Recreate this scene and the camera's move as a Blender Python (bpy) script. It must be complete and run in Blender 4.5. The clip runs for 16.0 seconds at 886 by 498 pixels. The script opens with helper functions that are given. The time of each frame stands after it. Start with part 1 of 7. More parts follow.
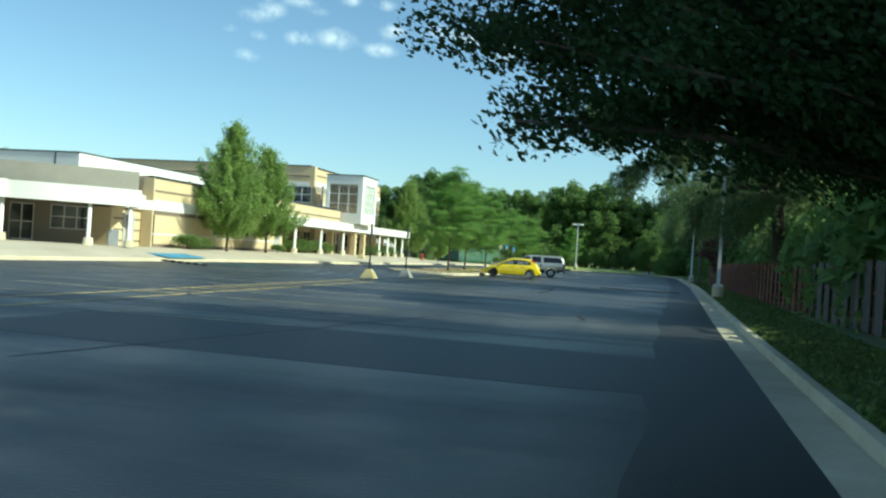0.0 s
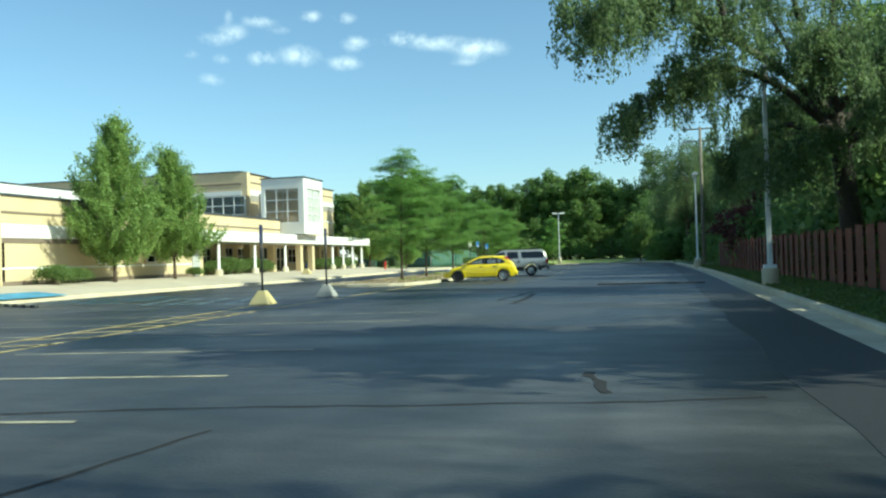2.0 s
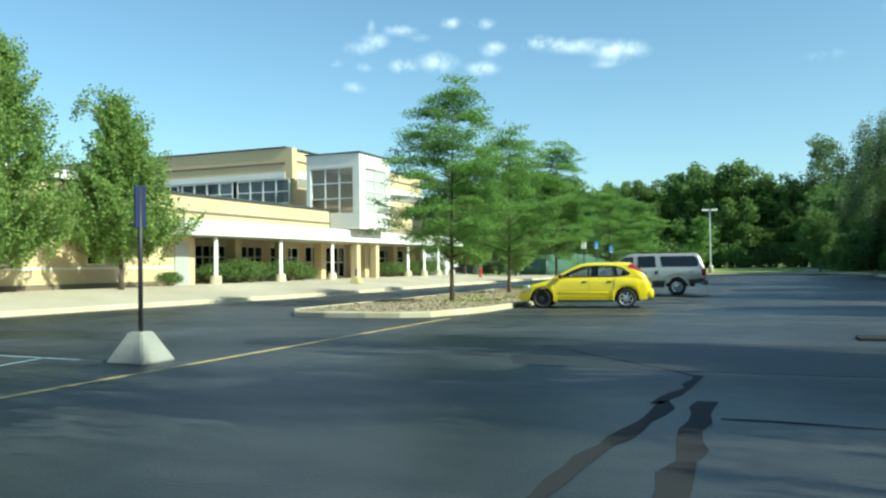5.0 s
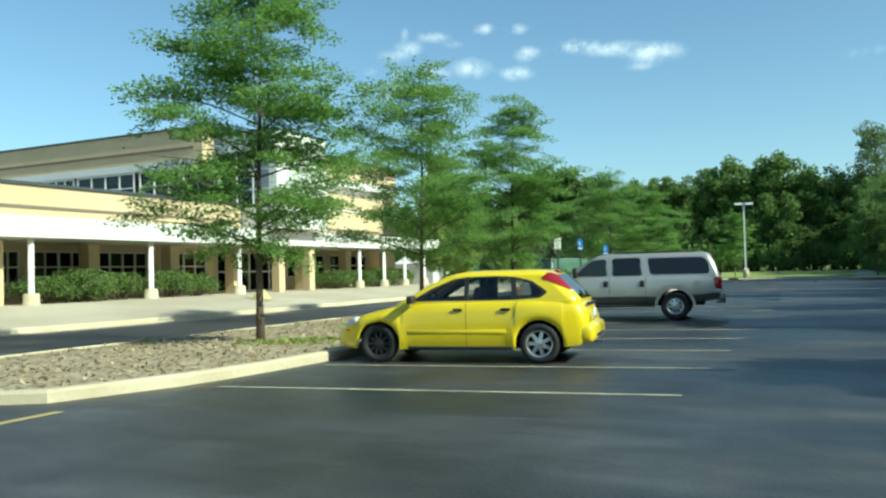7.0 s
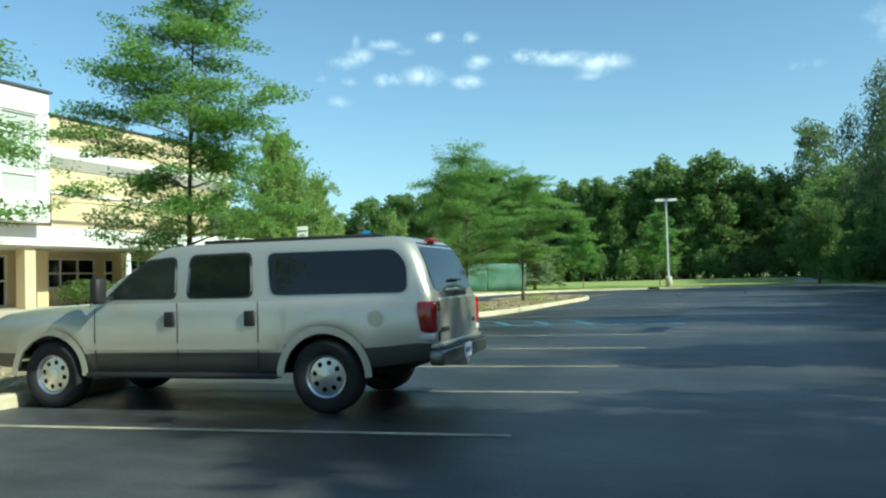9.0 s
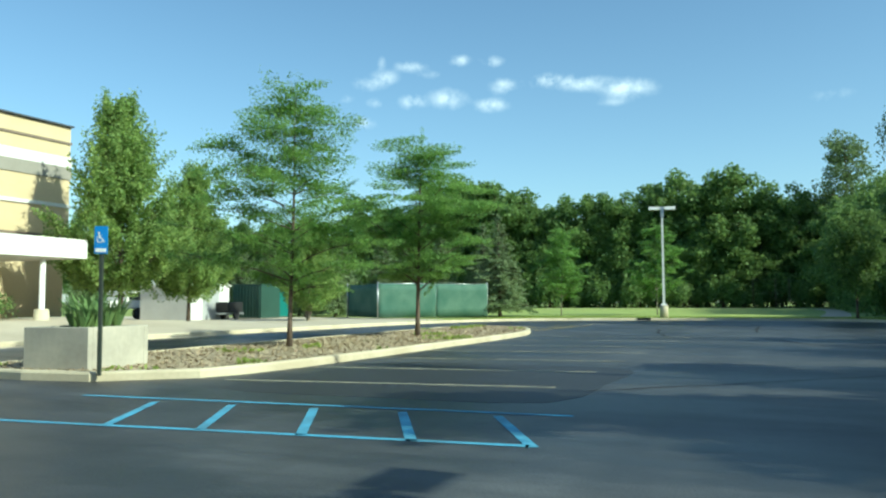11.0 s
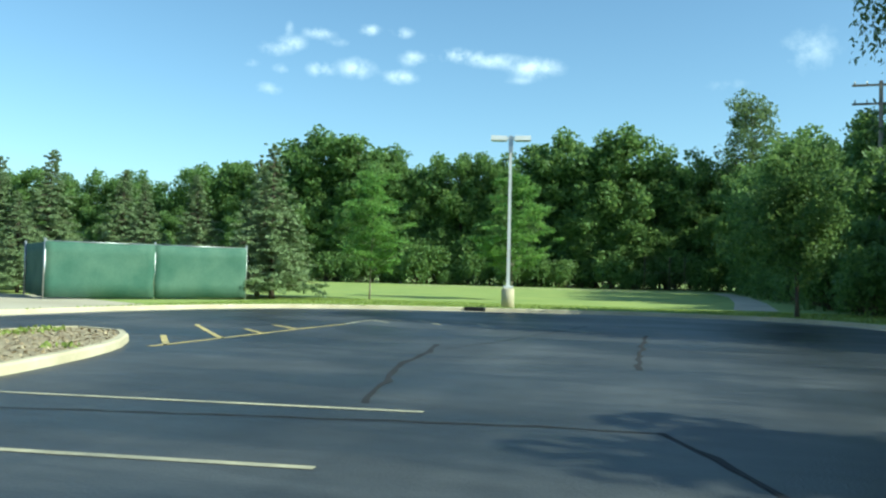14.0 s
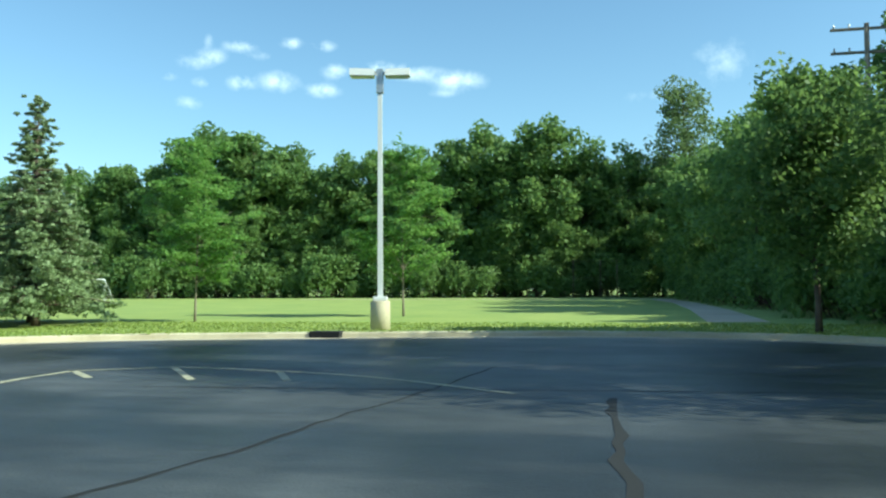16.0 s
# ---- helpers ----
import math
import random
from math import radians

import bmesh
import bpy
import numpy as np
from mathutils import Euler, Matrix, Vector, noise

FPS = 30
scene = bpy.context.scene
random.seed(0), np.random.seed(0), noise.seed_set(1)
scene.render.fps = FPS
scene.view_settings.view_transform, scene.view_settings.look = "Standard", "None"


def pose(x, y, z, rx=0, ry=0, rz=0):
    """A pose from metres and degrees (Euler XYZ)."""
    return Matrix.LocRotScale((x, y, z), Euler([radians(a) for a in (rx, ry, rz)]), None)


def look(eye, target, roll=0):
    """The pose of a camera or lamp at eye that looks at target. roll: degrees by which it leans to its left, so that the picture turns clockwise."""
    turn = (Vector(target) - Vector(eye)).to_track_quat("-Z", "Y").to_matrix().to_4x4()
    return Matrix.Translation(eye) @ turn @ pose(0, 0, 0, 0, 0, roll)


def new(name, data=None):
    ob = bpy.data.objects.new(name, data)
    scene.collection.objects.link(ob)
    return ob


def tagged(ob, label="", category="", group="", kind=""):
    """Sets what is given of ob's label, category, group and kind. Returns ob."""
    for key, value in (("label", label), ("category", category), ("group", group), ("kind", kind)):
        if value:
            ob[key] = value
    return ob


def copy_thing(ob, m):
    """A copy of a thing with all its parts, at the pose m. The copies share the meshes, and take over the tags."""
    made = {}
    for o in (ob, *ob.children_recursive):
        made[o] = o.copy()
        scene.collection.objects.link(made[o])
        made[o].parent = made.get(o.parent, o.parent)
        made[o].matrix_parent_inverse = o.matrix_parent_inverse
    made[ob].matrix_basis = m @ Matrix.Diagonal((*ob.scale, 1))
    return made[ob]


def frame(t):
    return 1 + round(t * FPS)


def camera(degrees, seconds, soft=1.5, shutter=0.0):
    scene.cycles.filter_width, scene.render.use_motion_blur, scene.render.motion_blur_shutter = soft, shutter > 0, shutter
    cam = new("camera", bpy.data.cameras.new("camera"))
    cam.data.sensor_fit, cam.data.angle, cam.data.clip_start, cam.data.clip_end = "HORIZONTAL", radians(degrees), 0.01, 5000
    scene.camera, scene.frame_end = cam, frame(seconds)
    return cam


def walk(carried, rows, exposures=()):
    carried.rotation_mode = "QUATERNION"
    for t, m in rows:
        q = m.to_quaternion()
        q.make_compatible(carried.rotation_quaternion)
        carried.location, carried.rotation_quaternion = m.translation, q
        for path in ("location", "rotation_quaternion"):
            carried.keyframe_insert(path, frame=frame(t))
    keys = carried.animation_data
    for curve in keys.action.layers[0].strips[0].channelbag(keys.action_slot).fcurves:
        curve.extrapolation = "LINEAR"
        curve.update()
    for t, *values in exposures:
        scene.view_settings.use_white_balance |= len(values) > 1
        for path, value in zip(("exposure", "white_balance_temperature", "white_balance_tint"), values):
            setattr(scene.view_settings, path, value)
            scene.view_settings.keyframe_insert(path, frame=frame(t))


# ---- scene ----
cam = camera(57.4, 16.0, 2.3)
PATH = [
    (0, (3.481, -43.601, 1.466), (2.983, -41.664, 1.476), 3.7),
    (0.5, (3.131, -40.37, 1.472), (2.535, -38.463, 1.572), 1.8),
    (1, (2.836, -37.397, 1.451), (2.151, -35.522, 1.567), 2.4),
    (1.5, (2.611, -34.29, 1.421), (2.081, -32.361, 1.415), -0.4),
    (2, (2.238, -30.985, 1.348), (1.782, -29.037, 1.372), -1.7),
    (2.5, (1.776, -27.687, 1.366), (1.334, -25.738, 1.435), -0.6),
    (3, (1.219, -24.112, 1.282), (0.595, -22.213, 1.323), 1.3),
    (3.5, (0.916, -20.747, 1.405), (0.07, -18.935, 1.391), -0.1),
    (4, (0.507, -17.31, 1.389), (-0.31, -15.485, 1.409), -1.5),
    (4.2, (0.228, -15.844, 1.341), (-0.533, -13.995, 1.355), -1.2),
    (6.3, (-0.79, -2.5, 1.472), (-1.591, -0.669, 1.554), -0.1),
    (6.5, (-0.854, -0.948, 1.432), (-1.627, 0.895, 1.507), -0.1),
    (7, (-0.974, 2.767, 1.412), (-1.828, 4.575, 1.471), -1.5),
    (7.5, (-0.871, 6.974, 1.392), (-1.633, 8.822, 1.442), -1.1),
    (8, (-0.886, 10.927, 1.353), (-1.667, 12.767, 1.425), -1.1),
    (8.5, (-0.829, 14.57, 1.344), (-1.533, 16.441, 1.418), -1.3),
    (9, (-0.384, 17.525, 1.34), (-1.127, 19.381, 1.414), -1.6),
    (9.5, (-0.379, 21.263, 1.381), (-1.12, 23.119, 1.46), -0.2),
    (10, (-0.237, 25.039, 1.304), (-0.946, 26.906, 1.409), -1.1),
    (10.2, (-0.191, 26.489, 1.295), (-0.922, 28.347, 1.412), -0.7),
    (12.3, (-0.809, 41.682, 1.462), (-1.619, 43.506, 1.595), -0.2),
    (12.5, (-0.905, 43.06, 1.499), (-1.684, 44.897, 1.624), -0.2),
    (13, (-1.04, 46.571, 1.495), (-1.822, 48.41, 1.586), 1.6),
    (13.5, (-0.933, 49.828, 1.538), (-1.654, 51.692, 1.608), 2.1),
    (14, (-0.967, 53.44, 1.479), (-1.533, 55.358, 1.543), 1.3),
    (14.5, (-0.766, 56.816, 1.316), (-1.256, 58.754, 1.405), -0.9),
    (15, (-0.626, 59.969, 1.337), (-1.049, 61.923, 1.401), -1.0),
    (15.5, (-0.948, 62.978, 1.352), (-1.39, 64.929, 1.339), -0.3),
    (16, (-1.886, 65.615, 1.306), (-2.278, 67.574, 1.402), -0.3),
]
walk(cam, [(t, look(eye, at, roll)) for t, eye, at, roll in PATH], [(t, v, 5900 if t < 8 else 5800 if t < 12 else 5700 if t < 15 else 5800, -15) for t, v in ((0.0, 0.34), (1.5, 0.42), (3.0, 0.5), (6.5, 0.46), (7.5, 0.24), (8.4, 0.42), (9.5, 0.40), (10.2, 0.40), (12.5, 0.52), (14.0, 0.55), (16.0, 0.66))])

# ---- world, sun, exposure ----
SUN_AZ, SUN_EL = radians(-6), radians(36)      # from +x towards +y; above the horizon
sun_way = Vector((math.cos(SUN_AZ) * math.cos(SUN_EL), math.sin(SUN_AZ) * math.cos(SUN_EL), math.sin(SUN_EL)))
sun = new("sun", bpy.data.lights.new("sun", "SUN"))
sun.data.energy, sun.data.angle, sun.data.color = 5.4, radians(0.55), (1.0, 0.92, 0.76)
sun.matrix_world = look((30, 20, 60), Vector((30, 20, 60)) - sun_way)

world = bpy.data.worlds.new("sky")
scene.world = world
world.use_nodes = True
wn, wl = world.node_tree.nodes, world.node_tree.links
wn.clear()
w_out, w_bg, w_sky = wn.new("ShaderNodeOutputWorld"), wn.new("ShaderNodeBackground"), wn.new("ShaderNodeTexSky")
w_sky.sky_type, w_sky.sun_disc = "NISHITA", False
w_sky.sun_elevation, w_sky.sun_rotation = SUN_EL, radians(90) - SUN_AZ
w_sky.altitude, w_sky.air_density, w_sky.dust_density, w_sky.ozone_density = 250, 1.0, 0.9, 2.2
w_bg.inputs["Strength"].default_value = 0.125
w_co = wn.new("ShaderNodeTexCoord")


def w_math(op, a, b=None):
    n = wn.new("ShaderNodeMath")
    n.operation = op
    for k, v in enumerate((a, b)):
        if v is None:
            continue
        if isinstance(v, (int, float)):
            n.inputs[k].default_value = v
        else:
            wl.new(v, n.inputs[k])
    return n.outputs[0]


# small fair-weather clouds: bearing to the left of +y, height, half-width and half-height in degrees, density
CLOUDS = [(30.3, 14.1, 0.7, 0.27, 0.4), (28.5, 15.2, 1.12, 0.53, 0.52), (27.4, 15.6, 0.78, 0.4, 0.8), (25.5, 16.4, 0.89, 0.33, 0.92), (27.6, 16.6, 0.28, 0.4, 0.57), (28.1, 13.9, 0.61, 0.33, 0.46), (25.4, 14.0, 0.84, 0.43, 0.92), (22.9, 14.2, 1.07, 0.6, 0.92), (19.8, 13.7, 1.01, 0.4, 0.98), (18.9, 15.0, 0.84, 0.43, 0.92), (22.0, 16.8, 0.67, 0.33, 0.98), (19.7, 16.7, 0.67, 0.33, 0.86), (24.1, 15.8, 0.84, 0.27, 0.4), (29.0, 12.5, 0.95, 0.4, 0.46), (15.5, 15.3, 1.4, 0.4, 0.98), (13.1, 15.0, 1.54, 0.43, 0.86), (10.1, 14.5, 1.54, 0.53, 1.09), (11.1, 13.6, 1.12, 0.27, 0.34), (-2.8, 13.0, 1.4, 0.46, 0.25), (-8.0, 14.9, 1.68, 1.33, 0.46)]
w_sep = wn.new("ShaderNodeSeparateXYZ")
wl.new(w_co.outputs["Generated"], w_sep.inputs[0])
w_az = w_math("MULTIPLY", w_math("ARCTAN2", w_math("MULTIPLY", w_sep.outputs[0], -1.0), w_sep.outputs[1]), 57.29578)
w_el = w_math("MULTIPLY", w_math("ARCSINE", w_sep.outputs[2]), 57.29578)
w_ns = wn.new("ShaderNodeTexNoise")
w_ns.inputs["Scale"].default_value, w_ns.inputs["Detail"].default_value, w_ns.inputs["Roughness"].default_value = 46, 6, 0.62
wl.new(w_co.outputs["Generated"], w_ns.inputs["Vector"])
w_total = None
for az, el, hw, hh, dens in CLOUDS:
    dx = w_math("DIVIDE", w_math("SUBTRACT", w_az, az), hw)
    dy = w_math("DIVIDE", w_math("SUBTRACT", w_el, el), hh)
    r2 = w_math("ADD", w_math("MULTIPLY", dx, dx), w_math("MULTIPLY", dy, dy))
    blob = w_math("MULTIPLY", w_math("EXPONENT", w_math("MULTIPLY", r2, -1.0)), dens)
    w_total = blob if w_total is None else w_math("ADD", w_total, blob)
w_cloud = w_math("MULTIPLY", w_total, w_math("MULTIPLY", w_math("SUBTRACT", w_ns.outputs[0], 0.28), 4.2))
w_ramp = wn.new("ShaderNodeMapRange")
w_ramp.inputs["From Min"].default_value, w_ramp.inputs["From Max"].default_value, w_ramp.inputs["To Max"].default_value = 0.10, 1.25, 0.72
wl.new(w_cloud, w_ramp.inputs["Value"])
# a thin veil of haze low over the horizon
w_veil = wn.new("ShaderNodeMapRange")
w_veil.inputs["From Min"].default_value, w_veil.inputs["From Max"].default_value = 0.0, 26.0
w_veil.inputs["To Min"].default_value, w_veil.inputs["To Max"].default_value = 0.10, 0.0
wl.new(w_el, w_veil.inputs["Value"])
w_mix0, w_mix = wn.new("ShaderNodeMixRGB"), wn.new("ShaderNodeMixRGB")
wl.new(w_veil.outputs[0], w_mix0.inputs[0])
wl.new(w_sky.outputs[0], w_mix0.inputs[1])
w_mix0.inputs[2].default_value = (4.3, 5.6, 6.6, 1)
wl.new(w_ramp.outputs[0], w_mix.inputs[0])
wl.new(w_mix0.outputs[0], w_mix.inputs[1])
w_mix.inputs[2].default_value = (7.6, 7.9, 8.2, 1)
wl.new(w_mix.outputs[0], w_bg.inputs["Color"])
wl.new(w_bg.outputs[0], w_out.inputs[0])

# ---- materials ----


def surf(name, base, rough=0.7, vary=0.25, big=0.6, fine=18.0, bump=0.15, second=None, metal=0.0, spec=0.5, per=0.0, coat=0.0):
    """A surface with stains at a large scale, grain at a fine one, and relief. per: how far single pieces differ."""
    m = bpy.data.materials.new(name)
    m.use_nodes = True
    n, l = m.node_tree.nodes, m.node_tree.links
    p = n["Principled BSDF"]
    co = n.new("ShaderNodeTexCoord")
    a, b = n.new("ShaderNodeTexNoise"), n.new("ShaderNodeTexNoise")
    for q, sc, det in ((a, big, 5), (b, fine, 4)):
        q.inputs["Scale"].default_value, q.inputs["Detail"].default_value = sc, det
        l.new(co.outputs["Object"], q.inputs["Vector"])
    second = second or [c * (1 - vary) for c in base]
    r = n.new("ShaderNodeMapRange")
    r.inputs["From Min"].default_value, r.inputs["From Max"].default_value = 0.36, 0.64
    l.new(a.outputs[0], r.inputs["Value"])
    mix = n.new("ShaderNodeMixRGB")
    mix.inputs[1].default_value, mix.inputs[2].default_value = (*base, 1), (*second, 1)
    l.new(r.outputs[0], mix.inputs[0])
    hsv = n.new("ShaderNodeHueSaturation")
    v = n.new("ShaderNodeMapRange")
    v.inputs["To Min"].default_value, v.inputs["To Max"].default_value = 1 - vary, 1 + vary
    l.new(b.outputs[0], v.inputs["Value"])
    if per:
        info = n.new("ShaderNodeObjectInfo")
        pm = n.new("ShaderNodeMapRange")
        pm.inputs["To Min"].default_value, pm.inputs["To Max"].default_value = 1 - per, 1 + per
        l.new(info.outputs["Random"], pm.inputs["Value"])
        mu = n.new("ShaderNodeMath")
        mu.operation = "MULTIPLY"
        l.new(v.outputs[0], mu.inputs[0])
        l.new(pm.outputs[0], mu.inputs[1])
        l.new(mu.outputs[0], hsv.inputs["Value"])
    else:
        l.new(v.outputs[0], hsv.inputs["Value"])
    l.new(mix.outputs[0], hsv.inputs["Color"])
    l.new(hsv.outputs[0], p.inputs["Base Color"])
    p.inputs["Roughness"].default_value, p.inputs["Metallic"].default_value = rough, metal
    p.inputs["Specular IOR Level"].default_value = spec
    p.inputs["Coat Weight"].default_value = coat
    p.inputs["Coat Roughness"].default_value = 0.04
    if bump:
        bp = n.new("ShaderNodeBump")
        bp.inputs["Strength"].default_value, bp.inputs["Distance"].default_value = bump, 0.02
        l.new(b.outputs[0], bp.inputs["Height"])
        l.new(bp.outputs[0], p.inputs["Normal"])
    return m


def leafy(name, light, dark, through_light=0.35):
    """Leaves: each differs a little, and light comes through them."""
    m = bpy.data.materials.new(name)
    m.use_nodes = True
    n, l = m.node_tree.nodes, m.node_tree.links
    n.clear()
    out, geo, mix = n.new("ShaderNodeOutputMaterial"), n.new("ShaderNodeNewGeometry"), n.new("ShaderNodeMixRGB")
    mix.inputs[1].default_value, mix.inputs[2].default_value = (*dark, 1), (*light, 1)
    l.new(geo.outputs["Random Per Island"], mix.inputs[0])
    p, tr, ms = n.new("ShaderNodeBsdfPrincipled"), n.new("ShaderNodeBsdfTranslucent"), n.new("ShaderNodeMixShader")
    p.inputs["Roughness"].default_value, p.inputs["Specular IOR Level"].default_value = 0.55, 0.3
    l.new(mix.outputs[0], p.inputs["Base Color"])
    hs = n.new("ShaderNodeHueSaturation")
    hs.inputs["Value"].default_value, hs.inputs["Hue"].default_value = 1.5, 0.485
    l.new(mix.outputs[0], hs.inputs["Color"])
    l.new(hs.outputs[0], tr.inputs["Color"])
    ms.inputs[0].default_value = through_light
    l.new(p.outputs[0], ms.inputs[1])
    l.new(tr.outputs[0], ms.inputs[2])
    l.new(ms.outputs[0], out.inputs[0])
    return m


def glass(name, tint=(0.02, 0.025, 0.03), alpha=0.5, rough=0.02):
    """A thin pane: a reflecting sheet that lets part of the light straight through."""
    m = bpy.data.materials.new(name)
    m.use_nodes = True
    n, l = m.node_tree.nodes, m.node_tree.links
    n.clear()
    out, ms = n.new("ShaderNodeOutputMaterial"), n.new("ShaderNodeMixShader")
    tr, gl, fr = n.new("ShaderNodeBsdfTransparent"), n.new("ShaderNodeBsdfGlossy"), n.new("ShaderNodeFresnel")
    tr.inputs[0].default_value = (alpha, alpha * 1.02, alpha * 1.03, 1)
    gl.inputs["Roughness"].default_value = rough
    fr.inputs["IOR"].default_value = 1.6
    l.new(fr.outputs[0], ms.inputs[0])
    l.new(tr.outputs[0], ms.inputs[1])
    l.new(gl.outputs[0], ms.inputs[2])
    l.new(ms.outputs[0], out.inputs[0])
    return m




def asphalt():
    """Old asphalt: sealed dark areas, faded pale ones, lanes worn along the drive, and coarse stone."""
    m = surf("asphalt", (0.058, 0.061, 0.065), 0.5, 0.30, 0.22, 30, 0.35, (0.030, 0.032, 0.034))
    n, l = m.node_tree.nodes, m.node_tree.links
    p = n["Principled BSDF"]
    base = p.inputs["Base Color"].links[0].from_socket
    co, last = n.new("ShaderNodeTexCoord"), None
    for scale, size, lo, hi, dark, bright in (((0.16, 0.42, 1), 1.0, 0.42, 0.60, 0.52, 1.25), ((1.1, 0.05, 1), 1.0, 0.35, 0.65, 0.80, 1.16), ((0.9, 2.6, 1), 1.0, 0.38, 0.62, 0.82, 1.15)):
        mp, ns, mr = n.new("ShaderNodeMapping"), n.new("ShaderNodeTexNoise"), n.new("ShaderNodeMapRange")
        mp.inputs["Scale"].default_value = scale
        ns.inputs["Scale"].default_value, ns.inputs["Detail"].default_value, ns.inputs["Roughness"].default_value = size, 5, 0.6
        mr.inputs["From Min"].default_value, mr.inputs["From Max"].default_value = lo, hi
        mr.inputs["To Min"].default_value, mr.inputs["To Max"].default_value = dark, bright
        l.new(co.outputs["Object"], mp.inputs["Vector"])
        l.new(mp.outputs[0], ns.inputs["Vector"])
        l.new(ns.outputs[0], mr.inputs["Value"])
        if last is None:
            last = mr.outputs[0]
            sealed = ns.outputs[0]
        else:
            mu = n.new("ShaderNodeMath")
            mu.operation = "MULTIPLY"
            l.new(last, mu.inputs[0])
            l.new(mr.outputs[0], mu.inputs[1])
            last = mu.outputs[0]
    hs = n.new("ShaderNodeHueSaturation")
    l.new(base, hs.inputs["Color"])
    l.new(last, hs.inputs["Value"])
    l.new(hs.outputs[0], p.inputs["Base Color"])
    rr = n.new("ShaderNodeMapRange")
    rr.inputs["From Min"].default_value, rr.inputs["From Max"].default_value = 0.4, 0.62
    rr.inputs["To Min"].default_value, rr.inputs["To Max"].default_value = 0.40, 0.58
    l.new(sealed, rr.inputs["Value"])
    l.new(rr.outputs[0], p.inputs["Roughness"])
    return m


M_ASPHALT = asphalt()
# for sealed patches, and for the shade painted along the east kerb
M_ASPHALT_DARK = surf("sealed asphalt and kerb shade", (0.026, 0.027, 0.030), 0.55, 0.2, 0.3, 30, 0.3)
M_TAR = surf("crack tar", (0.012, 0.012, 0.014), 0.85, 0.2, 2, 20, 0.1)
M_CONCRETE = surf("pavement concrete", (0.50, 0.44, 0.34), 0.85, 0.12, 0.25, 14, 0.2, (0.42, 0.36, 0.27))
M_CURB = surf("kerb concrete", (0.56, 0.50, 0.36), 0.85, 0.14, 0.9, 12, 0.3, (0.45, 0.39, 0.27))
M_PAINT_Y = surf("worn yellow paint", (0.60, 0.46, 0.17), 0.7, 0.35, 1.6, 9, 0.1, (0.36, 0.29, 0.14))
M_PAINT_W = surf("worn pale yellow paint", (0.46, 0.42, 0.29), 0.7, 0.35, 1.6, 9, 0.1, (0.24, 0.23, 0.18))
M_PAINT_B = surf("worn blue paint", (0.10, 0.34, 0.52), 0.7, 0.3, 1.6, 9, 0.1, (0.08, 0.22, 0.32))
M_PAINT_PB = surf("faded pale blue paint", (0.30, 0.42, 0.48), 0.7, 0.35, 1.6, 9, 0.1, (0.14, 0.22, 0.27))
M_MULCH = surf("wood chip mulch", (0.42, 0.35, 0.235), 0.95, 0.4, 1.2, 26, 0.9, (0.30, 0.245, 0.155))
M_GRASS = surf("mown grass", (0.29, 0.34, 0.085), 0.9, 0.3, 0.35, 9, 0.6, (0.22, 0.29, 0.07))
# the mown grass again, its colour darkened for the verge's shade
M_GRASS_SHADE = surf("verge grass with shade in its colour", (0.13, 0.17, 0.055), 0.9, 0.35, 0.6, 9, 0.6, (0.10, 0.12, 0.045))
M_GROUND = surf("rough grass", (0.09, 0.12, 0.04), 0.95, 0.3, 0.1, 5, 0.5)
M_TAN = surf("tan block wall", (0.60, 0.485, 0.30), 0.85, 0.08, 0.5, 8, 0.15, (0.55, 0.44, 0.265))
M_BROWN = surf("brown block band", (0.20, 0.155, 0.115), 0.85, 0.12, 0.8, 8, 0.15)
M_GREYBAND = surf("grey block band", (0.30, 0.28, 0.24), 0.85, 0.1, 0.8, 8, 0.15)
M_WHITE = surf("white metal fascia", (0.74, 0.73, 0.69), 0.5, 0.05, 0.6, 6, 0.03)
M_COPING = surf("dark metal coping", (0.10, 0.11, 0.12), 0.4, 0.1, 1, 8, 0.05, metal=0.4)
M_ROOF = surf("flat roof membrane", (0.35, 0.34, 0.32), 0.9, 0.15, 0.5, 6, 0.1)
M_FRAME = surf("white window frame", (0.70, 0.70, 0.68), 0.45, 0.05, 1, 8, 0.0)
M_DARKIN = surf("dim interior", (0.26, 0.26, 0.25), 0.9, 0.3, 0.5, 3, 0.0)
M_CLEARPANE = glass("clear stair glass", alpha=0.8)
# opaque pale pane: the bright sky's reflection is painted as base colour
M_PALEPANE = surf("pane with sky reflection in its colour", (0.50, 0.53, 0.47), 0.10, 0.05, 0.7, 6, 0.0)
M_PANE = glass("window glass", alpha=0.62)
M_DARKPANE = surf("dark door glass", (0.02, 0.022, 0.024), 0.06, 0.05, 1, 8, 0.0)
M_GREYDOOR = surf("grey painted door", (0.42, 0.43, 0.42), 0.5, 0.06, 1, 9, 0.03)
M_COL = surf("white column", (0.78, 0.77, 0.74), 0.55, 0.06, 1, 8, 0.03)
M_STEEL = surf("galvanised steel", (0.52, 0.53, 0.54), 0.42, 0.12, 1.5, 14, 0.05, metal=0.8)
M_POLEW = surf("white pole paint", (0.74, 0.74, 0.73), 0.45, 0.06, 1.5, 12, 0.03)
M_POSTBLK = surf("dark post paint", (0.030, 0.030, 0.034), 0.5, 0.2, 2, 12, 0.05)
M_GREENPOST = surf("green steel post", (0.035, 0.045, 0.035), 0.55, 0.2, 2, 12, 0.05)
M_SIGNBLUE = surf("blue sign sheet", (0.03, 0.22, 0.62), 0.4, 0.06, 2, 9, 0.0)
M_SIGNWHITE = surf("white sign sheet", (0.80, 0.82, 0.80), 0.4, 0.04, 2, 9, 0.0)
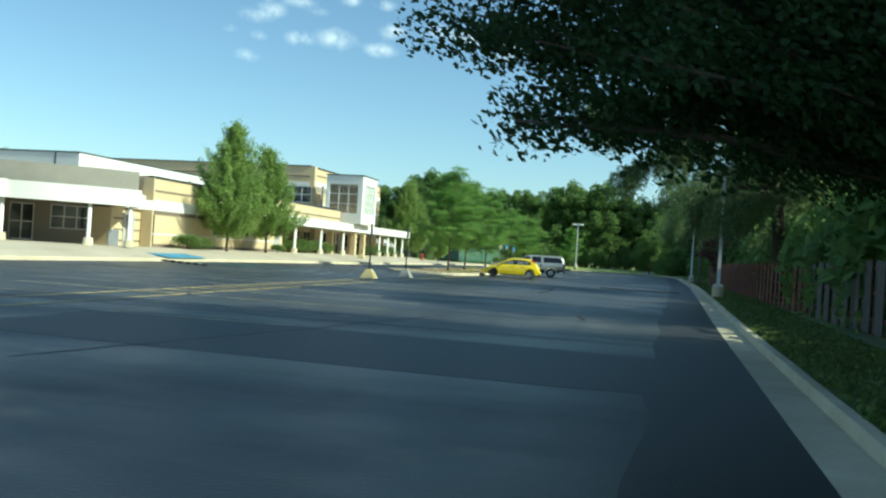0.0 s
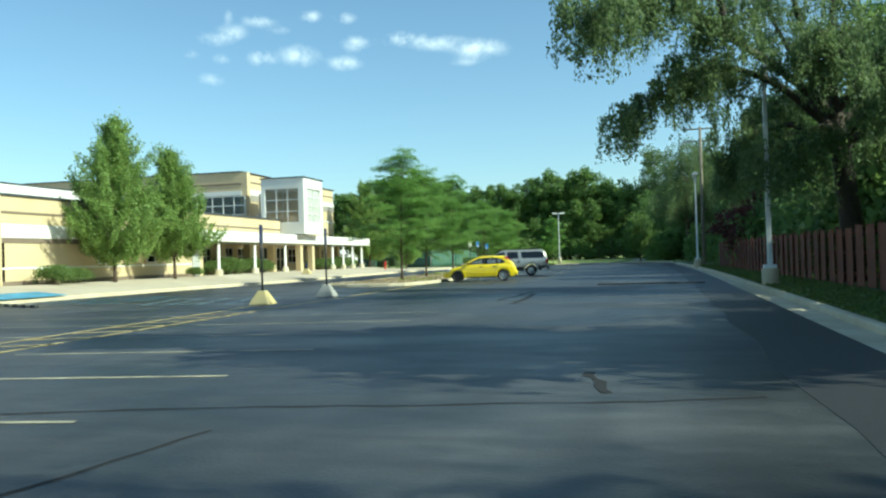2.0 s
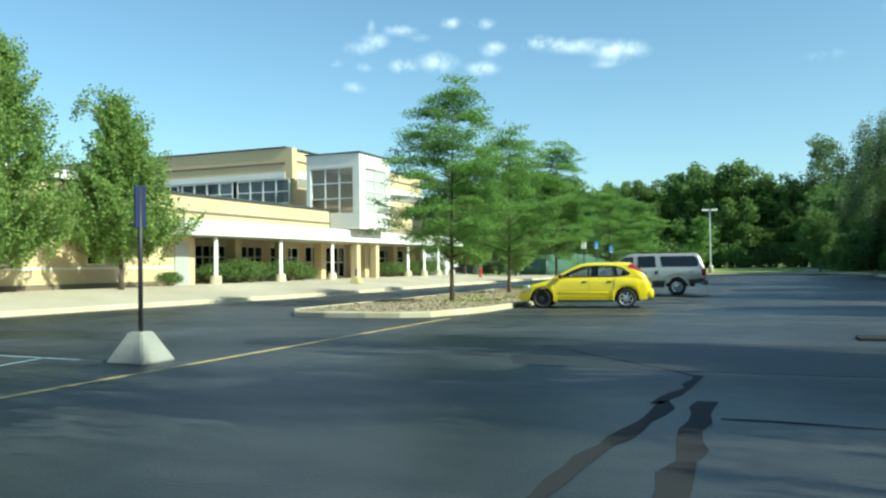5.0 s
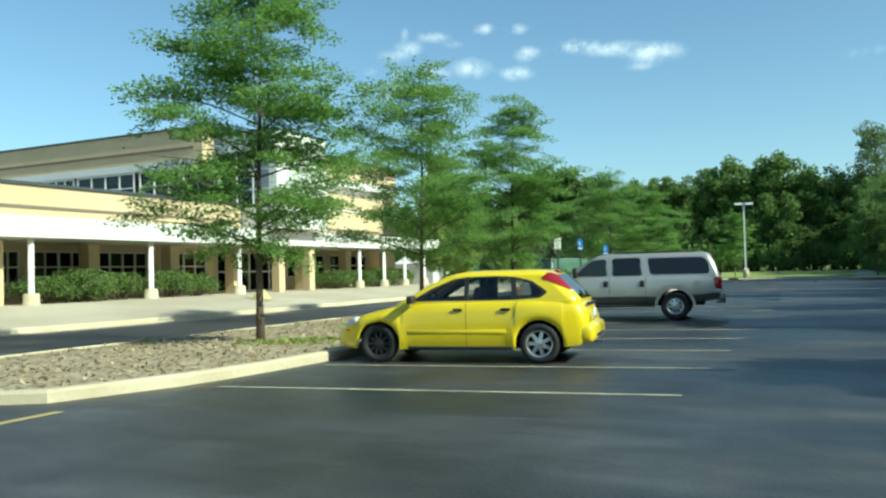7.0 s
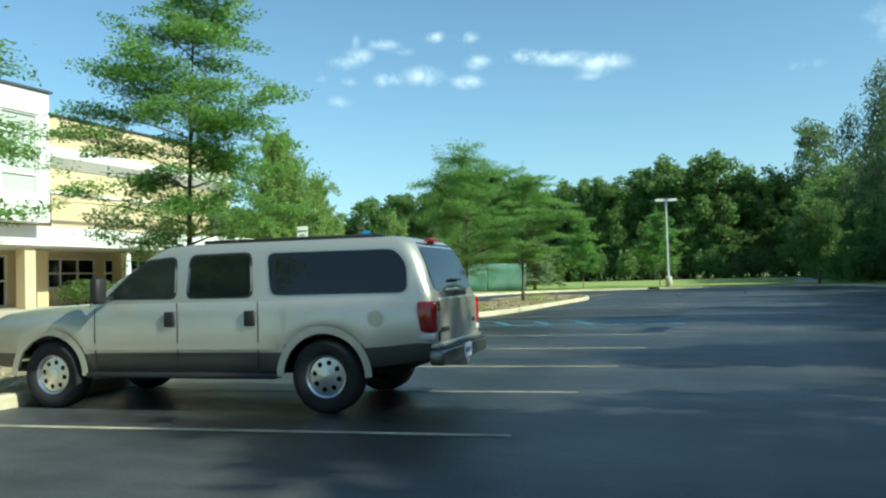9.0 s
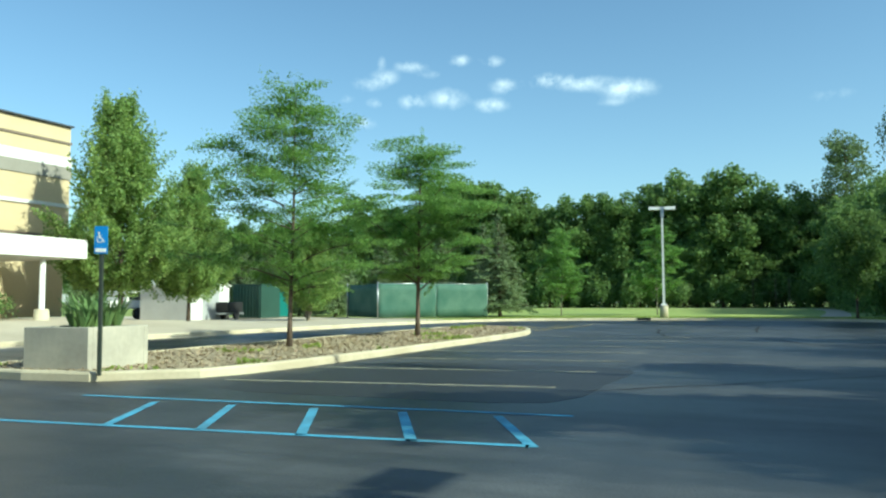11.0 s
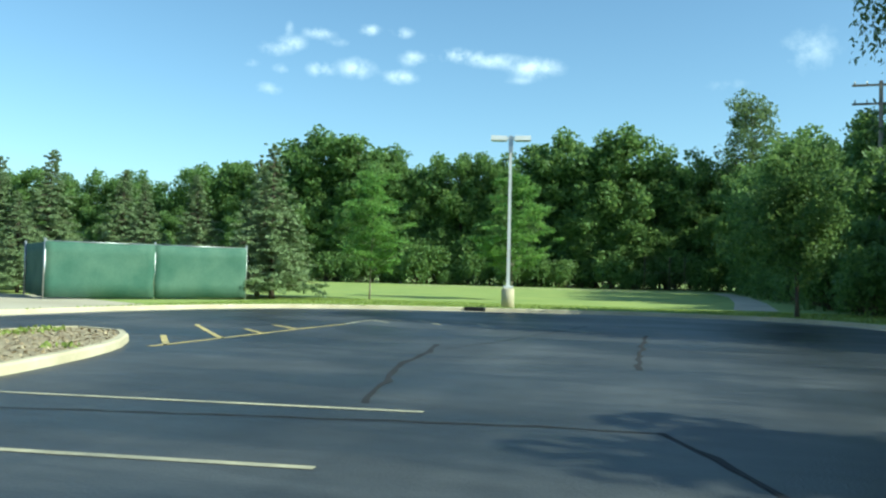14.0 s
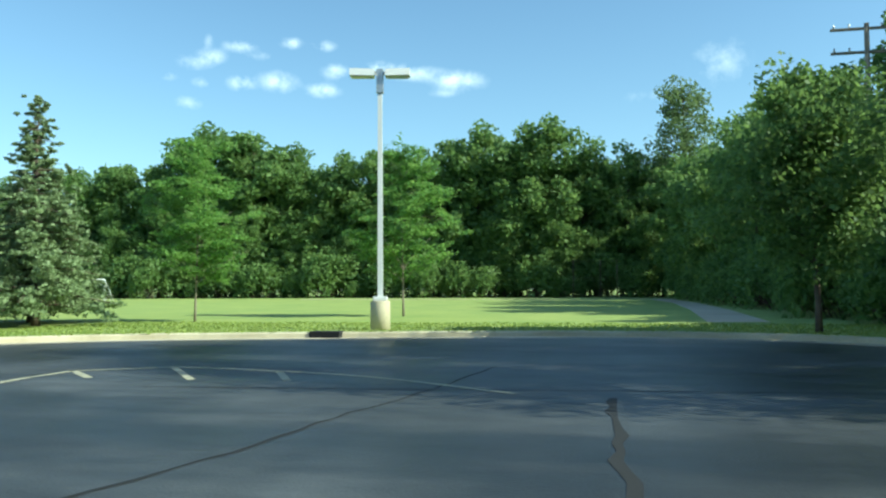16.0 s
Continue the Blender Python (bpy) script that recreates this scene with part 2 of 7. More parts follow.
M_SIGNTEXT = surf("green sign print", (0.16, 0.28, 0.22), 0.5, 0.1, 2, 9, 0.0)
M_CEDAR = surf("red-brown fence wood", (0.20, 0.072, 0.042), 0.85, 0.25, 0.8, 16, 0.3, (0.13, 0.055, 0.038), per=0.22)
M_GREYWOOD = surf("weathered fence wood", (0.13, 0.115, 0.10), 0.9, 0.25, 0.8, 16, 0.3, per=0.2)
M_BARK = surf("bark", (0.13, 0.095, 0.07), 0.95, 0.3, 2.2, 14, 0.9)
# dark bark, with the shade under the crown added to its colour
M_BARKSHADE = surf("dark bark deepened for crown shade", (0.07, 0.055, 0.042), 0.95, 0.3, 2.2, 14, 0.9)
M_BARKPALE = surf("pale bark", (0.26, 0.22, 0.17), 0.95, 0.25, 2.2, 14, 0.7)
M_LOCUST = leafy("locust leaves", (0.22, 0.36, 0.095), (0.105, 0.22, 0.055), 0.48)
M_PEAR = leafy("pear leaves", (0.29, 0.39, 0.115), (0.14, 0.235, 0.065), 0.46)
M_OAK = leafy("oak leaves", (0.18, 0.275, 0.08), (0.09, 0.16, 0.05), 0.45)
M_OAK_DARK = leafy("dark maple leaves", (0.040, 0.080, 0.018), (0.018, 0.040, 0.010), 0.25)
M_WILLOW = leafy("willow leaves", (0.17, 0.235, 0.095), (0.085, 0.135, 0.055), 0.45)
M_PLUM = leafy("plum leaves", (0.14, 0.055, 0.045), (0.07, 0.035, 0.03), 0.3)
M_SPRUCE = leafy("spruce needles", (0.26, 0.335, 0.165), (0.17, 0.23, 0.11), 0.25)
M_SHRUB = leafy("shrub leaves", (0.16, 0.235, 0.065), (0.085, 0.14, 0.04), 0.35)
M_YUCCA = leafy("iris blades", (0.20, 0.30, 0.10), (0.11, 0.19, 0.07), 0.25)
M_BLADE = leafy("grass blades", (0.30, 0.36, 0.09), (0.19, 0.26, 0.06), 0.4)
# darker copy of the grass blades; the verge's shade is in the colour
M_BLADE_SHADE = leafy("verge blades with shade in their colour", (0.15, 0.20, 0.05), (0.07, 0.11, 0.03), 0.3)
M_CHIP = leafy("wood chips", (0.50, 0.41, 0.27), (0.24, 0.175, 0.11), 0.0)

# ---- small building tools ----


def link_mesh(name, bm, mat, parent=None, label="", smooth=False):
    me = bpy.data.meshes.new(name)
    bm.to_mesh(me)
    bm.free()
    if smooth:
        for p in me.polygons:
            p.use_smooth = True
    for q in (mat if isinstance(mat, (list, tuple)) else (mat,)):
        me.materials.append(q)
    ob = new(name, me)
    if parent is not None:
        ob.parent = parent
    if label:
        ob["label"] = label
    return ob


def part(name, bm, mat, parent, label="", smooth=False):
    return link_mesh(name, bm, mat, parent, label, smooth)


def thing(name, at, label, category, group="", kind="", turn=0.0):
    ob = new(name)
    ob.empty_display_size = 0.2
    ob.matrix_basis = pose(*at, 0, 0, turn)
    return tagged(ob, label, category, group, kind)


def box(bm, x0, x1, y0, y1, z0, z1, mi=0, bevel=0.0):
    vs = [bm.verts.new((x, y, z)) for z in (z0, z1) for y in (y0, y1) for x in (x0, x1)]
    fs = [bm.faces.new([vs[i] for i in q]) for q in ((0, 2, 3, 1), (4, 5, 7, 6), (0, 1, 5, 4), (2, 6, 7, 3), (0, 4, 6, 2), (1, 3, 7, 5))]
    for f in fs:
        f.material_index = mi
    if bevel:
        es = list({e for f in fs for e in f.edges})
        bmesh.ops.bevel(bm, geom=es, offset=bevel, segments=2, affect="EDGES", profile=0.5)
    return fs


def boxed(x0, x1, y0, y1, z0, z1, bevel=0.0):
    bm = bmesh.new()
    box(bm, x0, x1, y0, y1, z0, z1, 0, bevel)
    return bm


def tube(bm, pts, radii, seg=8, cap=True, mi=0):
    """A tapered tube along points."""
    rings, pts = [], [Vector(p) for p in pts]
    for i, p in enumerate(pts):
        d = (pts[min(i + 1, len(pts) - 1)] - pts[max(i - 1, 0)]).normalized()
        a = d.cross(Vector((0, 0, 1)) if abs(d.z) < 0.9 else Vector((1, 0, 0))).normalized()
        b = d.cross(a)
        rings.append([bm.verts.new(p + radii[i] * (math.cos(t) * a + math.sin(t) * b)) for t in (2 * math.pi * k / seg for k in range(seg))])
    for r0, r1 in zip(rings, rings[1:]):
        for k in range(seg):
            f = bm.faces.new((r0[k], r0[(k + 1) % seg], r1[(k + 1) % seg], r1[k]))
            f.material_index, f.smooth = mi, True
    if cap:
        bm.faces.new(rings[0]).material_index = mi
        bm.faces.new(rings[-1]).material_index = mi
    return rings


def tubed(pts, radii, seg=10):
    bm = bmesh.new()
    tube(bm, pts, radii, seg)
    bmesh.ops.recalc_face_normals(bm, faces=bm.faces)
    return bm


def slab(outline, z0, z1):
    """A level slab with the given outline."""
    bm = bmesh.new()
    top = bm.faces.new([bm.verts.new((x, y, z1)) for x, y in outline])
    low = [bm.verts.new((x, y, z0)) for x, y in outline]
    tv = list(top.verts)
    for k in range(len(tv)):
        j = (k + 1) % len(tv)
        bm.faces.new((tv[k], tv[j], low[j], low[k]))
    bmesh.ops.triangulate(bm, faces=[top])
    bmesh.ops.recalc_face_normals(bm, faces=bm.faces)
    return bm


def side_line(pts, off, closed=False):
    """The points moved to their left by off."""
    out, n = [], len(pts)
    for i in range(n):
        a = Vector(pts[i - 1] if (i or closed) else pts[i])
        b = Vector(pts[(i + 1) % n] if (i < n - 1 or closed) else pts[i])
        d = (b - a).normalized()
        out.append((pts[i][0] - d.y * off, pts[i][1] + d.x * off))
    return out


def rounded(pts, step=1.2, closed=False):
    """A smooth line through the points."""
    out, n = [], len(pts)
    for i in range(n if closed else n - 1):
        p = [Vector(pts[(i + k) % n] if closed else pts[min(max(i + k, 0), n - 1)]) for k in (-1, 0, 1, 2)]
        m = max(1, int((p[2] - p[1]).length / step))
        for k in range(m):
            t = k / m
            q = 0.5 * (2 * p[1] + (p[2] - p[0]) * t + (2 * p[0] - 5 * p[1] + 4 * p[2] - p[3]) * t * t + (3 * p[1] - p[0] - 3 * p[2] + p[3]) * t ** 3)
            out.append((q.x, q.y))
    if not closed:
        out.append(tuple(pts[-1]))
    return out


def kerb(name, pts, label, width=0.17, z=0.155, closed=False, inner_left=True, piece=3.0):
    """A kerb of cast lengths along a line: a real step with a rounded face; each length is a piece of its own."""
    holder = thing(name, (0, 0, 0), label, "kerb", kind="structure")
    a = list(pts)
    b = side_line(a, width if inner_left else -width, closed)
    n = len(a)
    run, i = 0, 0
    last = n if closed else n - 1
    while i < last:
        bm, j, ln = bmesh.new(), i, 0.0
        while j < last and ln < piece:
            ln += (Vector(a[(j + 1) % n]) - Vector(a[j])).length
            j += 1
        rows = []
        for k in range(i, j + 1):
            (ax, ay), (bx, by) = a[k % n], b[k % n]
            sh = 0.006 if (k == i or k == j) else 0.0
            f = lambda t: (ax + (bx - ax) * t, ay + (by - ay) * t)
            rows.append([bm.verts.new((*f(0), -0.03)), bm.verts.new((*f(0.05), z - 0.035 - sh)), bm.verts.new((*f(0.2), z - sh)), bm.verts.new((*f(0.95), z + 0.004 - sh)), bm.verts.new((*f(1), -0.03))])
        for r0, r1 in zip(rows, rows[1:]):
            for q in range(4):
                bm.faces.new((r0[q], r0[q + 1], r1[q + 1], r1[q]))
        bm.faces.new(rows[0])
        bm.faces.new(rows[-1])
        bmesh.ops.recalc_face_normals(bm, faces=bm.faces)
        link_mesh("kerb_length", bm, M_CURB, holder)
        i = j
    return holder


def stripe(bm, a, b, w, z=0.006):
    """A painted line on the ground from a to b."""
    a, b = Vector(a), Vector(b)
    d = (b - a).normalized()
    n = Vector((-d.y, d.x)) * w / 2
    m = max(1, int((b - a).length / 1.5))
    prev = None
    for k in range(m + 1):
        p = a + (b - a) * k / m
        q = (bm.verts.new((p.x + n.x, p.y + n.y, z)), bm.verts.new((p.x - n.x, p.y - n.y, z)))
        if prev:
            bm.faces.new((prev[0], prev[1], q[1], q[0]))
        prev = q


def painted(name, lines, w, mat, label, category="road marking", z=0.006, group=""):
    bm = bmesh.new()
    for a, b in lines:
        stripe(bm, a, b, w, z)
    bmesh.ops.recalc_face_normals(bm, faces=bm.faces)
    for f in bm.faces:
        if f.normal.z < 0:
            f.normal_flip()
    return tagged(link_mesh(name, bm, mat), label, category, group, "structure")


# ---- ground ----
bm = bmesh.new()
bmesh.ops.create_grid(bm, x_segments=24, y_segments=24, size=2400)
tagged(link_mesh("ground", bm, M_GROUND), "rough green grassland reaching to the horizon", "ground", kind="structure").location = (0, 0, -0.06)
bm = slab([(-62, -140), (9, -140), (9, 90), (-62, 90)], -0.05, 0.0)
tagged(link_mesh("road", bm, M_ASPHALT), "worn grey asphalt of the car park", "car park", kind="structure")

EAST = [(4.6, -140), (5.0, -60), (5.55, -28), (6.3, -3), (7.0, 22), (7.25, 45), (7.3, 70)]
NORTH = [(-20.6, 71), (-19.6, 77), (-17.6, 81.6), (-14.2, 84.6), (-8, 86.4), (-1.5, 87.4), (3.2, 86.0), (6.0, 82.0), (7.2, 76)]
WEST = [(-23.0, -140), (-23.0, -20), (-22.8, 8), (-21.4, 22), (-21.8, 40), (-21.2, 58), (-20.6, 71)]
east_line, north_line, west_line = rounded(EAST, 3.0), rounded(NORTH, 1.0), rounded(WEST, 3.0)


PAD = 0.62                                           # level of the school's forecourt


def grade(x, y):
    """Height of the pavement, which rises from the kerb to the school."""
    return 0.15 + (PAD - 0.15) * min(max((-22.2 - x) / 4.6, 0.0), 1.0) * min(max((69.0 - y) / 11.0, 0.0), 1.0)


def apron(line, far_x, z0, z1, mids=()):
    """A slab from a line across to x = far_x, in strips; over the places in mids it follows the pavement's rise."""
    bm = bmesh.new()
    rise = (lambda x, y: grade(x, y)) if mids else (lambda x, y: z1)
    rows = [[bm.verts.new((px, py, z0)), bm.verts.new((px, py, z1))] + [bm.verts.new((x, py, rise(x, py))) for x in mids] + [bm.verts.new((far_x, py, rise(far_x, py))), bm.verts.new((far_x, py, z0))] for px, py in line]
    for r0, r1 in zip(rows, rows[1:]):
        for k in range(3 + len(mids)):
            bm.faces.new((r0[k], r1[k], r1[k + 1], r0[k + 1]))
    bmesh.ops.recalc_face_normals(bm, faces=bm.faces)
    return bm


tagged(link_mesh("lawn_east", apron(side_line(east_line, -0.16) + [(7.46, 76)], 140, -0.05, 0.13), M_GRASS_SHADE), "narrow strip of mown grass beside the kerb", "lawn", kind="structure")
tagged(link_mesh("lawn_north", slab(side_line(north_line, 0.16) + [(7.2, 76.02), (140, 76.02), (140, 420), (-320, 420), (-320, 77)], -0.05, 0.13), M_GRASS), "sunlit mown playing field behind the car park", "lawn", kind="structure")
tagged(link_mesh("pavement", apron(side_line(west_line, 0.16), -90, -0.05, 0.15, (-24.5, -26.8)), M_CONCRETE), "pale concrete pavement in front of the school", "pavement", kind="structure")
tagged(link_mesh("service_yard", slab([(-20.75, 71.02), (-19.75, 77.0), (-19.9, 79), (-24.5, 81.5), (-30, 84), (-55, 84), (-55, 71.02)], -0.05, 0.148), M_CONCRETE), "pale concrete service yard", "pavement", kind="structure")
tagged(link_mesh("gutter", slab(west_line + side_line(west_line, -0.5)[::-1], -0.02, 0.006), M_CONCRETE), "pale concrete gutter along the school kerb", "gutter", kind="structure")
tagged(link_mesh("gutter", slab(north_line + side_line(north_line, -0.5)[::-1], -0.02, 0.006), M_CONCRETE), "pale concrete gutter along the end kerb", "gutter", kind="structure")
east_near = [p for p in east_line if p[1] > -80]
tagged(link_mesh("gutter", slab(east_near + side_line(east_near, 0.5)[::-1], -0.02, 0.007), M_CURB), "weathered concrete gutter along the grass strip", "gutter", kind="structure")
kerb("kerb_east", east_line[8:], "weathered concrete kerb along the grass strip", inner_left=False, z=0.15)
kerb("kerb_north", north_line, "pale concrete kerb curving round the end of the car park", inner_left=True, z=0.15, piece=2.4)
kerb("kerb_west", west_line, "pale concrete kerb along the school pavement", inner_left=True, z=0.165)


def island(name, outline, label):
    line = rounded(outline, 0.9, True)
    kerb(name + "_kerb", line, "cream concrete kerb round the planted island", closed=True, inner_left=True, z=0.16, piece=2.6)
    inner = side_line(line, 0.165, True)
    bm = slab(inner, -0.03, 0.13)
    ob = tagged(link_mesh(name, bm, M_MULCH), label, "planting bed", kind="structure")
    return inner


ISLAND_S = [(-9.3, 9.4), (-8.75, 11), (-8.5, 14), (-8.45, 22), (-8.6, 31), (-9.0, 37.6), (-9.6, 38.9), (-11.2, 39.9), (-13.4, 40.0), (-14.6, 39.2), (-14.7, 36), (-14.3, 24), (-14.2, 13), (-14.2, 10.2), (-13.4, 9.0), (-11, 8.8)]
ISLAND_N = [(-9.7, 43.6), (-9.3, 46), (-9.3, 53), (-9.4, 60), (-9.9, 63.4), (-10.9, 66.2), (-12.4, 68.2), (-13.8, 68.6), (-14.6, 66.6), (-14.6, 58), (-14.4, 48), (-14.6, 43.6), (-13.6, 42.3), (-11.0, 42.4)]
bed_s = island("island_south", ISLAND_S, "wood chip bed on the long parking island")
bed_n = island("island_north", ISLAND_N, "wood chip bed on the second parking island")

# ---- trees and plants ----


def leaf_mesh(name, mat, centres, sizes, rng, flat=0.0, droop=0.0, slim=0.55):
    """Many single leaves as kites round the given points. flat: how level they lie; droop: how far they hang."""
    n = len(centres)
    u = rng.normal(size=(n, 3))
    if droop:
        u[:, 2] -= droop * 2.5
    if flat:
        u[:, 2] *= 1 - flat
    u /= np.linalg.norm(u, axis=1, keepdims=True)
    w = rng.normal(size=(n, 3))
    if flat:
        w = w * (1 - flat) + np.array([0, 0, 1.0]) * flat * 2
    v = np.cross(u, w)
    v /= np.linalg.norm(v, axis=1, keepdims=True) + 1e-9
    s = np.asarray(sizes).reshape(-1, 1)
    vs = np.empty((n, 4, 3))
    vs[:, 0], vs[:, 2] = centres - u * s * 0.5, centres + u * s * 0.5
    vs[:, 1], vs[:, 3] = centres + v * s * slim * 0.5 - u * s * 0.08, centres - v * s * slim * 0.5 - u * s * 0.08
    me = bpy.data.meshes.new(name)
    me.vertices.add(4 * n)
    me.vertices.foreach_set("co", vs.ravel())
    me.loops.add(4 * n)
    me.loops.foreach_set("vertex_index", np.arange(4 * n))
    me.polygons.add(n)
    me.polygons.foreach_set("loop_start", np.arange(n) * 4)
    me.polygons.foreach_set("loop_total", np.full(n, 4))
    me.update(calc_edges=True)
    me.materials.append(mat)
    return me


# radius of the crown by height (0 at its foot, 1 at its top)
SPRAY = {   # a spray of leaves: length, width, thickness against the clump, and how far it points up or down
    "locust": (0.90, 0.58, 0.17, 0.0), "umbrella": (0.95, 0.62, 0.10, 0.0), "pear": (1.15, 0.30, 0.30, 0.75), "oak": (0.62, 0.60, 0.46, 0.2), "spread": (0.7, 0.6, 0.42, -0.1), "willow": (1.05, 0.42, 0.40, -0.9), "spruce": (0.72, 0.5, 0.14, -0.12),
}
PROFILE = {
    "locust": lambda f: (0.70 + 1.1 * f) if f < 0.25 else 0.90 * (1 - ((f - 0.25) / 0.75) ** 1.35) + 0.10,
    "spread": lambda f: 1.0 if f < 0.45 else math.sqrt(max(0.03, 1 - ((f - 0.45) / 0.55) ** 2)),
    "pear": lambda f: 0.72 + 1.8 * f if f < 0.16 else 0.97 * (1 - ((f - 0.16) / 0.84) ** 0.92) + 0.03,
    "oak": lambda f: math.sqrt(max(0.03, 1 - (2 * f - 0.92) ** 2)),
    "umbrella": lambda f: (0.55 + 0.9 * f) if f < 0.5 else 1.0 - 0.75 * ((f - 0.5) / 0.5) ** 1.6,
    "willow": lambda f: math.sqrt(max(0.08, 1 - (1.9 * f - 0.85) ** 2)),
    "spruce": lambda f: (1 - f) * 0.97 + 0.03,
}


def tree(name, kind, seed, h, r, foot, leaves, leaf, mat, label, bark=None, trunk_r=0.12, limbs=36, clump=0.55, category="tree", group="", rise=None, gap=0.0, bias=(0.0, 0.0)):
    """A tapered trunk, limbs that part from it, and a crown of single leaves in clumps along the limbs."""
    rng = np.random.default_rng(seed)
    holder = thing(name, (0, 0, 0), label, category, group)
    bm = bmesh.new()
    lean = rng.normal(size=2) * 0.02 * h
    bend = lambda z: np.array([lean[0] * (z / h) ** 2 + 0.05 * math.sin(3.1 * z / h + seed), lean[1] * (z / h) ** 2 + 0.05 * math.sin(2.3 * z / h + 2 * seed), z])
    zs = np.linspace(-0.1, h * 0.93, 9)
    tube(bm, [bend(z) for z in zs], [trunk_r * (1.25 if i == 0 else 1) * max(0.08, 1 - 0.93 * (i / 8)) for i in range(9)], 9)
    prof, pts, wts, dirs = PROFILE[kind], [], [], []
    rise = {"spread": 0.35, "locust": 0.22, "umbrella": 0.55, "pear": 0.95, "oak": 0.45, "willow": 0.8, "spruce": -0.12}[kind] if rise is None else rise
    for k in range(limbs):
        f = (k + rng.random()) / limbs
        f = f ** (0.85 if kind != "spruce" else 1.05)
        reach = r * prof(f) * ((0.8 + 0.3 * rng.random()) if kind == "spread" else (0.48 + 0.68 * rng.random()) if kind in ("locust", "umbrella") else (0.62 + 0.52 * rng.random()))
        az = k * 2.39996 + rng.normal() * 0.25
        reach *= 1 + bias[1] * math.cos(az - radians(bias[0]))      # crowns grow further towards the open side
        out = np.array([math.cos(az), math.sin(az), 0])
        zc = foot + (h - foot) * f                      # height of the limb's end
        z0 = min(max(foot * 0.72, zc - rise * reach), h * 0.9) if rise > 0 else min(zc - rise * reach, h * 0.95)
        p0 = bend(z0)
        end = np.array([p0[0], p0[1], 0]) + out * reach + np.array([0, 0, zc])
        mid = (p0 + end) / 2 + np.array([0, 0, 0.10 * reach])
        if kind == "willow":
            end = end + np.array([0, 0, -0.28 * reach])
        tr = max(0.012, trunk_r * 0.42 * (1 - 0.75 * f))
        path = [p0 * (1 - t) ** 2 + 2 * mid * t * (1 - t) + end * t * t for t in (0, 0.3, 0.6, 1.0)]
        tube(bm, path, [tr, tr * 0.7, tr * 0.45, tr * 0.15], 5, False)
        m = max(2, int(reach / (clump * (0.62 if kind in ("locust", "umbrella") else 0.8))) + 1)
        for q in range(m):
            t = 0.30 + 0.70 * (q + rng.random()) / m
            c = p0 * (1 - t) ** 2 + 2 * mid * t * (1 - t) + end * t * t
            side = np.array([-out[1], out[0], 0]) * rng.normal() * clump * (0.85 if kind != "spruce" else 0.5) * (0.4 + t)
            c = c + side + np.array([0, 0, rng.normal() * clump * 0.25])
            if rng.random() < gap:
                continue
            pts.append(c)
            wts.append(0.45 + 1.1 * rng.random())
            dirs.append(SPRAY[kind][3] * np.array([0, 0, 1.0]) + (out + rng.normal(size=3) * 0.35) * (1 - abs(SPRAY[kind][3]) * 0.6))
            if kind in ("locust", "willow", "umbrella") and q % 2:
                tube(bm, [path[2] * 0.5 + path[1] * 0.5, c], [tr * 0.3, 0.006], 4, False)
    if kind not in ("spruce", "willow", "umbrella"):
        for q in range(int(limbs * 0.35)):
            f = rng.random() ** 0.8
            a, d = rng.random() * 6.283, rng.random() ** 0.5 * r * prof(f) * 0.75
            pts.append(bend(foot + (h - foot) * f) + np.array([math.cos(a) * d, math.sin(a) * d, 0]))
            wts.append(0.8)
            dirs.append(rng.normal(size=3))
    pts.append(bend(h * 0.985))
    wts.append(0.35)
    dirs.append(np.array([0.05, 0, 1.0]))
    pts, wts = np.array(pts), np.array(wts)
    pick = rng.choice(len(pts), leaves, p=wts / wts.sum())
    ln, wd, th, _ = SPRAY[kind]
    d = np.array(dirs)
    d /= np.linalg.norm(d, axis=1, keepdims=True)
    e = np.cross(d, np.array([0.03, 0.02, 1.0]))
    e /= np.linalg.norm(e, axis=1, keepdims=True) + 1e-6
    g = np.cross(e, d)
    if kind == "spruce":
        wts = wts * np.clip(1.25 - pts[:, 2] / h, 0.3, 1)
    ball = rng.normal(size=(leaves, 3))
    ball *= (rng.random(leaves) ** 0.45 * np.where(rng.random(leaves) < 0.06, 1.7, 1.32) / np.linalg.norm(ball, axis=1))[:, None]
    off = ball * clump * (0.6 + 0.55 * wts[pick])[:, None]
    if kind == "spruce":
        off *= np.clip(1.15 - pts[pick][:, 2:] / h, 0.18, 1)
    centres = pts[pick] + d[pick] * off[:, :1] * ln + e[pick] * off[:, 1:2] * wd + g[pick] * off[:, 2:] * th
    if kind == "willow":
        centres[:, 2] -= rng.random(leaves) ** 2 * clump * 1.6
    centres[:, 2] = np.maximum(centres[:, 2], foot * 0.55)
    me = leaf_mesh("crown", mat, centres, leaf * (0.6 + 0.8 * rng.random(leaves)), rng, flat={"locust": 0.6, "umbrella": 0.6, "spruce": 0.35}.get(kind, 0.15), droop={"willow": 0.8, "pear": 0.15}.get(kind, 0.0), slim={"willow": 0.42, "umbrella": 0.5, "spruce": 0.4, "locust": 0.5}.get(kind, 0.62))
    bmesh.ops.recalc_face_normals(bm, faces=bm.faces)
    part("trunk", bm, bark or M_BARK, holder)
    crown = new("crown", me)
    crown.parent = holder
    return holder


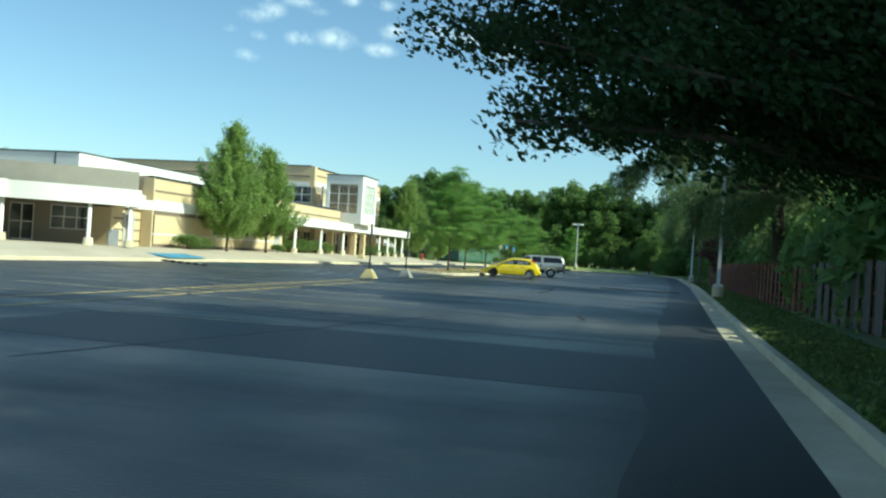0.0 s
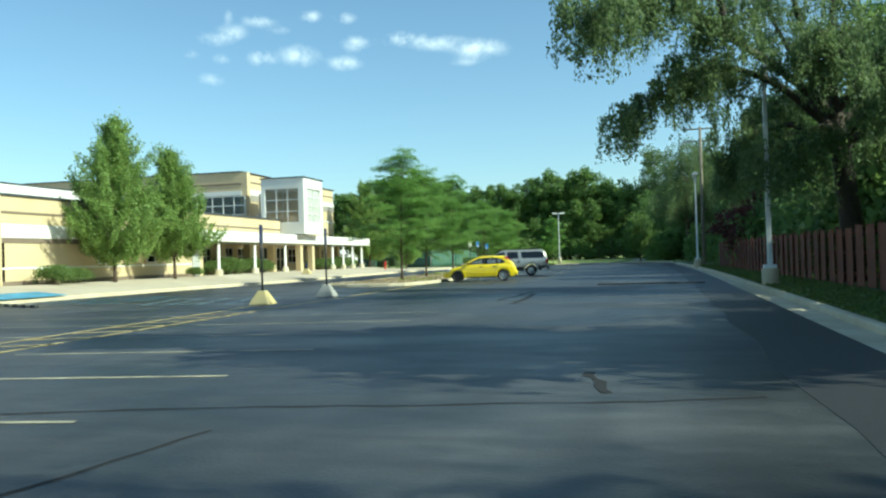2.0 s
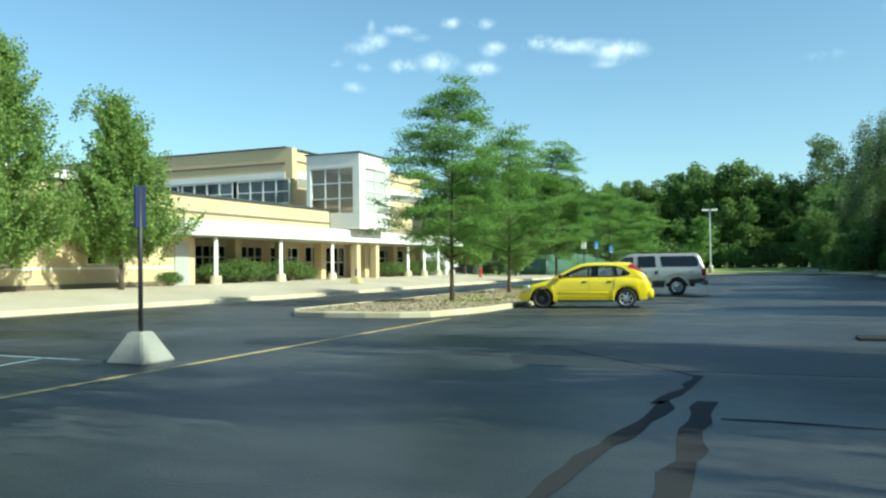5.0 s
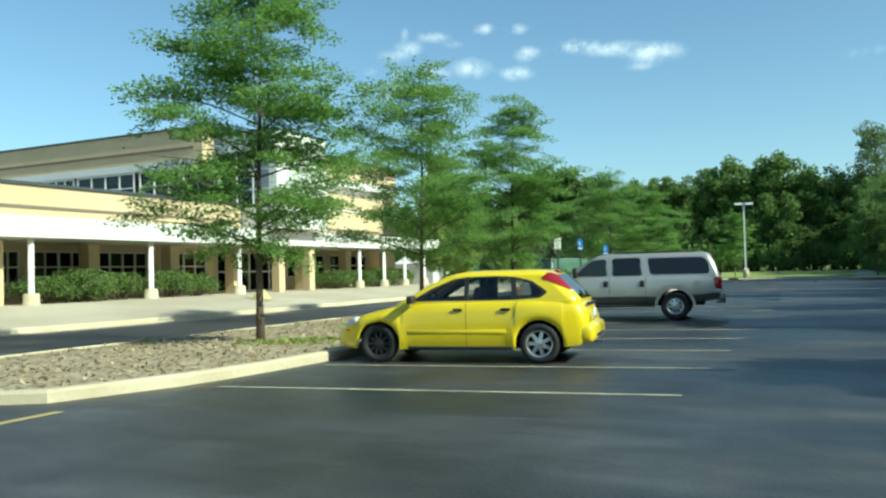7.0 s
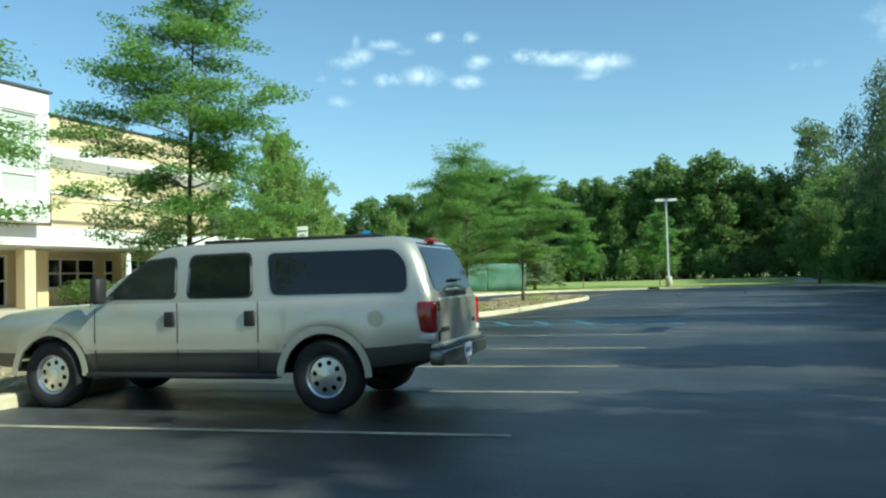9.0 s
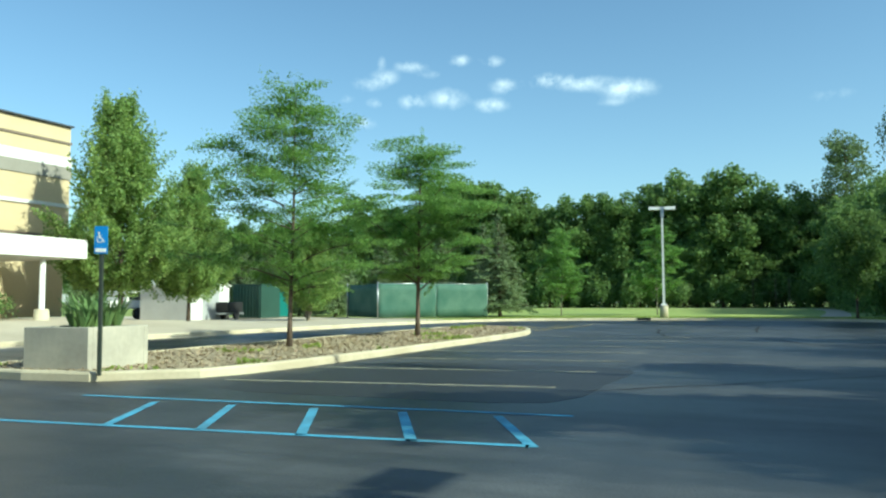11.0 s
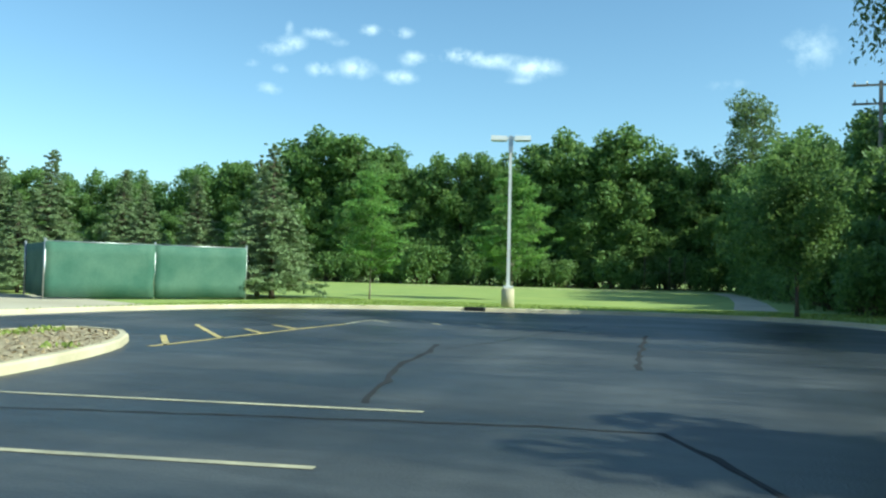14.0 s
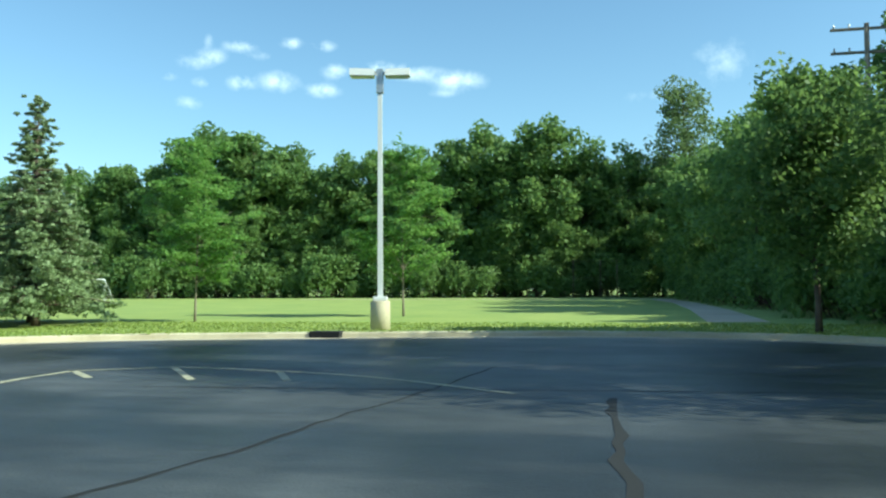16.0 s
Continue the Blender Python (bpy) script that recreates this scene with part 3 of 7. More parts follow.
def shrub(name, seed, rx, ry, h, leaves, leaf, mat, label, category="shrub", group=""):
    """A dense bush: stems and leaves in clumps over an uneven dome."""
    rng = np.random.default_rng(seed)
    holder = thing(name, (0, 0, 0), label, category, group)
    n = max(10, int(28 * rx * ry / 0.6))
    n = min(n, 120)
    a, d = rng.random(n) * 6.283, rng.random(n) ** 0.5
    pts = np.stack([np.cos(a) * d * rx, np.sin(a) * d * ry, h * (0.25 + 0.62 * np.sqrt(np.maximum(0, 1 - d * d)) * (0.7 + 0.45 * rng.random(n)))], 1)
    bm = bmesh.new()
    for p in pts[: min(n, 26)]:
        tube(bm, [(p[0] * 0.35, p[1] * 0.35, -0.02), (p[0] * 0.8, p[1] * 0.8, p[2] * 0.6), tuple(p)], [0.022, 0.014, 0.005], 4, False)
    part("stem", bm, M_BARK, holder)
    k = rng.integers(0, n, leaves)
    cs = pts[k] + rng.normal(size=(leaves, 3)) * np.array([0.20 * min(rx, 1.2), 0.20 * min(ry, 1.2), 0.16 * h])
    cs[:, 2] = np.clip(cs[:, 2], 0.03, h * 1.08)
    c = new("crown", leaf_mesh("crown", mat, cs, leaf * (0.6 + 0.8 * rng.random(leaves)), rng))
    c.parent = holder
    return holder


def at(ob, x, y, z=0.13, turn=0.0, size=1.0):
    ob.matrix_basis = pose(x, y, z, 0, 0, turn) @ Matrix.Scale(size, 4)
    return ob


def again(ob, x, y, z=0.13, turn=0.0, size=1.0, stretch=1.0):
    c = copy_thing(ob, pose(x, y, z, 0, 0, turn))
    c.scale = (size, size, size * stretch)
    return c


# honey locusts on the parking islands
LOC = "honey locust with layered feathery bright green leaves on the parking island"
locust_a = at(tree("locust_tree", "locust", 11, 7.85, 2.95, 1.6, 72000, 0.085, M_LOCUST, LOC, limbs=42, clump=0.54, trunk_r=0.08, gap=0.22, group="island trees", bias=(211, 0.14)), -11.3, 16.0)
locust_b = at(tree("locust_tree", "locust", 12, 7.7, 3.3, 1.7, 66000, 0.085, M_LOCUST, LOC, limbs=42, clump=0.54, trunk_r=0.075, gap=0.2, group="island trees", bias=(200, 0.15)), -12.0, 24.6)
again(locust_a, -11.5, 31.2, turn=-25, size=0.98)
locust_d = at(tree("locust_tree", "umbrella", 14, 6.7, 3.5, 2.1, 64000, 0.09, M_LOCUST, LOC, limbs=24, clump=0.6, trunk_r=0.085, gap=0.12, group="island trees", bias=(131, 0.12)), -12.0, 57.3, turn=80)
again(locust_b, -12.5, 50.5, turn=20, size=0.93)

# dense upright trees before the school
PEAR = "upright dense green tree standing before the school wall"
pear_a = at(tree("pear_tree", "pear", 21, 9.05, 3.1, 1.75, 70000, 0.125, M_PEAR, PEAR, limbs=90, clump=0.55, trunk_r=0.11, group="school front trees"), -26.4, 9.5, grade(-26.4, 9))
pear_b = at(tree("pear_tree", "pear", 22, 8.1, 2.95, 1.9, 56000, 0.125, M_PEAR, PEAR, limbs=80, clump=0.52, trunk_r=0.10, group="school front trees"), -26.4, 15.7, grade(-26.4, 9))
again(pear_a, -28.0, 60.0, grade(-28, 60), turn=100, size=1.09)
again(pear_b, -29.5, 66.3, grade(-29, 66.3), turn=170, size=1.0)
stems = at(tree("stem_tree", "pear", 23, 6.0, 2.3, 1.2, 26000, 0.13, M_PEAR, "pale many-stemmed tree with yellow-green leaves beside the service yard", bark=M_BARKPALE, limbs=46, clump=0.55, trunk_r=0.06), -27.7, 75.0)
bm = bmesh.new()
for k in range(5):
    a = k * 1.257 + 0.4
    tube(bm, [(0.07 * math.cos(a), 0.07 * math.sin(a), -0.1), (0.22 * math.cos(a), 0.22 * math.sin(a), 0.9), (0.5 * math.cos(a), 0.5 * math.sin(a), 2.4)], [0.05, 0.042, 0.03], 7)
part("stem", bm, M_BARKPALE, stems, "cluster of pale slender stems")

# young trees on the field's edge
YOUNG = "young slender tree with light green leaves on the lawn"
young = at(tree("young_tree", "locust", 31, 6.8, 2.1, 1.9, 13000, 0.16, M_LOCUST, YOUNG, bark=M_BARKPALE, limbs=28, clump=0.52, trunk_r=0.045, gap=0.15, group="lawn saplings", rise=0.7), -16.4, 92.6)
again(young, -10.2, 98.5, turn=90, size=1.08)

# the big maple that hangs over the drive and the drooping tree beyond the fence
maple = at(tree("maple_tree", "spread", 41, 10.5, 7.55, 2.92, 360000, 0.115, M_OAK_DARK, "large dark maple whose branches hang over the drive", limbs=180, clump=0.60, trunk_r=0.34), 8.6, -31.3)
maple.scale = (1, 0.48, 1)
for child in maple.children:                      # the lower branches stay shorter on the side of the drive
    if child.name.startswith("crown"):
        co = np.empty(len(child.data.vertices) * 3)
        child.data.vertices.foreach_get("co", co)
        co = co.reshape(-1, 3)
        co[:, 0] -= np.where(co[:, 0] < 0, 0.55 * (np.clip(co[:, 2], 2.4, 5.2) - 3.5), 0.0)
        child.data.vertices.foreach_set("co", co.ravel())


def drooping_tree(x, y, trunk, limbs, leaves, leaf, mat, label, seed, spread=0.62, hang=1.7):
    """A bent trunk and bent limbs from which curtains of fine twigs and leaves hang. Limbs: lines of places about the foot, with the weight of their foliage."""
    rng = np.random.default_rng(seed)
    holder = thing("drooping_tree", (x, y, 0.1), label, "tree")
    bm = bmesh.new()
    tube(bm, trunk, [0.42, 0.36, 0.31, 0.26][:len(trunk)], 10)
    pts, wts = [], []
    for line, weight in limbs:
        q = [np.array(p, float) for p in line]
        path = []
        for i in range(len(q) - 1):
            a, b, c, d = q[max(i - 1, 0)], q[i], q[i + 1], q[min(i + 2, len(q) - 1)]
            for t in np.linspace(0, 1, 6, endpoint=False):
                path.append(0.5 * (2 * b + (c - a) * t + (2 * a - 5 * b + 4 * c - d) * t * t + (3 * b - a - 3 * c + d) * t ** 3))
        path.append(q[-1])
        n = len(path)
        tube(bm, path, [0.17 * (1 - 0.9 * i / (n - 1)) for i in range(n)], 6, False)
        for i in range(int(n * 0.5), n):
            for r in range(3):
                side = rng.normal(size=3) * spread * np.array([1, 1, 0.35])
                tip = path[i] + side
                pts.append(tip)
                wts.append(weight * (0.5 + rng.random()) * (0.6 + 0.6 * i / n))
                tube(bm, [path[i], path[i] + side * 0.6 + np.array([0, 0, 0.12]), tip - np.array([0, 0, 0.5 * hang * rng.random()])], [0.022, 0.014, 0.005], 4, False)
    bmesh.ops.recalc_face_normals(bm, faces=bm.faces)
    part("trunk", bm, M_BARKSHADE, holder)
    pts, wts = np.array(pts), np.array(wts)
    pick = rng.choice(len(pts), leaves, p=wts / wts.sum())
    strand = rng.integers(0, 14, leaves)                     # leaves sit on separate hanging twigs
    sr = np.random.default_rng(seed + 1).normal(size=(len(pts), 14, 2)) * 0.34
    drop = rng.random(leaves) * hang * (0.35 + 0.65 * np.random.default_rng(seed + 2).random((len(pts), 14))[pick, strand])
    cs = pts[pick].copy()
    cs[:, :2] += sr[pick, strand] * (0.5 + 0.5 * drop / hang)[:, None] + rng.normal(size=(leaves, 2)) * 0.06
    cs[:, 2] -= drop - 0.15
    crown = new("crown", leaf_mesh("crown", mat, cs, leaf * (0.6 + 0.8 * rng.random(leaves)), rng, flat=0.0, droop=0.7, slim=0.42))
    crown.parent = holder
    return holder


drooping_tree(9.6, -0.2, [(0.25, 0.2, -0.2), (0.1, 0.1, 2.6), (-0.15, 0, 4.6), (-0.3, -0.1, 6.0)],
              [(((-0.3, -0.1, 5.8), (-2.4, -2.6, 7.0), (-4.4, -4.3, 8.0), (-6.4, -7.2, 8.7), (-8.4, -9.8, 7.3)), 1.3),
               (((-4.4, -4.3, 8.0), (-4.6, -4.8, 9.6), (-5.4, -5.6, 11.4)), 0.7),
               (((-0.2, 0, 5.2), (-2.6, -1.6, 6.9), (-5.0, -3.3, 7.2), (-6.9, -4.0, 5.8)), 1.5),
               (((-0.3, -0.1, 6.0), (-0.2, 0.6, 9.2), (0.6, 1.4, 13.0)), 0.8), (((-0.3, -0.1, 6.0), (-1.6, 1.2, 8.8), (-2.6, 1.8, 11.6)), 0.8),
               (((-0.3, -0.1, 5.6), (-1.4, 1.0, 6.9), (-2.3, 1.7, 6.4)), 1.1), (((-0.3, -0.1, 6.0), (1.6, -1.6, 8.6), (2.6, -3.2, 9.8)), 0.8),
               (((-0.3, -0.1, 5.4), (1.8, 1.5, 7.2), (3.4, 2.2, 7.4)), 0.9), (((-0.3, -0.1, 6.0), (-1.8, -2.0, 9.0), (-2.6, -3.6, 12.0)), 0.7),
               (((-0.2, 0, 4.8), (0.6, -2.0, 6.0), (0.8, -4.2, 5.8)), 0.9),
               (((-0.3, -0.1, 5.8), (-0.8, -1.9, 7.8), (-1.3, -3.4, 8.0), (-1.7, -4.2, 6.9)), 1.0), (((-0.3, -0.1, 6.0), (0.9, -2.0, 7.2), (1.4, -3.4, 7.0), (1.5, -4.0, 6.0)), 0.9),
               (((-0.2, 0, 4.6), (-1.6, 0.5, 5.7), (-3.1, 0.9, 5.3), (-4.0, 1.1, 4.2)), 1.1), (((-0.2, 0, 4.4), (-0.8, -1.3, 5.3), (-1.8, -2.2, 4.9), (-2.3, -2.6, 4.0)), 0.9),
               (((-0.1, 0, 4.8), (1.7, -0.5, 5.8), (2.9, -0.8, 5.2), (3.4, -0.9, 4.0)), 1.1), (((-0.1, 0, 4.6), (1.0, 1.4, 5.4), (1.8, 2.4, 4.8), (2.0, 2.7, 3.8)), 0.8)],
              160000, 0.12, M_WILLOW, "tall tree with drooping grey-green foliage behind the fence", 42)
plum = at(tree("plum_tree", "oak", 43, 4.8, 2.3, 1.0, 9000, 0.2, M_PLUM, "small purple-leaved plum tree behind the kerb", limbs=24, clump=0.6, trunk_r=0.09), 9.9, 24)

# woodland: a few kinds of tall tree, set again and again in uneven rows
wood = [tree("woodland_tree", "oak", 50 + k, (19, 17, 20.5, 15.5)[k], (5.8, 5.0, 5.2, 4.8)[k], (3.0, 2.4, 3.4, 1.8)[k], 11000, 0.50, M_OAK, "tall leafy tree of the dark green woodland", limbs=(24, 20, 26, 20)[k], clump=(1.7, 1.5, 1.6, 1.5)[k], trunk_r=0.3, group="woodland trees") for k in range(4)]
thicket = shrub("woodland_shrub", 60, 3.2, 2.4, 4.2, 3000, 0.42, M_OAK, "leafy undergrowth at the edge of the woodland", group="woodland undergrowth")
rw = random.Random(5)
used = [False] * 4
first_shrub = [True]


def plant_wood(x, y, size, k=None, stretch=1.0):
    k = rw.randrange(4) if k is None else k
    if used[k]:
        again(wood[k], x, y, 0.05, rw.uniform(0, 360), size, stretch)
    else:
        used[k] = True
        wood[k].matrix_basis = pose(x, y, 0.05, 0, 0, rw.uniform(0, 360))
        wood[k].scale = (size, size, size * stretch)


def plant_shrub(x, y, size, stretch=1.0):
    if first_shrub[0]:
        first_shrub[0] = False
        thicket.matrix_basis = pose(x, y, 0.05, 0, 0, rw.uniform(0, 360))
        thicket.scale = (size, size, size * stretch)
    else:
        again(thicket, x, y, 0.05, rw.uniform(0, 360), size, stretch)


# tree tops along the field's end: place along x, height in metres
CANOPY = [(-135, 18), (-128, 19), (-121, 18), (-114, 18.5), (-107, 17.5), (-101, 18), (-95, 17.6), (-89.5, 17.2), (-84.5, 13), (-80, 18.2), (-74, 18.8), (-69, 18.2), (-64.5, 18.6), (-60, 21), (-56.3, 22.4), (-52.5, 22.3), (-48.5, 21.6), (-45, 20), (-42, 17.2), (-38.6, 16.8), (-35.5, 18), (-32, 18.5), (-28.3, 18.8), (-25, 18.2), (-21.3, 19.8), (-18, 20.8), (-15.2, 19.6), (-12.6, 17.4), (-10.2, 20.2), (-7.6, 20.8), (-5, 18.2), (-2.4, 16.8), (1, 18.2), (5.5, 17), (11, 16), (17, 16), (23, 15)]
TALL = (19, 17, 20.5, 15.5)
for x, h in CANOPY:
    k = rw.randrange(4)
    plant_wood(x + rw.uniform(-0.5, 0.5), 168 + rw.uniform(-2.5, 2.5) + 0.0006 * (x + 10) ** 2, h / TALL[k], k)
    k = rw.randrange(4)
    plant_wood(x + 2.6 + rw.uniform(-1, 1), 179 + rw.uniform(-3, 3), 0.90 * h / TALL[k], k)
    k = rw.randrange(4)
    plant_wood(x + 1.2 + rw.uniform(-1, 1), 164.5 + rw.uniform(-1, 1), rw.uniform(0.40, 0.62) * h / TALL[k], k)
x = -135.0
while x < 20:                                     # undergrowth at the wood's foot
    plant_shrub(x + rw.uniform(-1, 1), 161 + rw.uniform(-1.2, 1.2), rw.uniform(0.5, 1.25), rw.uniform(0.8, 1.1))
    plant_shrub(x + 2.0 + rw.uniform(-1, 1), 164 + rw.uniform(-1, 1), rw.uniform(0.9, 1.6), rw.uniform(0.8, 1.1))
    x += 4.3
y = 40.0
while y < 165:                                    # along the car park and the field, beyond the fence
    plant_wood(15.5 + rw.uniform(-1.5, 1.5) + max(0, (y - 95) * 0.05), y, rw.uniform(0.45, 0.72) if y < 90 else rw.uniform(0.6, 0.85))
    plant_wood(23 + rw.uniform(-2, 2), y + 3, rw.uniform(0.7, 0.95))
    plant_shrub(11.5 + rw.uniform(-0.8, 0.8) + max(0, (y - 95) * 0.03), y + rw.uniform(-2, 2), rw.uniform(0.6, 1.0))
    y += 6.4
for x, y, s in ((14, -20, 0.75), (19, 12, 0.7), (14.5, 13, 0.55), (17, 22, 0.75), (14.5, 30, 0.6), (20, 34, 0.8), (15, -36, 0.8), (20, -48, 0.85), (15, -60, 0.8)):
    plant_wood(x, y, s)
for k in range(14):                               # tall trees added beyond the fence, mostly out of view, to shade the lot
    plant_wood(24 + rw.uniform(-3, 4), (-52, -41, -34, -20, -5.5, 3, 12, 20, 27, 35, 43, 52, 60, 68)[k] + rw.uniform(-0.6, 0.6), rw.uniform(0.95, 1.1) if k < 3 else (0.75, 0.6, 0.6)[k - 3] if k < 6 else rw.uniform(0.6, 0.8))
for k in range(17):                               # hedge of tall bushes behind the fence
    plant_shrub(12.3 + rw.uniform(-0.4, 0.4), -36 + 4.2 * k + rw.uniform(-0.5, 0.5), rw.uniform(0.95, 1.2))
# trees far behind the school
for x, y, s in ((-150, 120, 1.0), (-140, 135, 1.0), (-128, 150, 1.05), (-120, 160, 1.0), (-165, 100, 1.0)):
    plant_wood(x, y, s)

# spruces behind the service yard
SPR = "blue-green spruce with drooping tiers of branches"
spruce = at(tree("spruce_tree", "spruce", 71, 7.6, 2.65, 0.35, 46000, 0.15, M_SPRUCE, SPR, limbs=150, clump=0.46, trunk_r=0.13, group="spruces"), -20.1, 88.9)
for x, y, s in ((-22.3, 91.5, 0.95), (-25.7, 91, 0.84), (-28.6, 90.5, 0.80), (-31.6, 92.5, 0.92), (-34.9, 90.5, 1.04), (-38.5, 90.5, 1.0), (-42.6, 92, 0.95), (-47.2, 94, 1.0), (-52, 92, 0.95), (-58, 98, 1.05), (-64, 92, 1.0), (-32.2, 85.6, 0.66), (-35.4, 86.6, 0.6)):
    again(spruce, x, y, 0.1, rw.uniform(0, 360), s)
at(tree("willow_tree", "willow", 44, 16.0, 6.3, 6.8, 60000, 0.2, M_WILLOW, "tall airy tree with drooping grey-green foliage beside the car park", limbs=44, clump=0.95, trunk_r=0.3, gap=0.35), 9.3, 79)
at(tree("poplar_tree", "oak", 45, 26, 4.0, 12.0, 6500, 0.42, M_WILLOW, "very tall slender tree above the woodland edge", limbs=44, clump=1.3, trunk_r=0.4, gap=0.2), 7.8, 166)
# tree on the lawn beside the path, and the dense edge of trees east of the path
at(tree("lawn_tree", "oak", 46, 6.5, 1.8, 1.9, 20000, 0.16, M_OAK, "dark green broad-crowned tree on the lawn beside the path", limbs=34, clump=0.7, trunk_r=0.085, gap=0.1), 3.3, 87.4)
for x, y, h in ((10.4, 94, 8.0), (9.6, 101, 8.6), (13.0, 90, 8.2), (10.4, 109, 12.0), (8.6, 114, 11.0), (7.8, 121, 12.5), (8.8, 127, 14.0), (6.8, 134, 12.4), (7.4, 142, 13.2), (6.4, 151, 13.0), (8.5, 157, 15.0)):
    k = rw.randrange(4)
    plant_wood(x, y, h / TALL[k], k)
for k in range(20):
    plant_shrub(7.2 + rw.uniform(-0.4, 0.6) - 0.05 * k, 91.5 + 3.3 * k + rw.uniform(-0.6, 0.6), rw.uniform(0.5, 0.85), rw.uniform(0.9, 1.3))

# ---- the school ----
# grey-brown in place of tan: the canopy's shade put into the wall colour
M_ENTRY_SHADE = surf("entrance block with canopy shade in its colour", (0.26, 0.225, 0.175), 0.85, 0.1, 0.6, 8, 0.15)
school = thing("school_building", (-33, 30, 0.0), "two-storey tan block school with white fascias and dark bands", "building")
SX, SY = -33, 30


def sbox(name, x0, x1, y0, y1, z0, z1, mat, bevel=0.0, parent=None, label=""):
    return part(name, boxed(x0 - SX, x1 - SX, y0 - SY, y1 - SY, z0, z1, bevel), mat, parent or school, label)


def swindow(plane, at_, a0, a1, z0, z1, cols, rows, out=1, pane=None):
    """A window set in a wall: frame bars standing proud and panes behind. plane 'x' or 'y': the axis it faces along."""
    f = 0.07

    def put(u0, u1, w0, w1, d0, d1, b):
        if plane == "x":
            box(b, at_ - SX + min(d0 * out, d1 * out), at_ - SX + max(d0 * out, d1 * out), u0 - SY, u1 - SY, w0, w1)
        else:
            box(b, u0 - SX, u1 - SX, at_ - SY + min(d0 * out, d1 * out), at_ - SY + max(d0 * out, d1 * out), w0, w1)

    def spot(u, w, d):
        return (at_ - SX + d * out, u - SY, w) if plane == "x" else (u - SX, at_ - SY + d * out, w)
    bm = bmesh.new()                                  # the outer frame is one closed ring
    rings = []
    for g, d in ((0, -0.1), (0, 0.03), (f, 0.03), (f, -0.1)):
        rings.append([bm.verts.new(spot(u, w, d)) for u, w in ((a0 + g, z0 + g), (a1 - g, z0 + g), (a1 - g, z1 - g), (a0 + g, z1 - g))])
    for q in range(4):
        r0, r1 = rings[q], rings[(q + 1) % 4]
        for k in range(4):
            bm.faces.new((r0[k], r0[(k + 1) % 4], r1[(k + 1) % 4], r1[k]))
    bmesh.ops.recalc_face_normals(bm, faces=bm.faces)
    fr = part("window", bm, M_FRAME, school)
    for k in range(1, cols):
        u = a0 + (a1 - a0 - f) * k / cols
        b2 = bmesh.new()
        put(u, u + f, z0 + f, z1 - f, -0.1, 0.026, b2)
        part("mullion", b2, M_FRAME, fr)
    for k in range(1, rows):
        w = z0 + (z1 - z0) * k / rows
        b2 = bmesh.new()
        put(a0 + f, a1 - f, w - f / 2, w + f / 2, -0.08, 0.02, b2)
        part("transom", b2, M_FRAME, fr)
    for k in range(cols):
        b2 = bmesh.new()
        put(a0 + (a1 - a0) * k / cols + 0.02, a0 + (a1 - a0) * (k + 1) / cols - 0.02, z0 + 0.02, z1 - 0.02, -0.06, -0.05, b2)
        p = part("pane", b2, pane or M_PANE, fr)
        p.visible_shadow = False
    return fr


# one-storey wing: wall with window openings, stripes and a white band
def wall_x(x, y0, y1, z0, z1, holes, mat, thick=0.3, name="wall"):
    """A wall facing +x with rectangular holes (y0, y1, z0, z1) cut through."""
    cur = y0
    for h0, h1, g0, g1 in sorted(holes):
        if h0 > cur:
            sbox(name, x - thick, x, cur, h0, z0, z1, mat)
        sbox(name, x - thick, x, h0, h1, z0, g0, mat)
        sbox(name, x - thick, x, h0, h1, g1, z1, mat)
        cur = h1
    if cur < y1:
        sbox(name, x - thick, x, cur, y1, z0, z1, mat)


LOW = [(10.9, 11.9, 1.64, 2.64), (15.8, 16.85, 1.64, 2.64)]
wall_x(-28.5, 3.3, 22.9, PAD, 3.05, LOW, M_TAN)
sbox("door", -28.5, -28.44, 21.35, 22.4, PAD, 2.8, M_GREYDOOR, label="pale grey metal door")
for h in LOW:
    swindow("x", -28.5, *h, 1, 2)
sbox("wall", -36, -28.5, 3.3, 3.6, PAD, 5.3, M_TAN)                       # shaded end wall
sbox("wall", -28.8, -28.5, 3.6, 36.4, 3.75, 5.2, M_TAN)                      # parapet over the band
sbox("band", -28.81, -28.44, 3.3, 20.35, 3.06, 3.77, M_WHITE, 0.01)
sbox("band", -28.81, -28.465, 3.25, 36.4, 4.30, 4.42, M_BROWN)
sbox("band", -28.81, -28.465, 3.25, 20.35, 2.80, 3.06, M_BROWN)
sbox("band", -28.81, -28.47, 3.25, 21.3, 1.45, 1.55, M_WHITE)
sbox("band", -28.81, -28.47, 3.25, 21.3, PAD, 0.84, M_BROWN)
sbox("coping", -28.95, -28.40, 3.2, 36.5, 5.2, 5.32, M_COPING, 0.01)
sbox("pilaster", -29.25, -28.42, 3.2, 3.34, PAD, 5.32, M_TAN, 0.01)
sbox("roof", -60, -28.8, 3.6, 37.7, 4.9, 5.0, M_ROOF)
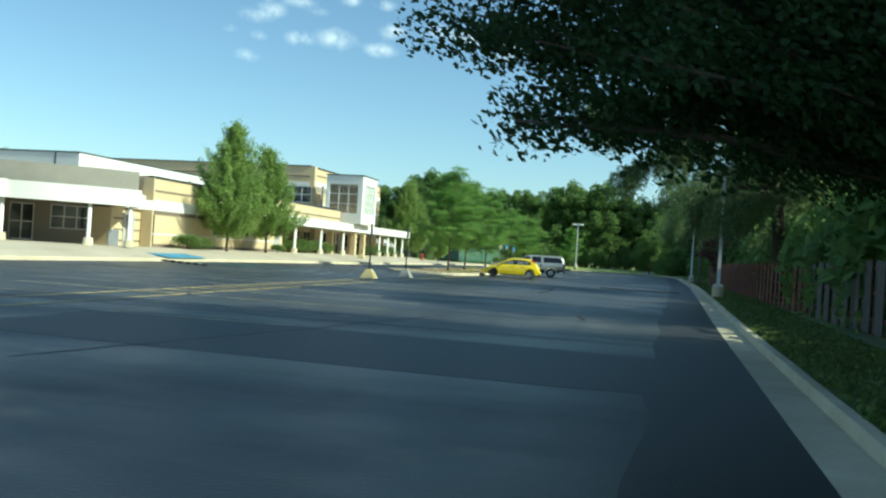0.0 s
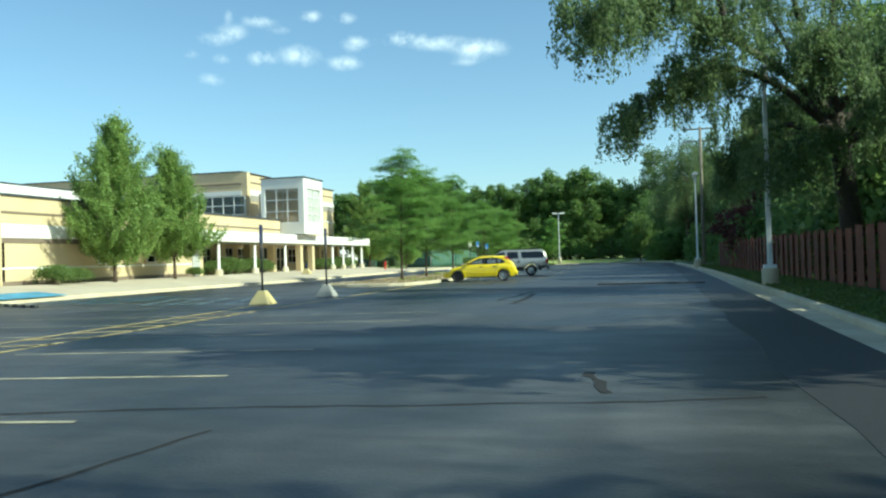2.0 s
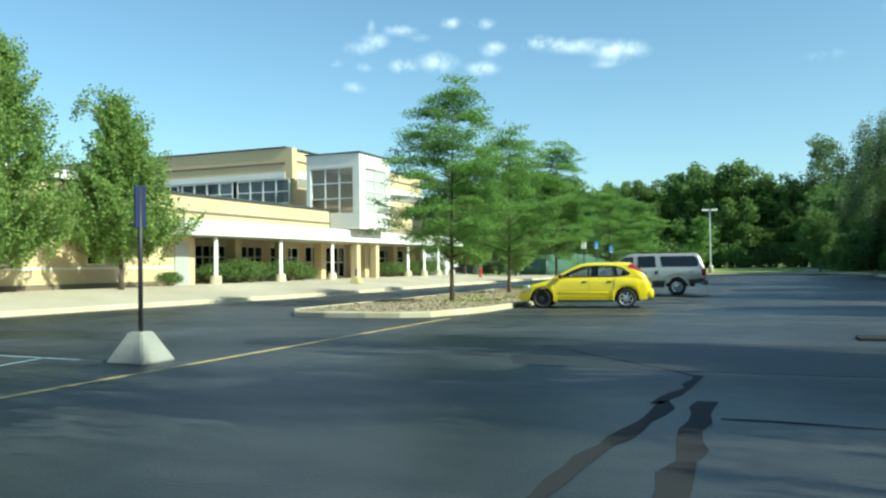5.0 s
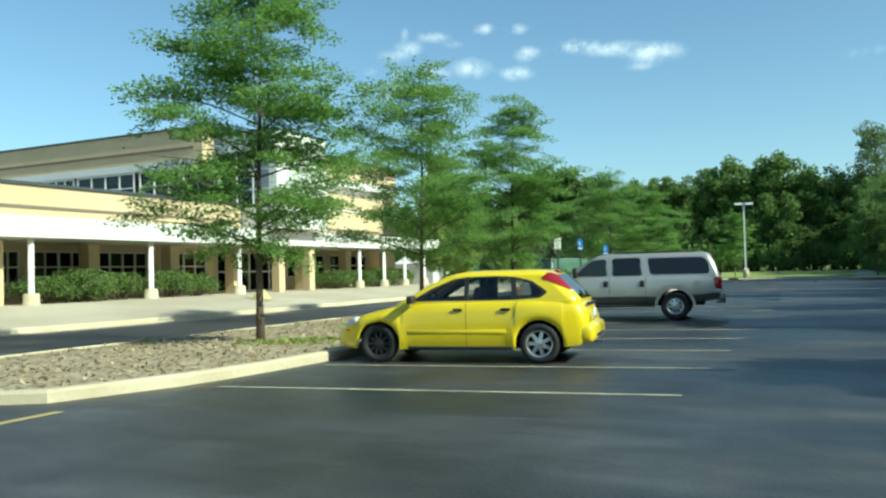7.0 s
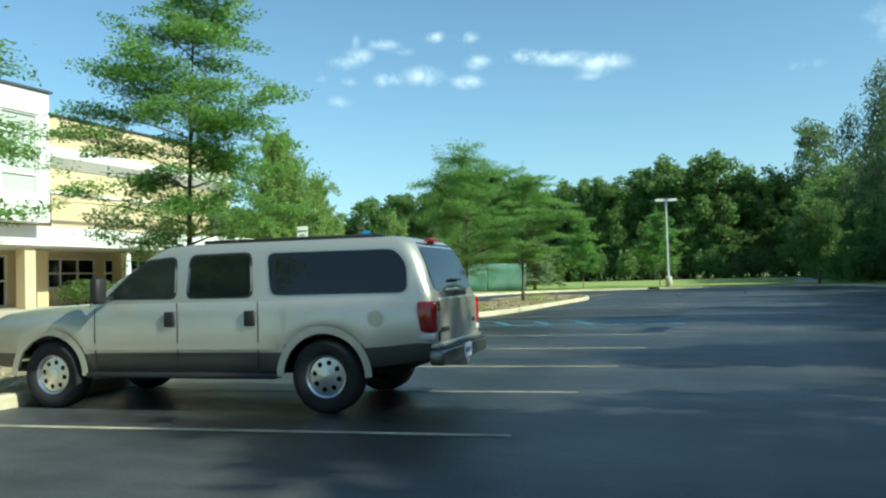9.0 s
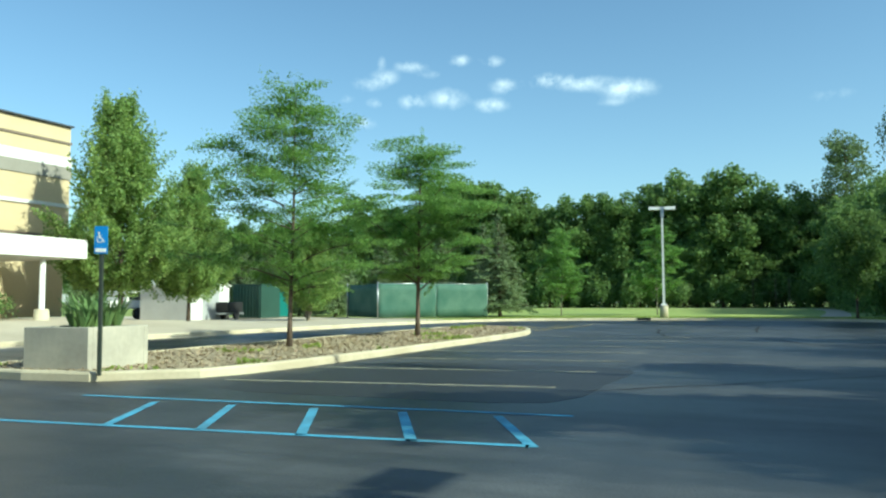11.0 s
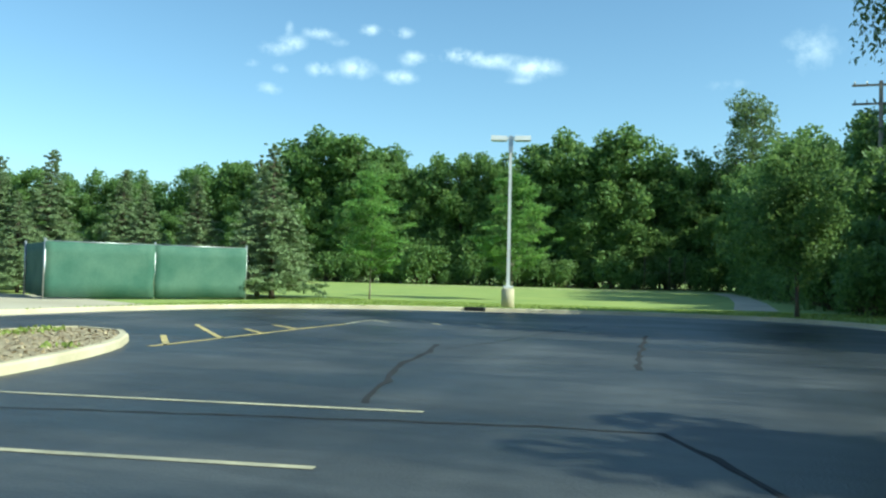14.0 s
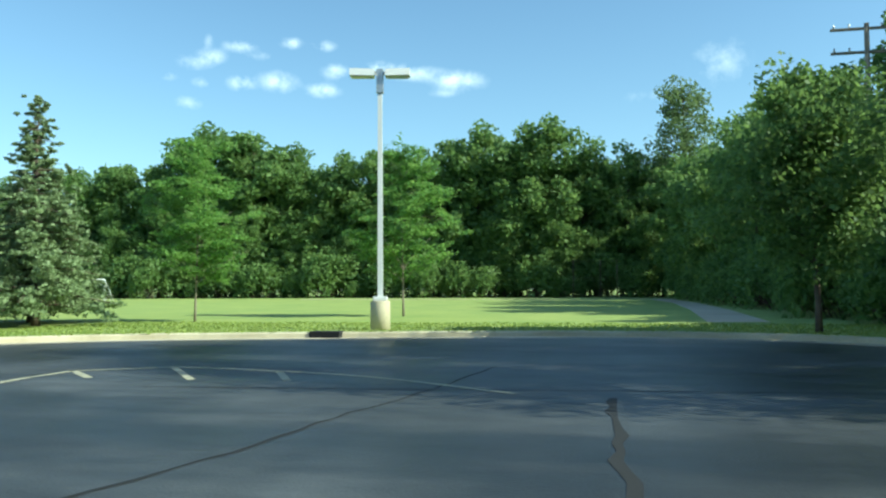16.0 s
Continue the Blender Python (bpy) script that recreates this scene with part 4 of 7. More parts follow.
# recessed entrance wall behind the colonnade
GLZ = [(23.5, 25.6, 1.4, 2.8), (26.1, 28.9, 1.4, 2.8), (29.5, 32.6, 1.4, 2.8), (33.4, 36.8, 1.4, 2.8), (37.6, 43.2, PAD + 0.04, 2.9), (44.0, 48.2, 1.4, 2.8), (48.8, 53.6, 1.4, 2.8)]
wall_x(-31.2, 20.6, 56.4, PAD, 3.2, GLZ, M_TAN)
for h in GLZ:
    swindow("x", -31.2, *h, 4 if h[2] > 1 else 6, 2, 1, M_PANE)
sbox("wall", -31.5, -28.8, 22.6, 22.9, PAD, 3.1, M_TAN)
sbox("interior_wall", -38, -37.8, 3.6, 56, PAD, 3.2, M_DARKIN)
sbox("interior_floor", -37.8, -31.5, 3.6, 56, PAD - 0.02, PAD + 0.02, M_DARKIN)
for y in (27.9, 32.7, 37.3, 43.6, 48.5, 53.9):
    sbox("pier", -30.1, -29.5, y - 0.3, y + 0.3, PAD, 3.05, M_TAN, 0.01)
# canopy on white columns
sbox("canopy", -31.4, -27.0, 20.66, 56.94, 3.12, 3.2, M_WHITE)
sbox("fascia", -27.25, -26.98, 20.4, 57.2, 3.1, 3.88, M_WHITE, 0.01, label="white metal canopy fascia")
sbox("fascia", -28.5, -27.25, 20.4, 20.65, 3.1, 3.88, M_WHITE)
sbox("fascia", -33, -27.25, 56.95, 57.2, 3.1, 3.88, M_WHITE)
sbox("canopy_roof", -31.4, -27.25, 20.65, 56.95, 3.84, 3.90, M_ROOF)
for y in (23.2, 29.05, 34.9, 46.4, 49.5, 52.4, 55.4):
    bm = bmesh.new()
    tube(bm, [(-27.4 - SX, y - SY, PAD + 0.38), (-27.4 - SX, y - SY, 3.04)], [0.11, 0.11], 14)
    c = part("column", bm, M_COL, school, "round white steel column", False)
    bm = bmesh.new()
    tube(bm, [(-27.4 - SX, y - SY, PAD), (-27.4 - SX, y - SY, PAD + 0.40), (-27.4 - SX, y - SY, PAD + 0.43)], [0.30, 0.28, 0.24], 14)
    part("footing", bm, M_CURB, c)
for y in (38.2, 41.0):
    sbox("pier", -27.75, -27.25, y - 0.25, y + 0.25, PAD, 3.02, M_TAN, 0.01)

# two-storey block
sbox("wall", -62, -45.8, 37.9, 38.2, 4.9, 9.95, M_TAN)
sbox("wall", -45.8, -32.35, 37.9, 38.2, 7.75, 9.95, M_TAN)
sbox("wall", -45.8, -32.35, 37.9, 38.2, 4.9, 6.0, M_TAN)
sbox("wall", -33.0, -32.35, 38.2, 38.5, 4.9, 9.95, M_TAN)
sbox("interior_wall", -45.8, -32.8, 41.5, 41.7, 4.9, 8.2, M_DARKIN)
sbox("interior_floor", -45.8, -33.3, 38.25, 41.5, 5.0, 5.1, M_DARKIN)
sbox("ceiling_slab", -45.8, -33.3, 38.25, 41.5, 7.9, 8.0, M_DARKIN)
for a0, a1 in ((-45.6, -42.5), (-42.2, -37.5), (-37.1, -32.6)):
    swindow("y", 37.9, a0, a1, 6.0, 7.75, 4, 2, -1)
sbox("wall", -33.3, -33.0, 38.2, 61.6, 3.2, 9.95, M_TAN)
sbox("wall", -62, -33.3, 61.3, 61.6, PAD, 9.95, M_TAN)
sbox("wall", -33.3, -33.0, 56.4, 61.3, PAD, 3.2, M_TAN)
sbox("band", -62, -32.93, 37.84, 37.9, 7.80, 8.22, M_WHITE)
sbox("band", -62, -32.93, 37.84, 37.9, 8.80, 8.93, M_BROWN)
sbox("band", -33.0, -32.94, 38.5, 61.66, 7.95, 8.45, M_WHITE)
sbox("band", -33.0, -32.95, 38.5, 61.65, 7.35, 7.95, M_GREYBAND)
sbox("band", -33.0, -32.95, 38.5, 61.65, 9.10, 9.22, M_BROWN)
sbox("band", -33.0, -32.92, 41.0, 61.64, 5.95, 6.12, M_WHITE)
sbox("band", -33.0, -32.95, 41.0, 61.65, 4.45, 4.6, M_BROWN)
sbox("coping", -62.1, -32.85, 37.78, 61.7, 9.97, 10.05, M_COPING, 0.01)
sbox("wall", -33.0, -31.6, 46.0, 56.2, 3.2, 5.9, M_TAN)
sbox("band", -33.0, -31.55, 45.97, 56.23, 4.5, 4.64, M_BROWN)
sbox("coping", -33.0, -31.5, 45.9, 56.3, 5.9, 6.0, M_WHITE)
for x, y in ((-44, 44), (-41, 52)):
    u = thing("rooftop_unit", (x, y, 10.07), "pale grey rooftop ventilation unit on the flat roof", "ventilation unit", "rooftop units")
    part("casing", boxed(-1.3, 1.3, -0.9, 0.9, 0, 0.75, 0.03), M_STEEL, u)
    part("cowl", boxed(-0.6, 0.6, -0.5, 0.5, 0.75, 0.95, 0.03), M_STEEL, u)

# glazed white stair tower over the entrance
sbox("tower_wall", -30.3, -26.2, 36.5, 41.0, 3.95, 4.98, M_WHITE, 0.01, label="white metal tower cladding")
sbox("tower_wall", -30.3, -26.2, 36.5, 41.0, 8.1, 9.0, M_WHITE, 0.01, label="white metal tower cladding")
for x0, x1, y0, y1 in ((-30.3, -30.0, 36.5, 36.8), (-26.7, -26.2, 36.5, 37.3), (-26.5, -26.2, 40.5, 41.0), (-30.3, -30.0, 40.7, 41.0)):
    sbox("tower_post", x0, x1, y0, y1, 4.98, 8.1, M_WHITE)
sbox("tower_floor", -30.2, -26.3, 36.6, 40.9, 4.98, 5.03, M_CONCRETE)
sbox("coping", -30.4, -26.1, 36.4, 41.1, 9.0, 9.09, M_COPING, 0.01)
swindow("y", 36.6, -30.0, -26.7, 4.98, 8.1, 3, 3, -1, M_CLEARPANE)
swindow("x", -26.3, 37.3, 40.5, 4.98, 8.1, 2, 4, 1, M_PALEPANE)
sbox("tower_wall", -30.0, -26.5, 40.7, 40.95, 5.03, 8.1, M_TAN)
sbox("tower_wall", -30.28, -30.1, 36.85, 40.7, 5.03, 8.1, M_TAN)

# long white-edged roof behind the entrance
sbox("fascia", -58, -36.8, 6.26, 24, 5.95, 7.0, M_WHITE, 0.02, label="white metal roof fascia")
sbox("coping", -58, -36.75, 6.2, 24.05, 7.0, 7.09, M_COPING)
for x in (-38.9, -44.5, -50):
    sbox("fascia_joint", x, x + 0.14, 6.235, 6.27, 5.95, 7.0, M_COPING)
sbox("wall", -50, -37.2, 6.7, 22, 5.0, 5.95, M_TAN)
swindow("x", -37.1, 6.8, 12.4, 4.95, 5.93, 5, 1, 1, M_DARKPANE)
# round entrance: a curved canopy that faces south-east, with a drum above
ENTRY = pose(-27.7 - SX, -4.3 - SY, 0, 0, 0, 40.5)


def epart(name, bm, mat, parent=None, label="", smooth=False):
    bmesh.ops.transform(bm, matrix=ENTRY, verts=bm.verts)
    return part(name, bm, mat, parent or school, label, smooth)


def ebox(name, u0, u1, v0, v1, z0, z1, mat, parent=None, label="", bevel=0.0):
    return epart(name, boxed(u0, u1, v0, v1, z0, z1, bevel), mat, parent, label)


def bow(u0, u1, r, v, thick, z0, z1, n=40):
    """A curved strip, bulging forward, from u0 to u1."""
    bm, prev = bmesh.new(), None
    for k in range(n + 1):
        u = u0 + (u1 - u0) * k / n
        f = v + r - math.sqrt(r * r - u * u)
        row = [bm.verts.new((u, f, z0)), bm.verts.new((u, f, z1)), bm.verts.new((u, f + thick, z1)), bm.verts.new((u, f + thick, z0))]
        if prev:
            for q in range(4):
                bm.faces.new((prev[q], prev[(q + 1) % 4], row[(q + 1) % 4], row[q]))
        else:
            bm.faces.new(row)
        prev = row
    bm.faces.new(prev)
    bmesh.ops.recalc_face_normals(bm, faces=bm.faces)
    return bm


epart("canopy_fascia", bow(-3.95, 3.05, 12.4, 0, 0.25, 3.0, 3.98), M_WHITE, None, "curved white canopy fascia")
ebox("canopy_fascia", -16, -3.96, 0.50, 0.8, 3.0, 4.02, M_WHITE, None, "white canopy fascia")
ebox("canopy_fascia", 2.8, 3.05, 0.75, 4.2, 3.0, 3.98, M_WHITE)
ebox("canopy_fascia", 2.8, 4.2, 4.2, 4.5, 3.0, 3.6, M_WHITE)
ebox("canopy_deck", -16, 2.79, 0.85, 8.5, 3.3, 3.4, M_ROOF)
epart("drum", bow(-9.5, 2.9, 15.0, 0.75, 0.3, 3.9, 5.1), M_GREYBAND, None, "grey curved block drum above the canopy")
ebox("drum_roof", -9.4, 2.6, 4.0, 10, 4.95, 5.05, M_ROOF)
ebox("drum", 2.6, 2.9, 1.25, 6.0, 3.4, 5.1, M_GREYBAND)
ebox("wall", -16, 2.8, 5.5, 5.8, PAD, 3.3, M_ENTRY_SHADE)
ebox("wall", -16, -4.3, 1.1, 1.4, PAD, 3.3, M_TAN)
ebox("wall", -4.6, -4.3, 1.4, 5.5, PAD, 3.3, M_TAN)
for z in (0.8, 1.5, 2.2):
    ebox("band", -16, -4.29, 1.07, 1.1, z + 0.3, z + 0.42, M_BROWN)
for u0, u1, z0, z1, cols, rows in ((-1.7, 0.55, 1.45, 2.95, 3, 2), (-3.95, -2.6, PAD + 0.02, 2.9, 2, 2)):
    w = ebox("window", u0, u1, 5.40, 5.46, z0, z0 + 0.07, M_FRAME)
    ebox("window_head", u0, u1, 5.40, 5.46, z1 - 0.07, z1, M_FRAME, w)
    for k in range(cols + 1):
        x = u0 + (u1 - u0 - 0.07) * k / cols
        ebox("mullion", x, x + 0.07, 5.405, 5.455, z0 + 0.07, z1 - 0.07, M_FRAME, w)
    for k in range(1, rows):
        z = z0 + (z1 - z0) * k / rows
        ebox("transom", u0 + 0.07, u1 - 0.07, 5.41, 5.45, z - 0.03, z + 0.03, M_FRAME, w)
    ebox("pane", u0 + 0.02, u1 - 0.02, 5.47, 5.49, z0 + 0.02, z1 - 0.02, M_DARKPANE, w)
for u in (-4.15, 0.3, 2.5):
    v = 0.35 + 12.4 - math.sqrt(12.4 ** 2 - u * u)
    bm = bmesh.new()
    tube(bm, [(u, v, PAD + 0.38), (u, v, 3.02)], [0.11, 0.11], 14)
    c = epart("column", bm, M_COL, None, "round white steel column")
    bm = bmesh.new()
    tube(bm, [(u, v, PAD), (u, v, PAD + 0.40), (u, v, PAD + 0.44)], [0.30, 0.27, 0.22], 14)
    epart("footing", bm, M_CURB, c)
ebox("utility_box", 1.5, 2.1, 2.6, 3.1, PAD, 1.6, M_STEEL, None, "grey metal utility box", 0.02)
sbox("wall", -34.6, -29.3, 0.2, 0.5, PAD, 3.0, M_TAN)
wall_x(-29.3, 0.5, 3.3, PAD, 4.1, [], M_TAN)
for z in (0.9, 1.6, 2.3):
    sbox("band", -29.3, -29.26, 0.5, 3.3, z, z + 0.1, M_BROWN)
sbox("band", -29.3, -29.0, 0.3, 3.19, 3.08, 3.98, M_WHITE)
d = sbox("door", -29.3, -29.23, 1.4, 2.5, PAD, 2.72, M_GREYDOOR, label="grey metal service door")

# ---- cars ----
M_YELLOW = surf("yellow car paint", (0.80, 0.62, 0.012), 0.32, 0.03, 0.8, 5, 0.0, (0.76, 0.58, 0.012), coat=0.8)
M_SILVER = surf("silver car paint", (0.53, 0.51, 0.46), 0.34, 0.04, 0.8, 5, 0.0, metal=0.6, coat=0.7)
M_CLAD = surf("grey lower paint", (0.085, 0.08, 0.07), 0.45, 0.08, 0.8, 5, 0.0, metal=0.3, coat=0.3)
M_RUBBER = surf("tyre rubber", (0.020, 0.020, 0.021), 0.8, 0.2, 3, 22, 0.15)
M_ALLOY = surf("bright alloy", (0.66, 0.66, 0.66), 0.28, 0.06, 3, 12, 0.0, metal=0.9)
M_CHROME = surf("chrome", (0.78, 0.78, 0.78), 0.10, 0.03, 3, 12, 0.0, metal=1.0)
M_PLASTIC = surf("black trim plastic", (0.018, 0.018, 0.019), 0.55, 0.15, 3, 16, 0.05)
M_CABIN = surf("dark cabin cloth", (0.045, 0.043, 0.042), 0.9, 0.2, 2, 14, 0.1)
M_LAMPRED = surf("red lamp plastic", (0.27, 0.006, 0.006), 0.12, 0.06, 4, 20, 0.0, coat=0.6)
M_LAMPCLR = surf("clear lamp plastic", (0.62, 0.62, 0.60), 0.12, 0.06, 4, 20, 0.0, coat=0.6)
M_AMBER = surf("amber lamp plastic", (0.60, 0.24, 0.02), 0.2, 0.05, 4, 20, 0.0)
M_PLATE = surf("white plate", (0.70, 0.72, 0.75), 0.4, 0.05, 4, 20, 0.0)
M_PLATEBAR = surf("blue plate print", (0.08, 0.16, 0.42), 0.5, 0.05, 4, 20, 0.0)
M_CARGLASS = glass("car window glass", alpha=0.76)
M_REARGLASS = glass("tinted rear glass", alpha=0.55)
M_GAP = surf("shut line", (0.20, 0.15, 0.01), 0.8, 0.1, 3, 16, 0.0)
M_LINING = surf("grey roof lining", (0.30, 0.29, 0.27), 0.9, 0.1, 3, 16, 0.0)
M_BUMPER = surf("scuffed dark chrome", (0.22, 0.22, 0.22), 0.30, 0.12, 3, 12, 0.0, metal=0.9)
M_UNDER = surf("car underside", (0.012, 0.012, 0.012), 0.9, 0.2, 2, 9, 0.0)


def lerp_table(tab, x):
    if x <= tab[0][0]:
        return tab[0][1]
    for (a, p), (b, q) in zip(tab, tab[1:]):
        if x <= b:
            t = (x - a) / (b - a)
            return p + (q - p) * t
    return tab[-1][1]


def smooth_table(tab, x):
    """As lerp_table, with eased joints."""
    e = 0.05
    return (lerp_table(tab, x - e) + 2 * lerp_table(tab, x) + lerp_table(tab, x + e)) / 4


def car_body(top, wide, low, arches, arch_r, nose, tail, shoulder, split=None, well=None):
    """The lower body as a loft along x: top line, half-width and sill by x, with wheel arches cut up from the sill."""
    xs = set(np.round(np.linspace(tail, nose, 70), 4).tolist())
    for xc in arches:
        for k in range(25):
            xs.add(round(xc + arch_r * math.cos(math.pi * k / 24), 4))
    xs = sorted(xs)
    bm = bmesh.new()
    rows = []
    for x in xs:
        t, w, zb = smooth_table(top, x), smooth_table(wide, x), lerp_table(low, x)
        flare = 0.0
        for xc in arches:
            d = abs(x - xc)
            if d <= arch_r:
                zb = max(zb, 0.30 * arch_r / 0.36 + math.sqrt(max(0, arch_r * arch_r - d * d)) * 0.98)
            flare = max(flare, 0.028 * max(0.0, 1 - max(0, d - arch_r) / 0.14) if d < arch_r + 0.14 else 0)
        sh = smooth_table(shoulder, x)
        sh = min(sh, t - 0.02)
        zb = min(zb, sh - 0.12)
        prof = []
        for k, (fz, fw) in enumerate(((0.0, 0.955), (0.10, 0.985), (0.30, 1.0), (0.55, 1.005), (0.80, 0.992), (1.0, 0.965))):
            z = zb + (sh - zb) * fz
            fl = flare * (1 - fz)
            prof.append((w * fw + fl, z))
        prof += [(w * 0.925, sh + (t - sh) * 0.45), (w * 0.82, sh + (t - sh) * 0.78), (w * 0.45, t - 0.006), (0.0, t)]
        full = prof + [(-a, b) for a, b in prof[-2::-1]]
        rows.append([bm.verts.new((x, a, b)) for a, b in full])
    for r0, r1 in zip(rows, rows[1:]):
        for k in range(len(r0) - 1):
            f = bm.faces.new((r0[k], r1[k], r1[k + 1], r0[k + 1]))
            f.smooth = True
            if split is not None:
                zc = sum(v.co.z for v in f.verts) / 4
                if zc < split:
                    f.material_index = 1
            if well is not None:
                c = f.calc_center_median()
                if well[0] < c.x < well[1] and abs(c.y) < well[2] and c.z > well[3]:
                    f.material_index = 1
    for r in (rows[0], rows[-1]):
        bm.faces.new(r)
    bmesh.ops.recalc_face_normals(bm, faces=bm.faces)
    return bm


def cabin_shell(levels, n_round=5, front=None, open_side=None, open_front=None, open_rear=None):
    """The cabin as stacked rounded rectangles: (z, front x, rear x, half-width, corner radius). Walls are left out between the given levels."""
    bm = bmesh.new()
    rings = []
    for z, fx, rx, w, cr in levels:
        pts, cf = [], front or cr
        for cx, cy, a0, c in ((fx - cf, w - cf, 0, cf), (rx + cr, w - cr, 90, cr), (rx + cr, -w + cr, 180, cr), (fx - cf, -w + cf, 270, cf)):
            for k in range(n_round + 1):
                a = radians(a0 + 90 * k / n_round)
                pts.append((cx + c * math.cos(a), cy + c * math.sin(a), z))
        rings.append([bm.verts.new(p) for p in pts])
    q = n_round + 1
    gone = {q - 1: open_side, 3 * q - 1: open_side, 2 * q - 1: open_rear, 4 * q - 1: open_front}
    for i, (r0, r1) in enumerate(zip(rings, rings[1:])):
        m = len(r0)
        for k in range(m):
            g = gone.get(k)
            if g and g[0] <= i < g[1]:
                continue
            bm.faces.new((r0[k], r0[(k + 1) % m], r1[(k + 1) % m], r1[k])).smooth = True
    bm.faces.new(rings[-1]).smooth = True
    bmesh.ops.recalc_face_normals(bm, faces=bm.faces)
    return bm


def holed(bm, outer, holes, place):
    """A sheet with holes, from outlines in (x, z), set in space by place(x, z)."""
    edges = []
    for loop in [outer] + list(holes):
        vs = [bm.verts.new((x, 0, z)) for x, z in loop]
        edges += [bm.edges.new((p, vs[(i + 1) % len(vs)])) for i, p in enumerate(vs)]
    new_verts = {v for e in edges for v in e.verts}
    bmesh.ops.triangle_fill(bm, edges=edges, use_beauty=True, use_dissolve=False)
    for v in new_verts:
        v.co = place(v.co.x, v.co.z)
    return bm


def wheel(parent, x, y, r, w, side, rim_mat, spokes, hole=False, share=0.67):
    holder = new("wheel")
    holder.parent = parent
    holder.matrix_basis = pose(x, y, r)
    bm = bmesh.new()
    n, prof = 36, [(r * (share - 0.01), -w * 0.5), (r * 0.93, -w * 0.5), (r, -w * 0.36), (r, w * 0.36), (r * 0.93, w * 0.5), (r * 0.82, w * 0.53), (r * (share + 0.03), w * 0.5), (r * (share - 0.01), w * 0.42)]
    loops = [[bm.verts.new((rr * math.cos(t), yy * side, rr * math.sin(t))) for t in (2 * math.pi * k / n for k in range(n))] for rr, yy in prof]
    for a, b in zip(loops, loops[1:]):
        for k in range(n):
            bm.faces.new((a[k], a[(k + 1) % n], b[(k + 1) % n], b[k])).smooth = True
    bmesh.ops.recalc_face_normals(bm, faces=bm.faces)
    part("tyre", bm, M_RUBBER, holder)
    bm = bmesh.new()
    ro, o = r * share, w * 0.40 * side

    def disc(r0, r1, y0, y1):
        a = [bm.verts.new((r0 * math.cos(t), y0, r0 * math.sin(t))) for t in (2 * math.pi * k / n for k in range(n))]
        b = [bm.verts.new((r1 * math.cos(t), y1, r1 * math.sin(t))) for t in (2 * math.pi * k / n for k in range(n))]
        for k in range(n):
            bm.faces.new((a[k], a[(k + 1) % n], b[(k + 1) % n], b[k]))
    disc(ro, ro * 0.90, o * 1.1, o * 0.95)
    disc(ro * 0.90, ro * 0.86, o * 0.95, -o * 0.4)
    if hole:
        ring = lambda cx, cz, rr, m: [(cx + rr * math.cos(2 * math.pi * k / m), cz + rr * math.sin(2 * math.pi * k / m)) for k in range(m)]
        tr = lambda q: q * 2 * math.pi / 8 + 0.2
        holed(bm, ring(0, 0, ro * 0.87, 36), [ring(ro * 0.63 * math.cos(tr(q)), ro * 0.63 * math.sin(tr(q)), ro * 0.125, 12) for q in range(8)] + [ring(0, 0, ro * 0.30, 24)],
              lambda x, z: (x, o * (1.0 - 0.25 * math.hypot(x, z) / ro), z))
    for k in range(0 if hole else spokes):
        a = 2 * math.pi * k / spokes
        c, s = math.cos(a), math.sin(a)
        t0, t1 = (0.10, 0.085) if spokes < 8 else (0.05, 0.07)
        quad = [(ro * 0.15, -t0 * r), (ro * 0.88, -t1 * r), (ro * 0.88, t1 * r), (ro * 0.15, t0 * r)]
        top = [bm.verts.new((u * c - v * s, o * (0.96 if u < ro * 0.5 else 0.86), u * s + v * c)) for u, v in quad]
        low = [bm.verts.new((u * c - v * s, o * 0.45, u * s + v * c)) for u, v in quad]
        bm.faces.new(top)
        for q in range(4):
            bm.faces.new((top[q], top[(q + 1) % 4], low[(q + 1) % 4], low[q]))
    disc(0.001, ro * 0.30, o * 1.08, o * 1.0)
    disc(ro * 0.30, ro * 0.34, o * 1.0, o * 0.5)
    bmesh.ops.recalc_face_normals(bm, faces=bm.faces)
    part("rim", bm, rim_mat, holder)
    bm = bmesh.new()
    disc2 = [bm.verts.new((ro * 0.9 * math.cos(t), o * 0.1, ro * 0.9 * math.sin(t))) for t in (2 * math.pi * k / n for k in range(n))]
    bm.faces.new(disc2)
    part("brake_disc", bm, M_UNDER, holder)
    return holder


def round_poly(pts, r, n=4):
    """A polygon with its corners rounded."""
    out, m = [], len(pts)
    for i in range(m):
        p, a, b = Vector(pts[i]), Vector(pts[i - 1]), Vector(pts[(i + 1) % m])
        ra = min(r, (a - p).length * 0.45, (b - p).length * 0.45)
        s, e = p + (a - p).normalized() * ra, p + (b - p).normalized() * ra
        for k in range(n + 1):
            t = k / n
            q = s * (1 - t) ** 2 + p * 2 * t * (1 - t) + e * t * t
            out.append((q.x, q.y))
    return out


def flank_grid(bm, outline, wfun, push, side, mi=0):
    """A polygon filled and laid on the flank."""
    vs = [bm.verts.new((x, side * (wfun(x, z) + push), z)) for x, z in outline]
    f = bm.faces.new(vs)
    f.material_index = mi
    bmesh.ops.triangulate(bm, faces=[f])


